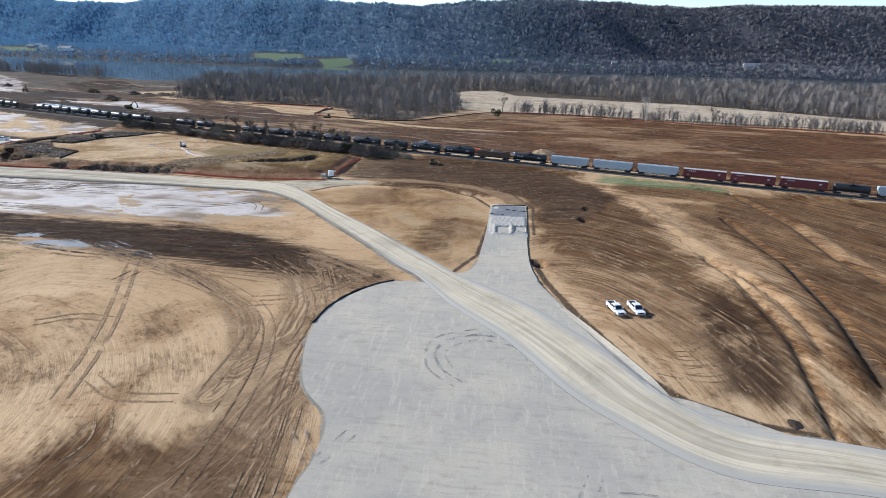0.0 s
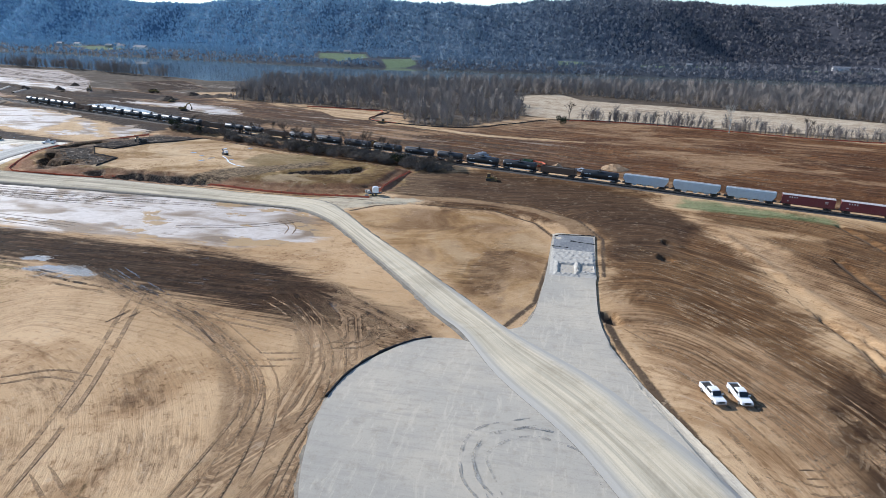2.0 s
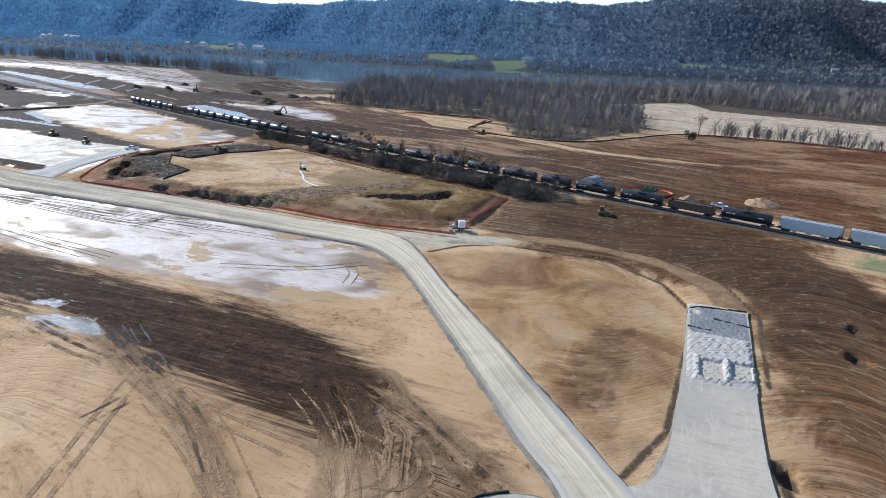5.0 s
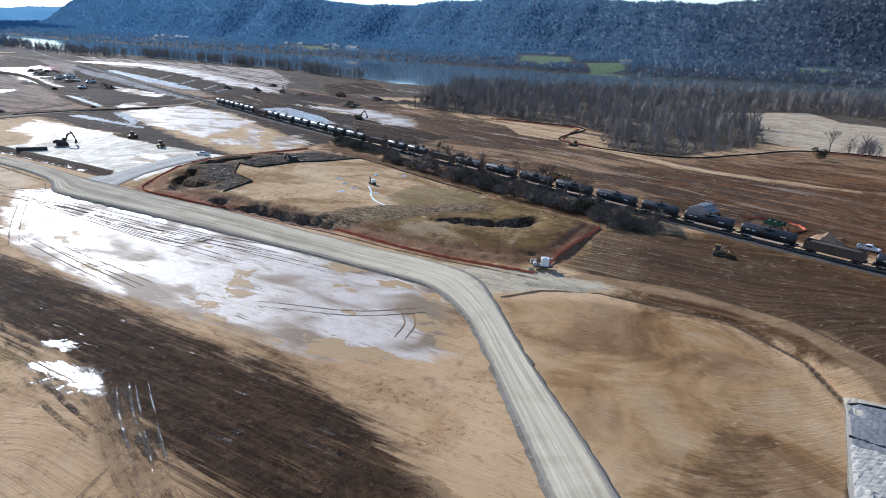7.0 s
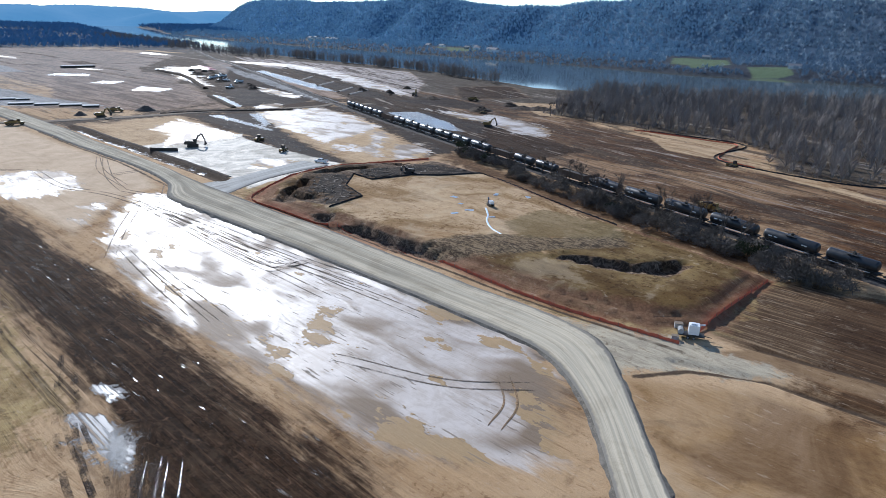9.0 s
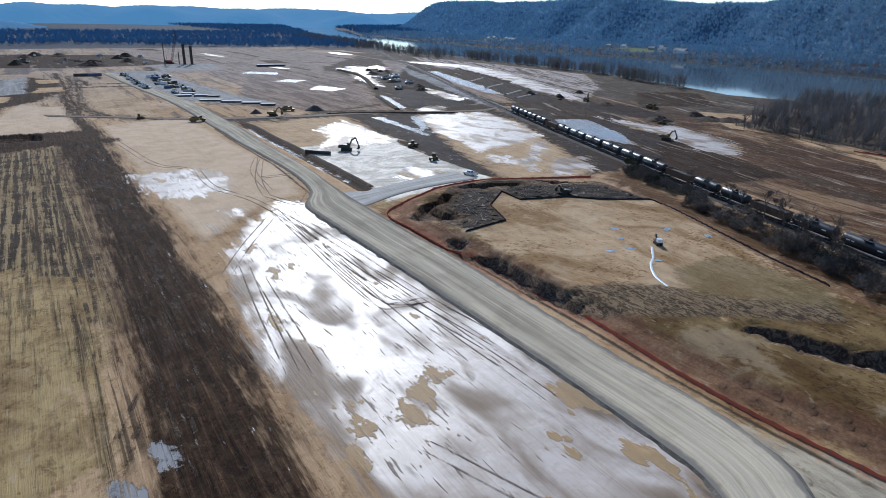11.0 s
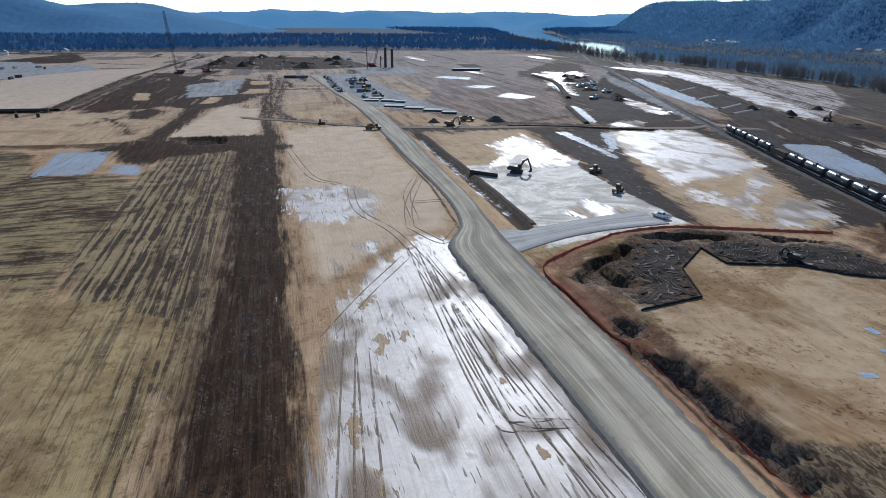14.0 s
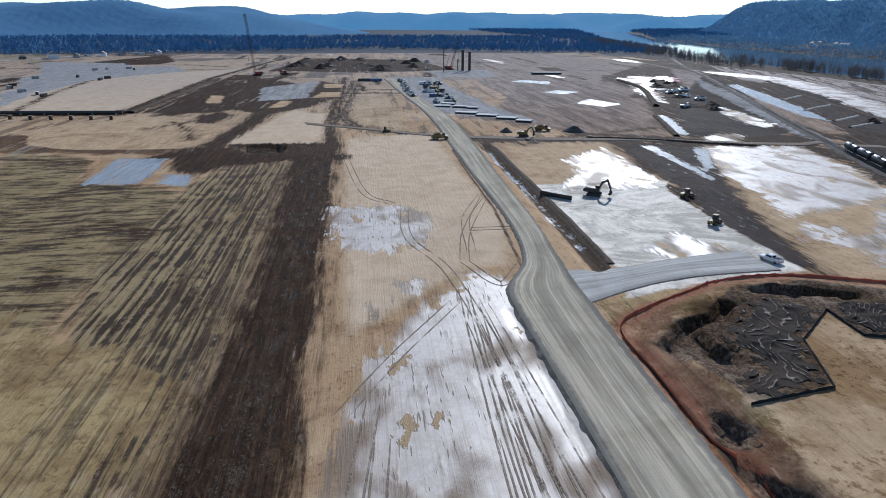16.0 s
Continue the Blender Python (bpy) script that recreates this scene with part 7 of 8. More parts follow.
def tank_car(long=16.2, r=1.52, paint=None, mark=True):
    car = thing("tank_car", "black cylindrical railway tank car with a top manway", "railway car", "freight train")
    bm = bmesh.new()
    n, prof = 28, []
    for i in range(7):
        a = math.pi / 2 * i / 6
        prof.append((-long / 2 + 0.5 + 0.75 * (1 - math.sin(a)), r * math.sin(a) if i else 0.02))
    prof = [(-long / 2 + 0.5 + 0.75 * (1 - math.sin(math.pi / 2 * i / 6)), max(0.02, r * math.sin(math.pi / 2 * i / 6) ** 0.7)) for i in range(7)]
    prof = [(-long / 2 + 0.5 + 0.75 * math.cos(math.pi / 2 * (1 - i / 6)) * 0 + 0.75 * (i / 6) ** 2, max(0.02, r * math.sin(math.pi / 2 * i / 6) ** 0.75)) for i in range(7)]
    prof += [(-x, q) for x, q in prof[::-1]]
    rows = [[bm.verts.new((x, q * math.cos(6.2832 * j / n), 2.75 + q * math.sin(6.2832 * j / n))) for j in range(n)] for x, q in prof]
    for a, b in zip(rows[:-1], rows[1:]):
        for j in range(n):
            bm.faces.new((a[j], b[j], b[(j + 1) % n], a[(j + 1) % n])).smooth = True
    bm.faces.new(rows[0]), bm.faces.new(rows[-1][::-1])
    bmesh.ops.recalc_face_normals(bm, faces=bm.faces[:])
    part("tank", bm, paint or TANK_BLACK, car)
    bm = rod(bmesh.new(), (0, 0, 4.1), (0, 0, 4.75), 0.5, 0.45, 12)
    box(bm, (0.4, 0.25, 0.2), (0, 0, 4.82))
    part("manway", bm, UNDER, car)
    bm = bmesh.new()
    for sy in (-1, 1):
        box(bm, (3.0, 0.7, 0.06), (0, sy * 0.95, 4.2))
        for dx in (-1.5, -0.5, 0.5, 1.5):
            rod(bm, (dx, sy * 1.3, 4.2), (dx, sy * 1.3, 5.1), 0.03, None, 4)
        rod(bm, (-1.5, sy * 1.3, 5.1), (1.5, sy * 1.3, 5.1), 0.03, None, 4)
    part("platform", bm, UNDER, car)
    bm = bmesh.new()
    for sy in (-1, 1):
        for dx in (-0.22, 0.22):
            rod(bm, (dx, sy * 1.62, 1.1), (dx, sy * 1.4, 4.2), 0.03, None, 4)
        for i in range(8):
            rod(bm, (-0.22, sy * (1.62 - i * 0.03), 1.3 + i * 0.38), (0.22, sy * (1.62 - i * 0.03), 1.3 + i * 0.38), 0.025, None, 4)
    part("ladder", bm, UNDER, car)
    for sy in (-1, 1):
        part("side_sill", box(bmesh.new(), (long - 3.5, 0.08, 0.16), (0, sy * 1.45, 1.2)), CAR_STEPS, car, "pale handrail along the sill")
    if mark:
        for sy in (-1, 1):
            bm = bmesh.new()
            for i, (dx, w) in enumerate(((-5.2, 1.2), (-3.6, 0.9), (4.4, 1.5))):
                box(bm, (w, 0.04, 0.28), (dx, sy * (r + 0.0), 2.85))
            part("stencil_bars", bm, WHITE_MARK, car, "white stencilled bars")
    underframe(car, long)
    return car


def hopper_car(long=17.4):
    car = thing("hopper_car", "pale blue-grey covered hopper railway car", "railway car", "freight train")
    h = long / 2
    bm = prism(bmesh.new(), [(-h + 0.4, 4.45), (h - 0.4, 4.45), (h - 0.4, 3.0), (h - 1.5, 1.3), (-h + 1.5, 1.3), (-h + 0.4, 3.0)], 3.0)
    for v in bm.verts:
        if v.co.z > 4.3:
            v.co.y *= 0.86
    bmesh.ops.bevel(bm, geom=[e for e in bm.edges if min(v.co.z for v in e.verts) > 4.3], offset=0.16, segments=2, affect="EDGES")
    part("body", bm, HOPPER_GREY, car)
    bm = box(bmesh.new(), (long - 1.4, 0.75, 0.12), (0, 0, 4.52))
    for i in range(6):
        box(bm, (1.6, 0.6, 0.14), (-h + 2.2 + i * (long - 4.4) / 5, 0, 4.62), bevel=0.03)
    part("roof_hatch", bm, ROOF_PALE, car)
    for i in range(3):
        x = (i - 1) * 4.0
        part("chute", prism(bmesh.new(), [(x - 1.6, 1.6), (x + 1.6, 1.6), (x + 0.5, 0.55), (x - 0.5, 0.55)], 1.8), HOPPER_GREY, car)
    bm = bmesh.new()
    for sx in (-1, 1):
        for sy in (-1, 1):
            rod(bm, (sx * (h - 0.3), sy * 1.4, 1.1), (sx * (h - 0.3), sy * 1.35, 4.4), 0.04, None, 4)
            rod(bm, (sx * (h - 0.9), sy * 1.4, 1.1), (sx * (h - 0.9), sy * 1.35, 3.2), 0.04, None, 4)
            for i in range(7):
                rod(bm, (sx * (h - 0.3), sy * 1.42, 1.4 + i * 0.4), (sx * (h - 0.8), sy * 1.42, 1.4 + i * 0.4), 0.025, None, 4)
    part("ladder", bm, UNDER, car)
    for sy in (-1, 1):
        bm = bmesh.new()
        for i in range(9):
            box(bm, (0.08, 0.05, 2.6), (-h + 2.2 + i * (long - 4.4) / 8, sy * 1.52 * 0.97, 2.9), (-3 * sy, 0, 0))
        part("side_ribs", bm, HOPPER_GREY, car)
    underframe(car, long)
    return car


def box_car(long=17.0):
    car = thing("boxcar", "dark oxide-red railway boxcar with a pale roof", "railway car", "freight train")
    h = long / 2
    part("body", box(bmesh.new(), (long - 0.6, 2.95, 3.1), (0, 0, 2.75), bevel=0.04), BOX_RED, car)
    bm = prism(bmesh.new(), [(-h + 0.25, 4.3), (h - 0.25, 4.3), (h - 0.25, 4.36), (-h + 0.25, 4.36)], 3.05)
    for i in range(12):
        box(bm, (0.12, 3.0, 0.1), (-h + 0.9 + i * (long - 1.8) / 11, 0, 4.4))
    part("roof", bm, ROOF_PALE, car, "pale ribbed metal roof")
    for sy in (-1, 1):
        bm = box(bmesh.new(), (3.1, 0.1, 2.85), (0.3, sy * 1.51, 2.72))
        for dx in (-1.1, -0.35, 0.4, 1.15):
            box(bm, (0.08, 0.06, 2.7), (0.3 + dx, sy * 1.57, 2.72))
        part("sliding_door", bm, BOX_RED, car)
        bm = bmesh.new()
        for i in range(14):
            x = -h + 0.7 + i * (long - 1.4) / 13
            if abs(x - 0.3) > 1.7:
                box(bm, (0.1, 0.07, 3.0), (x, sy * 1.5, 2.75))
        part("side_posts", bm, BOX_RED, car)
        bm = bmesh.new()
        for x, z, w, t in ((3.6, 3.7, 0.34, 0.42), (4.35, 3.7, 0.34, 0.42), (5.1, 3.7, 0.34, 0.42), (5.85, 3.7, 0.34, 0.42), (-5.6, 3.2, 1.0, 0.2), (-5.6, 2.8, 0.8, 0.16), (6.3, 2.2, 0.7, 0.2)):
            box(bm, (w, 0.03, t), (x * sy, sy * 1.55, z))
        part("stencil_bars", bm, WHITE_MARK, car, "white stencilled bars")
    underframe(car, long)
    return car


def gondola(long=15.5):
    car = thing("open_hopper_car", "brown open-top hopper railway car with ribs", "railway car", "freight train")
    h = long / 2
    bm = bmesh.new()
    for sy in (-1, 1):
        box(bm, (long - 0.8, 0.1, 2.3), (0, sy * 1.42, 2.5))
        for i in range(11):
            box(bm, (0.14, 0.14, 2.3), (-h + 0.8 + i * (long - 1.6) / 10, sy * 1.52, 2.5))
    for sx in (-1, 1):
        box(bm, (0.1, 2.8, 2.0), (sx * (h - 0.5), 0, 2.65))
    box(bm, (long - 1, 2.7, 0.15), (0, 0, 1.6))
    part("body", bm, BROWN_CAR, car)
    part("load", prism(bmesh.new(), [(-h + 0.7, 1.7), (h - 0.7, 1.7), (h - 1.6, 3.3), (0, 3.5), (-h + 1.6, 3.3)], 2.6), BALLAST, car, "dark gravel load")
    underframe(car, long)
    return car


protos = {"t": (tank_car(), 17.4), "k": (tank_car(13.6, 1.45, None, False), 14.8), "h": (hopper_car(), 18.6), "b": (box_car(), 18.2), "g": (gondola(), 16.8)}
used = set()


def run_train(start, order):
    s = start
    for c in order:
        ob, pitch = protos[c]
        q, a = rail_at(s + pitch / 2)
        m = pose(*q, RAIL_TOP, 0, 0, a)
        if c in used:
            copy_thing(ob, m)
        else:
            ob.matrix_basis = m
            used.add(c)
        s += pitch
    return s


# from the cars by the spur back to the tail, then ahead
ahead = s_of(22)
tail = "kkkkgktttttgkkgtttttkttgt" [::-1]
back = sum(protos[c][1] for c in tail)
run_train(ahead - back, tail[::-1])
run_train(ahead, "hhhbbbkhhtt")


# ---- machines ----
WHITE = worn("white_vehicle_paint", (0.80, 0.80, 0.79), 0.3, amount=0.15, size=0.5)
GLASS = worn("dark_tinted_glass", (0.02, 0.025, 0.03), 0.08, amount=0.1)
RUBBER = worn("dusty_black_rubber", (0.03, 0.028, 0.026), 0.85)
CHROME = worn("dull_metal", (0.5, 0.5, 0.5), 0.35, 0.8, amount=0.3)
YELLOW = worn("worn_yellow_paint", (0.22, 0.14, 0.035), 0.6, amount=0.6)
DARK_STEEL = worn("dark_oily_steel", (0.06, 0.055, 0.05), 0.6, 0.4)
BLUE = worn("blue_paint", (0.07, 0.12, 0.22), 0.5)
LAMP = worn("clear_lamp_glass", (0.7, 0.7, 0.72), 0.2, amount=0.05)
RED = worn("red_lamp_plastic", (0.45, 0.03, 0.02), 0.3, amount=0.1)
CONCRETE = soil("grey_concrete", (0.36, 0.36, 0.35), (0.42, 0.415, 0.40), (0.3, 0.295, 0.28), 3)


def wheel(parent, x, y, r, w, mat=None):
    t = part("wheel", bmesh.new(), RUBBER, parent)
    bm = rod(bmesh.new(), (x, y - w / 2, r), (x, y + w / 2, r), r, None, 20)
    bmesh.ops.bevel(bm, geom=[e for e in bm.edges if abs(e.verts[0].co.y - e.verts[1].co.y) < 1e-4], offset=w * 0.18, segments=2, affect="EDGES")
    part("tyre", bm, RUBBER, t)
    s = 1 if y > 0 else -1
    part("rim", rod(bmesh.new(), (x, y + s * w * 0.3, r), (x, y + s * w * 0.53, r), r * 0.56, r * 0.5, 14), mat or CHROME, t)


def pickup(label, m, paint=None):
    """A crew-cab pickup, nose along +x, 5.9 m long."""
    paint = paint or WHITE
    car = thing("pickup_truck", label, "pickup truck", m=m)
    bm = prism(bmesh.new(), [(-2.95, 0.55), (-2.95, 1.12), (0.95, 1.14), (2.55, 1.08), (2.9, 0.98), (2.95, 0.5), (2.3, 0.42), (-2.5, 0.45)], 1.96)
    bmesh.ops.bevel(bm, geom=bm.edges[:], offset=0.07, segments=2, affect="EDGES")
    part("body", bm, paint, car)
    bm = prism(bmesh.new(), [(-0.95, 1.1), (-0.75, 1.82), (-0.5, 1.9), (0.55, 1.9), (0.8, 1.84), (1.45, 1.12)], 1.76)
    for v in bm.verts:
        if v.co.z > 1.6:
            v.co.y *= 0.86
    bmesh.ops.bevel(bm, geom=bm.edges[:], offset=0.06, segments=2, affect="EDGES")
    part("cab", bm, paint, car)
    part("windscreen", box(bmesh.new(), (0.86, 1.46, 0.03), (1.15, 0, 1.51), (0, 47.5, 0)), GLASS, car, "dark windscreen")
    part("rear_window", box(bmesh.new(), (0.5, 1.3, 0.03), (-0.87, 0, 1.52), (0, -74, 0)), GLASS, car, "dark rear window")
    for sy in (-1, 1):
        for x, w in ((-0.3, 0.7), (0.5, 0.72)):
            part("side_window", box(bmesh.new(), (w, 0.03, 0.46), (x, sy * 0.825, 1.5), (sy * 10, 0, 0), bevel=0.01), GLASS, car, "dark side window")
        part("mirror", box(bmesh.new(), (0.14, 0.26, 0.22), (1.05, sy * 1.12, 1.28), bevel=0.03), paint, car)
        part("headlight", box(bmesh.new(), (0.1, 0.36, 0.2), (2.9, sy * 0.76, 0.88), bevel=0.02), LAMP, car, "clear headlight")
        part("tail_light", box(bmesh.new(), (0.06, 0.16, 0.4), (-2.95, sy * 0.9, 0.9), bevel=0.01), RED, car, "red tail light")
        for x in (-1.85, 1.9):
            wheel(car, x, sy * 0.88, 0.4, 0.27)
    bm = bmesh.new()
    for sy in (-1, 1):
        box(bm, (1.95, 0.1, 0.34), (-1.98, sy * 0.9, 1.22), bevel=0.02)
    box(bm, (0.1, 1.7, 0.3), (-2.9, 0, 1.2), bevel=0.02)
    part("bed_sides", bm, paint, car)
    part("bed_floor", box(bmesh.new(), (1.9, 1.68, 0.04), (-1.95, 0, 1.15)), RUBBER, car, "dark bed liner")
    part("grille", box(bmesh.new(), (0.06, 1.1, 0.28), (2.93, 0, 0.85), bevel=0.01), RUBBER, car, "dark grille")
    for x in (-3.02, 3.0):
        part("bumper", box(bmesh.new(), (0.16, 1.9, 0.22), (x, 0, 0.58), bevel=0.04), CHROME, car)
    return car


def stand(x, y, yaw, dz=0.0):
    return pose(x, y, on(x, y) + dz, 0, 0, yaw)


pickup("white crew-cab pickup truck parked on brown graded earth", stand(27.2, 127.8, -73))
pickup("white pickup truck with a dark bed beside a second one", stand(31.7, 128.6, -78))
pickup("white pickup truck parked at the edge of a stone pad", stand(-245.5, 286.5, 200))


def crawler(parent, y, long, r, w):
    """One crawler track with its wheels."""
    out = [(math.cos(a) * r + s * (long / 2 - r), math.sin(a) * r + r) for s, a0 in ((1, -math.pi / 2), (-1, math.pi / 2)) for a in np.linspace(a0, a0 + math.pi, 7)]
    t = part("crawler_track", prism(bmesh.new(), out, w, (0, y, 0)), RUBBER, parent)
    for i in range(5):
        x = (i / 4 - 0.5) * (long - 2 * r)
        part("track_wheel", rod(bmesh.new(), (x, y - w * 0.53, r), (x, y + w * 0.53, r), r * 0.6, None, 12), DARK_STEEL, t)


def excavator(label, m, paint=None, reach=(4.6, 6.2), s=1.0):
    paint = paint or YELLOW
    ob = thing("excavator", label, "excavator", "earthmovers", m=m @ Matrix.Scale(s, 4))
    for y in (-1.35, 1.35):
        crawler(ob, y, 4.6, 0.5, 0.65)
    part("turntable", rod(bmesh.new(), (0, 0, 0.85), (0, 0, 1.2), 0.8, None, 16), DARK_STEEL, ob)
    bm = prism(bmesh.new(), [(-3.0, 1.25), (-3.1, 2.5), (-2.4, 2.75), (0.4, 2.55), (1.4, 1.9), (1.6, 1.25)], 2.8)
    bmesh.ops.bevel(bm, geom=bm.edges[:], offset=0.12, segments=2, affect="EDGES")
    part("house", bm, paint, ob)
    part("counterweight", box(bmesh.new(), (0.8, 2.85, 1.2), (-3.0, 0, 1.85), bevel=0.2), DARK_STEEL, ob)
    part("engine_grille", box(bmesh.new(), (1.2, 1.6, 0.1), (-1.8, 0.2, 2.75)), DARK_STEEL, ob)
    cab = part("cab", box(bmesh.new(), (1.7, 1.05, 1.7), (0.9, 0.85, 2.3), taper=(0.85, 0.92), bevel=0.08), paint, ob)
    part("windscreen", box(bmesh.new(), (0.05, 0.85, 1.2), (1.72, 0.85, 2.45), (0, -5, 0)), GLASS, cab, "dark glass")
    part("side_glass", box(bmesh.new(), (1.2, 0.05, 0.9), (0.9, 1.37, 2.55)), GLASS, cab, "dark glass")
    a, b = reach
    bm = prism(bmesh.new(), [(0.9, 1.7), (1.3, 1.5), (a * 0.55 + 0.4, b * 0.82), (a + 0.2, b), (a, b + 0.45), (a * 0.5, b * 0.92)], 0.55, (0, -0.3, 0))
    part("boom", bm, paint, ob)
    bm = prism(bmesh.new(), [(a - 0.6, b + 0.7), (a + 0.3, b + 0.3), (a + 1.3, 2.3), (a + 0.95, 2.2)], 0.42, (0, -0.3, 0))
    part("stick", bm, paint, ob)
    bm = prism(bmesh.new(), [(a + 0.8, 2.4), (a + 1.5, 2.3), (a + 1.7, 1.2), (a + 1.0, 0.55), (a + 0.3, 0.9), (a + 0.75, 1.3)], 1.2, (0, -0.3, 0))
    part("bucket", bm, DARK_STEEL, ob)
    for p, q in (((1.5, -0.3, 1.6), (a * 0.5, -0.3, b * 0.75)), ((a * 0.55, -0.3, b + 0.15), (a - 0.5, -0.3, b + 0.7)), ((a + 0.35, -0.3, b - 0.3), (a + 1.5, -0.3, 2.6))):
        part("hydraulic_ram", rod(bmesh.new(), p, q, 0.11, None, 8), CHROME, ob)
    return ob


def roller(label, m):
    """A soil compactor: a steel drum ahead, rubber wheels behind."""
    ob = thing("soil_compactor", label, "road roller", "earthmovers", m=m)
    part("drum", rod(bmesh.new(), (1.7, -1.05, 0.78), (1.7, 1.05, 0.78), 0.78, None, 24), DARK_STEEL, ob, "steel drum")
    bm = bmesh.new()
    for sy in (-1, 1):
        box(bm, (2.2, 0.2, 0.4), (1.5, sy * 1.2, 0.9), bevel=0.04)
    box(bm, (0.3, 2.5, 0.5), (2.65, 0, 0.9), bevel=0.05)
    part("drum_frame", bm, YELLOW, ob)
    bm = prism(bmesh.new(), [(-2.6, 0.8), (-2.6, 1.6), (-1.0, 1.85), (0.2, 1.6), (0.4, 0.8)], 1.7)
    bmesh.ops.bevel(bm, geom=bm.edges[:], offset=0.1, segments=2, affect="EDGES")
    part("engine_hood", bm, YELLOW, ob)
    cab = part("cab", box(bmesh.new(), (1.3, 1.5, 1.55), (0, 0, 2.3), taper=(0.9, 0.9), bevel=0.08), DARK_STEEL, ob)
    part("roof", box(bmesh.new(), (1.5, 1.6, 0.12), (0, 0, 3.12), bevel=0.04), YELLOW, cab)
    part("glass", box(bmesh.new(), (1.32, 1.2, 0.9), (0, 0, 2.45)), GLASS, cab, "dark glass")
    for sy in (-1, 1):
        wheel(ob, -1.4, sy * 0.95, 0.78, 0.6, YELLOW)
    return ob


def dozer(label, m, paint=None):
    paint = paint or YELLOW
    ob = thing("bulldozer", label, "bulldozer", "earthmovers", m=m)
    for y in (-1.05, 1.05):
        crawler(ob, y, 3.6, 0.5, 0.6)
    bm = prism(bmesh.new(), [(-1.7, 0.7), (-1.7, 1.5), (-0.2, 1.6), (1.7, 1.5), (1.75, 0.7)], 1.3)
    bmesh.ops.bevel(bm, geom=bm.edges[:], offset=0.08, segments=2, affect="EDGES")
    part("engine_hood", bm, paint, ob)
    cab = part("cab", box(bmesh.new(), (1.3, 1.4, 1.4), (-0.6, 0, 2.2), taper=(0.85, 0.85), bevel=0.06), DARK_STEEL, ob)
    part("roof", box(bmesh.new(), (1.4, 1.5, 0.1), (-0.6, 0, 2.95), bevel=0.03), paint, cab)
    part("glass", box(bmesh.new(), (1.25, 1.15, 0.8), (-0.6, 0, 2.35)), GLASS, cab, "dark glass")
    bm = prism(bmesh.new(), [(2.45, 0.05), (2.3, 0.6), (2.45, 1.25), (2.6, 1.25), (2.48, 0.6), (2.62, 0.05)], 3.4)
    part("blade", bm, paint, ob)
    bm = bmesh.new()
    for sy in (-1, 1):
        rod(bm, (0.2, sy * 1.45, 0.5), (2.35, sy * 1.45, 0.45), 0.12, None, 6)
        rod(bm, (1.3, sy * 0.5, 1.3), (2.35, sy * 0.6, 0.9), 0.08, None, 6)
    part("push_arms", bm, paint, ob)
    part("exhaust", rod(bmesh.new(), (0.9, 0.3, 1.5), (0.9, 0.3, 2.4), 0.07, None, 8), DARK_STEEL, ob)
    return ob


def dump_truck(label, m, paint=None):
    """An articulated earthmoving truck, nose along +x."""
    paint = paint or YELLOW
    ob = thing("dump_truck", label, "dump truck", "earthmovers", m=m)
    bm = prism(bmesh.new(), [(1.6, 1.1), (1.6, 1.9), (3.0, 1.9), (4.6, 1.6), (4.7, 0.9), (2.0, 0.8)], 2.3)
    bmesh.ops.bevel(bm, geom=bm.edges[:], offset=0.1, segments=2, affect="EDGES")
    part("hood", bm, paint, ob)
    cab = part("cab", box(bmesh.new(), (1.5, 1.6, 1.5), (2.1, 0, 2.6), taper=(0.85, 0.9), bevel=0.08), paint, ob)
    part("glass", box(bmesh.new(), (1.42, 1.62, 0.7), (2.1, 0, 2.75), taper=(0.9, 0.95)), GLASS, cab, "dark glass")
    bm = prism(bmesh.new(), [(-4.6, 2.3), (-4.2, 1.5), (-2.0, 1.2), (0.9, 1.25), (1.3, 2.9), (0.9, 2.9), (0.7, 2.75)], 2.9)
    part("tipper_body", bm, paint, ob)
    part("load", prism(bmesh.new(), [(-3.9, 2.1), (0.6, 2.6), (-0.2, 3.2), (-2.2, 3.0)], 2.3), DARK_EARTH, ob, "earth load")
    part("chassis", box(bmesh.new(), (8.5, 0.9, 0.4), (0, 0, 1.0)), DARK_STEEL, ob)
    for sy in (-1, 1):
        for x in (3.3, -1.3, -3.0):
            wheel(ob, x, sy * 1.2, 0.82, 0.6, paint)
    return ob


excavator("dark tracked excavator with a raised boom on a stone pad", stand(-313.5, 264, 62), DARK_STEEL, (4.0, 5.2), 1.1)
roller1 = roller("yellow soil compactor on the edge of a stone pad", stand(-307, 295.5, 100))
roller("yellow soil compactor working a stone pad", stand(-277, 289, 120))
dozer("yellow bulldozer grading brown earth", stand(-30, 279, 10))
dz = dozer("yellow bulldozer at the edge of a tan field", stand(-453, 196, 80))
dump_truck("yellow articulated dump truck on a haul road", stand(-428, 222.5, 85))
dump_truck("yellow dump truck on a site road", stand(-448, 283, 60))
excavator("yellow excavator beside a site road", stand(-431, 268, 80), None, (3.6, 4.6), 1.1)
excavator("dark excavator digging on a terrace", stand(-200, 294, 200), DARK_STEEL, (3.4, 3.6), 0.7)
excavator("yellow excavator on wet ground beyond the railway", stand(-262, 424, 30), None, (4, 5))
dump_truck("yellow dump truck on muddy ground beyond the railway", stand(-99, 338, -20))
dozer("yellow bulldozer on a bank beyond the railway", stand(-118, 420, 160))
dozer("yellow bulldozer pushing earth beyond the railway", stand(-300, 468, 200))
excavator("yellow excavator by an earth bank beyond the railway", stand(-404, 506, 120), None, (4, 5.4))
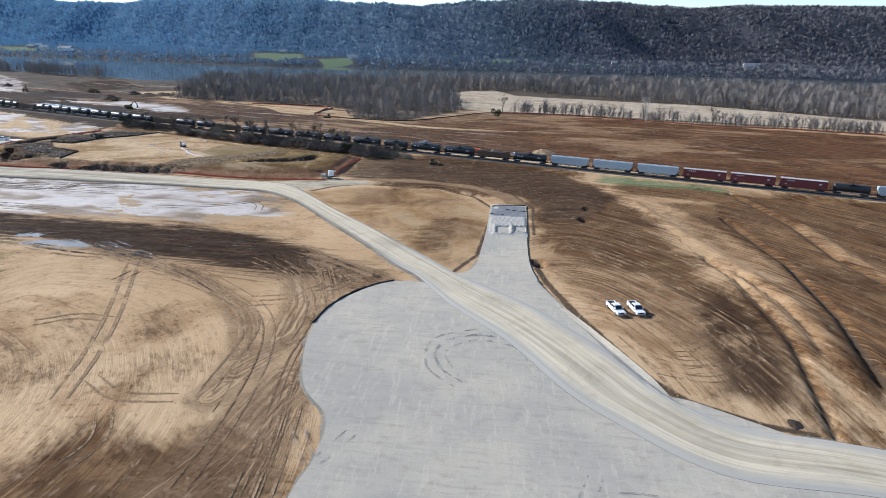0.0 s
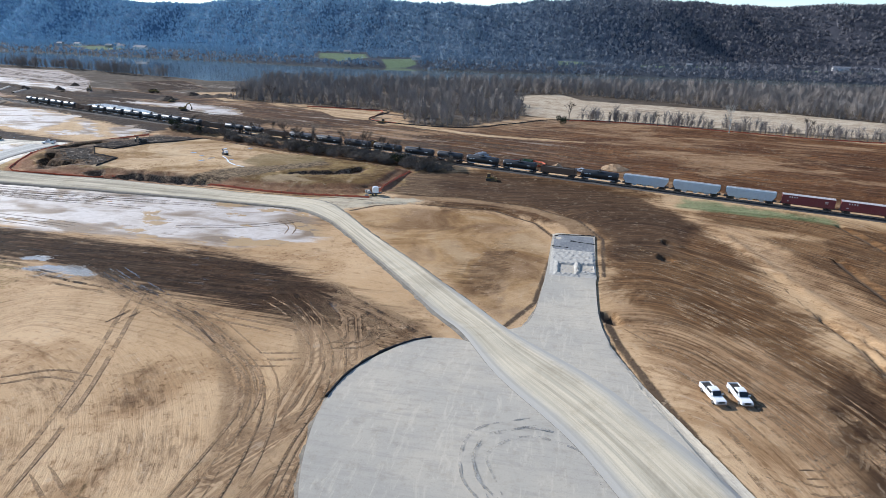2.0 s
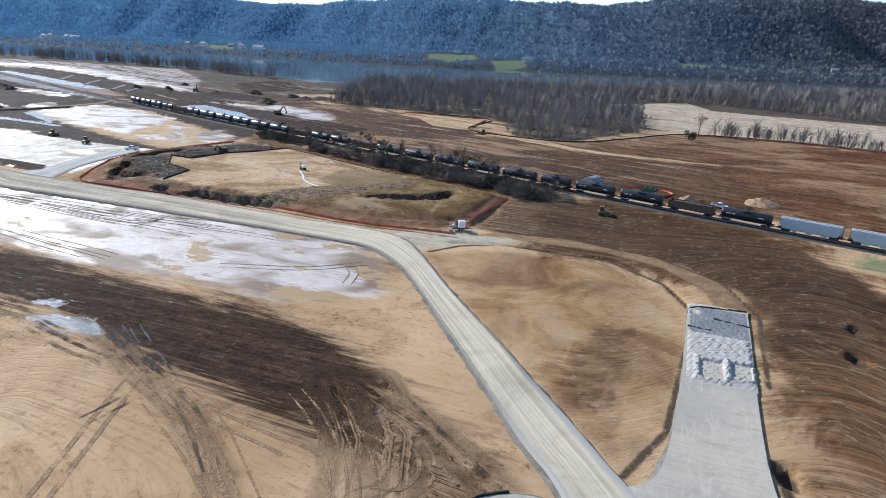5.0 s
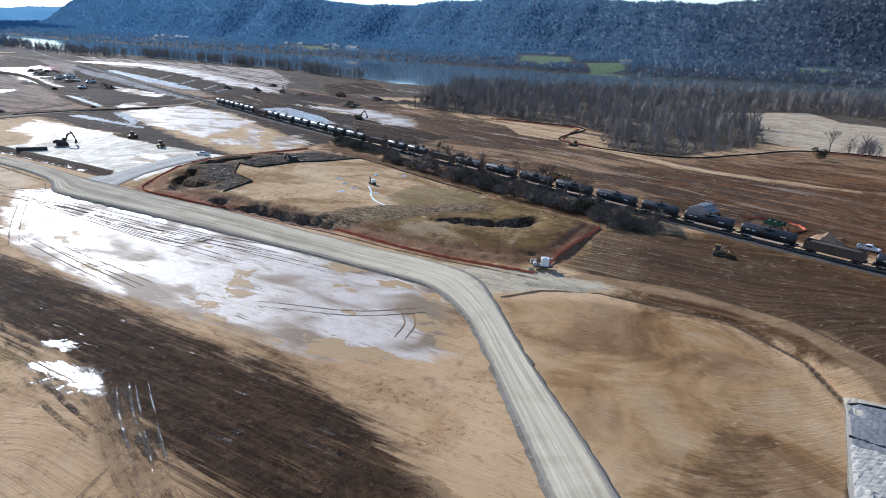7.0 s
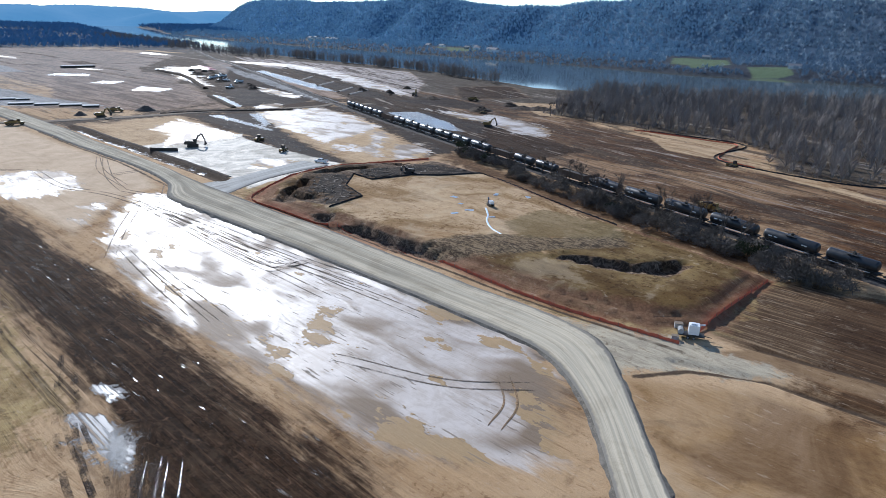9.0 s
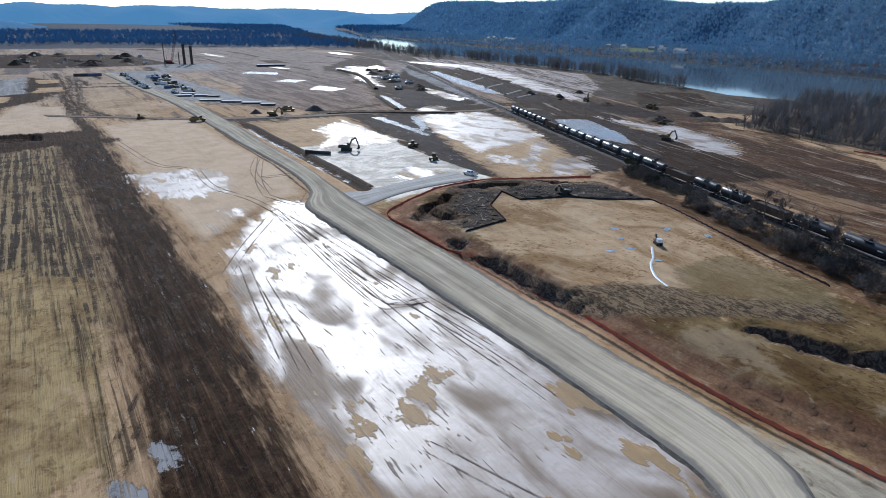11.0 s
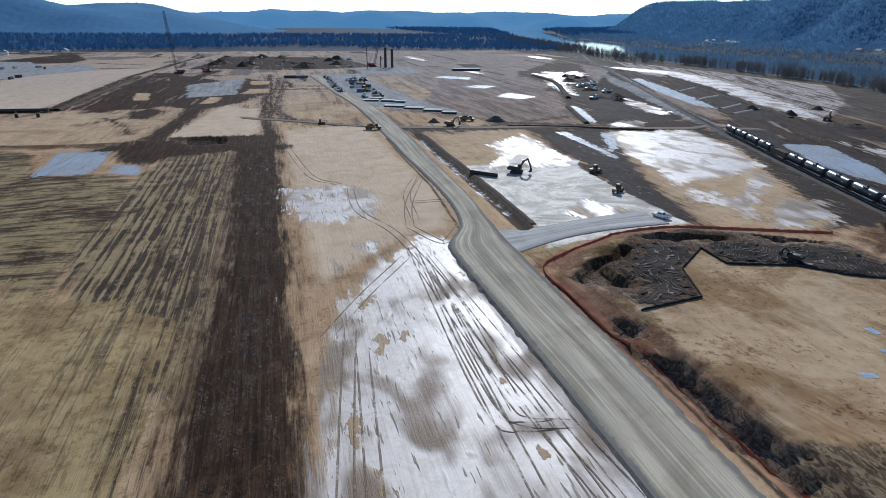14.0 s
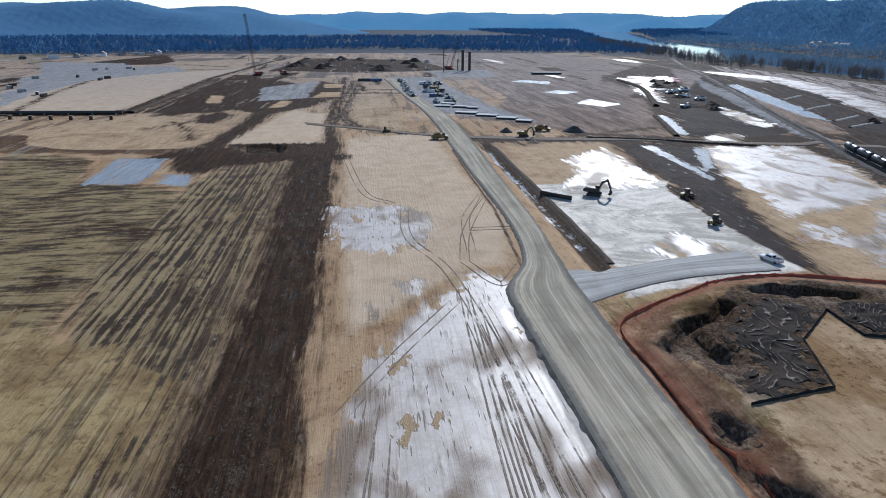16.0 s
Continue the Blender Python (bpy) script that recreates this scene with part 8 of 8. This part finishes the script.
dump_truck("dump truck on wet silt beyond the railway", stand(-352, 520, 10))


def site_skid(m):
    """A small towed unit with a white housing, tank and lifting frame."""
    ob = thing("trailer_unit", "white housed pump unit on a low trailer beside a fence", "trailer", m=m)
    part("housing", box(bmesh.new(), (2.0, 1.7, 2.0), (0.4, 0, 2.0), bevel=0.06), WHITE, ob)
    part("roof_hatch", box(bmesh.new(), (1.0, 0.9, 0.25), (0.2, 0, 3.1), bevel=0.05), WHITE, ob)
    part("chassis", box(bmesh.new(), (5.0, 1.9, 0.25), (0, 0, 0.75), bevel=0.03), DARK_STEEL, ob)
    part("tank", rod(bmesh.new(), (-2.0, -0.8, 1.35), (-2.0, 0.8, 1.35), 0.55, None, 16), CONCRETE, ob)
    part("drawbar", rod(bmesh.new(), (2.5, 0, 0.7), (3.9, 0, 0.5), 0.08, None, 6), DARK_STEEL, ob)
    part("hose", rod(bmesh.new(), (0.9, 0.9, 2.4), (2.6, 1.2, 2.6), 0.16, None, 8), WHITE, ob)
    for sy in (-1, 1):
        for x in (-0.6, 0.5):
            wheel(ob, x, sy * 0.95, 0.36, 0.25)
    return ob


site_skid(stand(-67.5, 240.5, 25))
for x, y, s in ((-71, 243, 1.0), (-69.5, 237.6, 0.8)):
    ob = thing("crate", "weathered pale crate on trodden earth", "crate", m=stand(x, y, 30 * s))
    part("crate_body", box(bmesh.new(), (1.6 * s, 1.2 * s, 1.0 * s), (0, 0, 0.5 * s), bevel=0.05), CONCRETE, ob)
    part("crate_lid", box(bmesh.new(), (1.7 * s, 1.3 * s, 0.08), (0, 0, 1.03 * s), bevel=0.02), POST, ob)


def drill_rig(m):
    ob = thing("drill_rig", "blue and white tracked drill rig on a tan terrace", "drill rig", m=m)
    for y in (-0.9, 0.9):
        crawler(ob, y, 3.6, 0.42, 0.5)
    part("deck", box(bmesh.new(), (4.4, 2.0, 0.3), (0, 0, 1.05), bevel=0.04), DARK_STEEL, ob)
    part("engine_box", box(bmesh.new(), (1.8, 1.7, 1.3), (-1.1, 0, 1.85), bevel=0.08), WHITE, ob)
    part("tank", box(bmesh.new(), (1.2, 1.5, 1.0), (0.6, 0, 1.7), bevel=0.08), BLUE, ob)
    part("mast", box(bmesh.new(), (0.35, 0.5, 2.6), (2.0, 0, 1.9), (0, 30, 0)), DARK_STEEL, ob)
    part("drill_head", box(bmesh.new(), (0.5, 0.6, 0.8), (2.5, 0, 2.7), (0, 30, 0), bevel=0.05), BLUE, ob)
    return ob


drill_rig(stand(-149.5, 281, 150) @ Matrix.Scale(0.75, 4))
SHEET = worn("pale_plastic_sheet", (0.62, 0.72, 0.82), 0.35, amount=0.3)


def draped(name, x, y, a, b, yaw, material, label, cat, seed=0, lift=0.12):
    """A crumpled sheet lying on the ground, with folds and thickness."""
    bm = bmesh.new()
    n = 7
    g = []
    for j in range(n):
        for i in range(n):
            u, v = (i / (n - 1) - 0.5) * a, (j / (n - 1) - 0.5) * b
            c, s = math.cos(radians(yaw)), math.sin(radians(yaw))
            px, py = x + u * c - v * s + 0.12 * noise.noise((i, j, seed)) * a / 3, y + u * s + v * c + 0.12 * noise.noise((i, j, seed + 9)) * b / 3
            g.append(bm.verts.new((px, py, on(px, py) + lift * 0.4 + lift * abs(noise.noise((i * 0.8, j * 0.8, seed + 3))))))
    for j in range(n - 1):
        for i in range(n - 1):
            bm.faces.new((g[j * n + i], g[j * n + i + 1], g[(j + 1) * n + i + 1], g[(j + 1) * n + i]))
    bmesh.ops.solidify(bm, geom=bm.faces[:], thickness=0.03)
    return tagged(part(name, bm, material), label, cat)


for i, (x, y, a, b) in enumerate(((-165, 281, 2.6, 1.6), (-151, 272, 2.8, 1.4), (-152, 266, 2.6, 1.6), (-157, 294, 3.0, 1.4), (-147, 299, 2.4, 1.5), (-158, 276, 1.8, 1.2), (-141, 271, 1.8, 1.2))):
    draped("plastic_sheet", x, y, a, b, 37 * i, SHEET, "crumpled pale blue plastic sheet on tan earth", "plastic sheet", i)
o = ridge("white_liner", [(-149, 278), (-143.5, 272), (-140, 267), (-134.5, 262), (-129, 259.5)], 0.8, 0.06, SHEET, "narrow white plastic liner laid down a shallow swale")
o["category"] = "liner"
rd = random.Random(12)


def big_sheet(poly, label, seed):
    """Geotextile thrown over dug earth: it follows the ground in many sharp folds."""
    poly = np.array(poly, float)
    lo, hi = poly.min(0), poly.max(0)
    xs, ys = np.arange(lo[0], hi[0], 0.2), np.arange(lo[1], hi[1], 0.2)
    gx, gy = np.meshgrid(xs, ys)
    d = inside(gx, gy, poly, 4) + 0.8 * fuzz(gx, gy, 6, seed)
    run = 3.2 * fuzz(gx, gy, 24, seed + 1, 2) + 0.45 * fuzz(gx, gy, 5, seed + 3, 2) + (gx * 0.55 + gy * 0.8) * 0.9
    crease = np.maximum(0, np.sin(5.2 * run)) ** 2 * np.clip(0.85 + 0.8 * fuzz(gx, gy, 6, seed + 5), 0, 1)
    z = surf(gx, gy) + 0.06 + 0.22 * crease * np.clip(d, 0, 1) + 0.22 * fuzz(gx, gy, 8, seed + 2) ** 2
    index, verts, faces, tone = {}, [], [], []
    for j, i in zip(*np.nonzero(d > 0)):
        index[i, j] = len(verts)
        tone.append(crease[j, i])
        verts.append((gx[j, i], gy[j, i], z[j, i]))
    for (i, j), q in index.items():
        c = [index.get(k) for k in ((i + 1, j), (i + 1, j + 1), (i, j + 1))]
        if None not in c:
            faces.append((q, *c))
    me = raw_mesh("geotextile_sheet", verts, faces, CLOTH)
    me.attributes.new("crease", "FLOAT", "POINT").data.foreach_set("value", tone)
    me.polygons.foreach_set("use_smooth", np.ones(len(me.polygons), bool))
    return tagged(new("geotextile_sheet", me), label, "ground sheeting")


big_sheet([(-184, 243), (-188, 257), (-202, 263), (-214, 276), (-220, 266), (-210, 256), (-204, 250), (-194, 252), (-190, 244)], "wrinkled dark geotextile sheeting over dug earth", 1)
big_sheet([(-214, 279), (-203, 278), (-198, 292), (-190, 299), (-181, 315), (-206, 312), (-211, 298), (-216, 290)], "wide wrinkled dark geotextile sheeting on a terrace", 2)


def heap(name, x, y, r, h, material, label, seed=0):
    """A loose pile with slumped, uneven sides."""
    bm = bmesh.new()
    rings, n = 7, 22
    top = bm.verts.new((x, y, on(x, y) + h))
    rows = []
    for j in range(1, rings + 1):
        s = j / rings
        row = []
        for i in range(n):
            a = 6.2832 * i / n
            k = 1 + 0.28 * noise.noise((math.cos(a) * 1.5, math.sin(a) * 1.5, seed))
            px, py = x + math.cos(a) * r * s * k, y + math.sin(a) * r * s * k
            row.append(bm.verts.new((px, py, on(px, py) - 0.15 * (j == rings) + h * (1 - s ** 1.2) * (1 + 0.4 * noise.noise((px * 0.7, py * 0.7, seed))))))
        rows.append(row)
    for i in range(n):
        bm.faces.new((top, rows[0][i], rows[0][(i + 1) % n]))
        for j in range(rings - 1):
            bm.faces.new((rows[j][i], rows[j + 1][i], rows[j + 1][(i + 1) % n], rows[j][(i + 1) % n]))
    return tagged(part(name, bm, material), label, "pile")


heap("sand_mound", -4, 311, 4.5, 2.6, TAN_EARTH, "tan sand pile beside the railway", 4)
heap("sand_mound", 22, 322, 7, 2.2, TAN_EARTH, "long tan sand bank beyond the railway", 5)
heap("earth_mound", -310, 477, 9, 3.0, DARK_EARTH, "dark spoil heap beyond the railway", 21)
heap("earth_mound", -298, 511, 10, 2.2, DARK_EARTH, "long dark spoil heap beyond the railway", 22)
heap("earth_mound", -288, 518, 10, 2.4, DARK_EARTH, "long dark spoil heap beyond the railway", 23)
heap("earth_mound", -381, 504, 7, 2.0, DARK_EARTH, "dark spoil heap on pale silt", 24)
heap("gravel_mound", -444, 300, 6, 3.2, BALLAST, "dark gravel pile beside a site road", 6)
heap("gravel_mound", -446, 262, 4, 2.2, BALLAST, "dark gravel pile beside a site road", 7)
heap("rubble_mound", 50, 91, 1.4, 0.35, DARK_EARTH, "dark clods at the mouth of a ditch", 8)
heap("rubble_mound", 58, 84.5, 1.4, 0.35, DARK_EARTH, "dark clods at the edge of the road", 9)
for i in range(6):
    heap("earth_mound", rd.uniform(-460, -250), rd.uniform(455, 560), rd.uniform(4, 9), rd.uniform(1.5, 3.4), DARK_EARTH, "dark spoil heap beyond the railway", 30 + i)

def trench_frame(m):
    ob = thing("trench_box", "green steel trench frame inside orange fencing", "trench box", m=m)
    g = worn("green_steel_paint", (0.03, 0.12, 0.06), 0.6)
    for y in (-1.8, 1.8):
        part("side_wall", box(bmesh.new(), (7, 0.2, 1.8), (0, y, 0.9), bevel=0.03), g, ob)
    for x in (-2.6, 0, 2.6):
        part("spreader", rod(bmesh.new(), (x, -1.8, 1.4), (x, 1.8, 1.4), 0.14, None, 8), CONCRETE, ob)
    return ob


trench_frame(stand(-18, 318, -20) @ Matrix.Scale(0.8, 4))


def pipe_stack(name, m, n, long, r, material, label):
    ob = thing(name, label, "pipe stack", m=m)
    k, row, cnt = 0, 0, n
    while cnt > 0:
        for i in range(cnt):
            part("pipe", rod(bmesh.new(), (-long / 2, (i - (cnt - 1) / 2) * 2 * r, r + row * 1.75 * r), (long / 2, (i - (cnt - 1) / 2) * 2 * r, r + row * 1.75 * r), r * 0.98, None, 12), material, ob)
        cnt -= 3
        row += 1
    return ob


pipe_stack("pipe_stack", stand(-40, 322, 65), 9, 6, 0.45, worn("pale_grey_pipe", (0.36, 0.36, 0.37), 0.7), "stack of pale grey pipes beside the railway")
pickup("small white truck beyond the railway", stand(7, 308, -15))


# ---- the far site ----
PALE_SLAB = soil("pale_concrete", (0.62, 0.61, 0.58), (0.55, 0.54, 0.51), (0.68, 0.67, 0.64), 3)


def slab_stack(x, y, yaw, a, b, h):
    ob = thing("slab_stack", "flat stack of pale concrete slabs on a gravel yard", "concrete slabs", "slab stacks", m=stand(x, y, yaw))
    n = max(2, int(h / 0.3))
    for i in range(n):
        part("slab", box(bmesh.new(), (a * rd.uniform(0.96, 1), b * rd.uniform(0.96, 1), 0.22), (0, 0, 0.15 + i * 0.3), (0, 0, rd.uniform(-1, 1)), bevel=0.02), PALE_SLAB if i == n - 1 else DARK_STEEL, ob)
    return ob


for x, y, yaw, a, b in ((-522, 252, 70, 15, 7), (-508, 263, 66, 14, 7), (-494, 273, 66, 13, 7), (-482, 281, 66, 10, 6), (-556, 240, 80, 12, 6), (-568, 246, 70, 10, 6), (-552, 252, 70, 10, 6), (-546, 260, 70, 8, 5)):
    slab_stack(x, y, yaw, a, b, 1.2)
slab_stack(-826, 394, 85, 34, 10, 2.4)
truck = dump_truck("parked pale dump truck in an equipment yard", stand(-745, 222, 10), WHITE)
box_paints = [WHITE, YELLOW, BLUE, DARK_STEEL, CONCRETE]


def container(x, y, yaw, paint, long=6.1, label="steel site container in an equipment yard"):
    ob = thing("container", label, "container", "yard containers", m=stand(x, y, yaw))
    part("container_body", box(bmesh.new(), (long, 2.44, 2.5), (0, 0, 1.35), bevel=0.04), paint, ob)
    for sy in (-1, 1):
        wave = [(-long / 2 + 0.2 + i * 0.15, sy * (1.225 + 0.05 * (i // 2 % 2))) for i in range(int((long - 0.4) / 0.15))]
        side = [tuple((x, y, z) for x, y in wave) for z in (0.25, 2.45)]
        n = len(wave)
        me = raw_mesh("corrugated_side", side[0] + side[1], [(i, i + 1, n + i + 1, n + i) if sy < 0 else (i + 1, i, n + i, n + i + 1) for i in range(n - 1)], paint)
        new("corrugated_side", me).parent = ob
    part("container_door", box(bmesh.new(), (0.06, 2.2, 2.3), (long / 2 + 0.02, 0, 1.35)), DARK_STEEL, ob)
    return ob


for i in range(17):
    t = i / 16
    copy_thing(truck, stand(-610 - 130 * t + rd.uniform(-3, 3), 223 + rd.uniform(-2, 2), rd.uniform(0, 40))) if i % 2 else copy_thing(dz, stand(-615 - 130 * t, 222 + rd.uniform(-3, 3), rd.uniform(0, 360)))
for i in range(30):
    t = rd.random()
    x, y = -560 - 160 * t + rd.uniform(-8, 8), 243 + rd.uniform(-7, 10) + 4 * t
    c = rd.choice((0, 0, 1, 2, 3))
    if c == 0:
        container(x, y, rd.choice((0, 90, 75, 10)), rd.choice(box_paints))
    elif c == 1:
        copy_thing(truck, stand(x, y, rd.uniform(0, 360)))
    elif c == 2:
        copy_thing(dz, stand(x, y, rd.uniform(0, 360)))
    else:
        copy_thing(roller1, stand(x, y, rd.uniform(0, 360)))
container(-756, 198, 90, BLUE, 12, "long blue site container at the end of the haul road")
container(-756, 186, 90, DARK_STEEL, 12, "long dark site container at the end of the haul road")


def lattice(bm, a, b, w, n):
    """A square lattice boom between two points."""
    a, b = Vector(a), Vector(b)
    d = (b - a).normalized()
    u = d.cross(Vector((0, 1, 0.1))).normalized()
    v = d.cross(u)
    c = [[a + (b - a) * (i / n) + (u * sx + v * sy) * w / 2 for sx, sy in ((-1, -1), (1, -1), (1, 1), (-1, 1))] for i in range(n + 1)]
    for i in range(n):
        for j in range(4):
            rod(bm, c[i][j], c[i + 1][j], 0.13, None, 4)
            rod(bm, c[i][j], c[i + 1][(j + 1) % 4], 0.08, None, 4)


def crawler_crane(m, tall, lean, label):
    ob = thing("crawler_crane", label, "crane", m=m)
    for y in (-2.6, 2.6):
        crawler(ob, y, 8.5, 0.8, 1.1)
    part("house", box(bmesh.new(), (8, 3.4, 2.4), (-1.5, 0, 3.0), bevel=0.15), RED, ob)
    part("counterweight", box(bmesh.new(), (1.8, 4.6, 2.2), (-5.2, 0, 3.1), bevel=0.1), DARK_STEEL, ob)
    part("cab", box(bmesh.new(), (1.8, 1.4, 2.0), (2.6, 1.9, 3.0), bevel=0.1), WHITE, ob)
    tip = (2.5 + lean, 0, tall)
    bm = bmesh.new()
    lattice(bm, (2.5, 0, 3), tip, 1.9, int(tall / 2.6))
    part("boom", bm, DARK_STEEL, ob)
    bm = bmesh.new()
    rod(bm, (-4, 0, 4.2), (-2, 0, 11), 0.16, None, 4)
    rod(bm, (-2, 0, 11), tip, 0.08, None, 4)
    rod(bm, tip, (tip[0] + 0.4, 0, tall * 0.25), 0.07, None, 4)
    part("cables", bm, DARK_STEEL, ob)
    part("hook_block", box(bmesh.new(), (0.9, 0.5, 1.6), (tip[0] + 0.4, 0, tall * 0.25), bevel=0.1), YELLOW, ob)
    return ob


crawler_crane(stand(-837, 70, 250), 64, 6, "tall crawler crane with a raised lattice boom")
crawler_crane(stand(-900, 292, 100), 38, 9, "crawler crane with a leaning lattice boom")
crawler_crane(stand(-846, 98, 40), 14, 8, "small crawler crane with a low boom")
for x, y, h, r in ((-878, 305, 24, 1.6), (-876, 313, 22, 1.6), (-862, 280, 27, 0.5), (-884, 300, 14, 0.6)):
    ob = thing("piling_column", "tall dark steel column standing on the far site", "steel column", "columns", m=stand(x, y, 0))
    part("shaft", rod(bmesh.new(), (0, 0, 0), (0, 0, h), r, r, 14), DARK_STEEL, ob)
    part("collar", rod(bmesh.new(), (0, 0, h - 1), (0, 0, h), r * 1.25, r * 1.25, 14), DARK_STEEL, ob)
    part("base_plate", box(bmesh.new(), (r * 4, r * 4, 0.5), (0, 0, 0.25), bevel=0.05), CONCRETE, ob)
for i in range(26):
    x, y = rd.uniform(-1120, -880), rd.uniform(90, 280)
    if i % 3:
        heap("earth_mound", x, y, rd.uniform(8, 20), rd.uniform(3, 7), DARK_EARTH, "large dark spoil heap on the far site", 60 + i)
    else:
        copy_thing(truck, stand(x, y, rd.uniform(0, 360)))
for i in range(14):
    x, y = rd.uniform(-960, -600), rd.uniform(-150, -60) + 0.1
    container(x, y - 0.12 * (x + 600) * 0, rd.uniform(0, 180), rd.choice([WHITE, CONCRETE, DARK_STEEL]), 6.1)
heap("steel_mound", -760, 505, 14, 2.5, RED, "heap of red-painted steel on muddy ground", 90)
heap("steel_mound", -735, 500, 10, 2.0, RED, "heap of red-painted steel on muddy ground", 91)
for i in range(22):
    x = rd.uniform(-740, -520)
    y = 440 - 0.36 * (x + 520) * 0.9 + rd.uniform(-34, -8)
    c = copy_thing(truck, stand(x, y, rd.uniform(0, 360))) if i % 3 == 0 else heap("earth_mound", x, y, rd.uniform(4, 9), rd.uniform(1.5, 3), DARK_EARTH, "dark spoil heap on wet ground", 100 + i)

# raised conveyor wall across the tan field
wall = thing("long_pipe", "long black raised pipeline on low supports", "pipeline", m=stand(-548, -14, 0))
part("pipe", rod(bmesh.new(), (-2, -60, 1.3), (6, 42, 1.3), 1.1, None, 12), DARK_STEEL, wall)
for i in range(7):
    part("support", box(bmesh.new(), (2.6, 1.0, 1.4), (-1.5 + i * 1.15, -52 + i * 15, 0.4), bevel=0.1), CONCRETE, wall)
for i in range(6):
    ob = thing("concrete_block", "squat brown block standing on a dirt track", "block", "blocks in a row", m=stand(-525 + i * 1.2, -32 + i * 12.2, 0))
    part("block_body", box(bmesh.new(), (1.8, 1.8, 2.4), (0, 0, 1.2), taper=(0.8, 0.8), bevel=0.1), DARK_EARTH, ob)
    part("cap", box(bmesh.new(), (1.9, 1.9, 0.3), (0, 0, 2.45), bevel=0.05), POST, ob)
beam = thing("trench_plate", "black steel plates leaning along a ditch", "steel plate", m=stand(-312, 249, 40))
for i in range(3):
    part("plate", box(bmesh.new(), (6.0, 0.25, 1.6), (-3 + i * 3.2, 0.3 * i, 0.8), (8, 0, 4 * i), bevel=0.03), DARK_STEEL, beam)


def house(x, y, yaw, a, b, h, paint, roof, label="small white house with a pitched roof far off"):
    ob = thing("house", label, "house", "far houses", m=pose(x, y, max(on(x, y), 0) + 0.0, 0, 0, yaw))
    part("wall", box(bmesh.new(), (a, b, h), (0, 0, h / 2 - 0.3)), paint, ob)
    part("roof", prism(bmesh.new(), [(-b / 2 - 0.5, h - 0.35), (0, h + b * 0.3), (b / 2 + 0.5, h - 0.35)], a + 1.0, (0, 0, 0), (0, 0, 90)), roof, ob)
    for i in range(3):
        w = part("window", box(bmesh.new(), (1.2, b + 0.12, 1.3), ((i - 1) * a * 0.3, 0, h * 0.5)), GLASS, ob, "dark window")
        part("sill", box(bmesh.new(), (1.5, b + 0.3, 0.15), ((i - 1) * a * 0.3, 0, h * 0.5 - 0.75)), paint, w)
    part("door", box(bmesh.new(), (1.1, b + 0.1, 2.1), (a * 0.15, 0, 0.8)), DARK_STEEL, ob)
    part("chimney", box(bmesh.new(), (0.8, 0.8, 2.0), (a * 0.3, 0, h + b * 0.25), bevel=0.03), CONCRETE, ob)
    return ob


SHINGLE = worn("grey_shingle_roof", (0.25, 0.25, 0.26), 0.8)
places = [(-1175, -285, 30, 22, 14, 7, WHITE), (-1200, -262, 20, 14, 9, 4, CONCRETE), (-1235, -235, 15, 18, 10, 5, WHITE), (-1262, -215, 40, 12, 9, 4, CONCRETE), (-1150, -318, 30, 12, 9, 4, BROWN_CAR), (-1290, -192, 20, 16, 10, 5, WHITE), (-1310, -170, 0, 12, 9, 4, WHITE), (-1225, -255, 60, 10, 8, 4, WHITE), (-300, 1262, 10, 18, 10, 5, WHITE), (60, 1560, 0, 14, 9, 5, WHITE), (560, 1545, 5, 34, 12, 6, WHITE)]
places += [(640, 1575, 0, 14, 9, 5, CONCRETE), (-500, 1428, 10, 16, 10, 5, CONCRETE), (-930, 1240, 10, 16, 10, 5, WHITE), (-970, 1255, 10, 14, 9, 5, CONCRETE), (-1000, 1320, 0, 14, 9, 5, WHITE), (-1490, 1290, 0, 16, 10, 5, WHITE), (-1530, 1305, 0, 14, 9, 5, WHITE), (-1580, 1280, 0, 14, 9, 5, WHITE), (-1620, 1330, 0, 14, 9, 5, WHITE), (240, 1470, 0, 12, 8, 4, CONCRETE), (-1060, 1270, 0, 14, 9, 5, WHITE), (-1090, 1255, 0, 12, 9, 5, CONCRETE), (-860, 1205, 0, 26, 12, 6, WHITE), (-1440, 1260, 0, 22, 12, 5, WHITE)]
for x, y, yaw, a, b, h, p in places:
    house(x, y, yaw, a, b, h, p, SHINGLE)
far_road = spline([(-1060, -350), (-1180, -300), (-1306, -244), (-1470, -150)])
nn = np.array([0.45, 0.89])
tagged(slab("far_road", far_road - nn * 5, far_road + nn * 5, 0.4, [CONCRETE, SHOULDER]), "pale paved road at the edge of the site", "road", kind="structure")
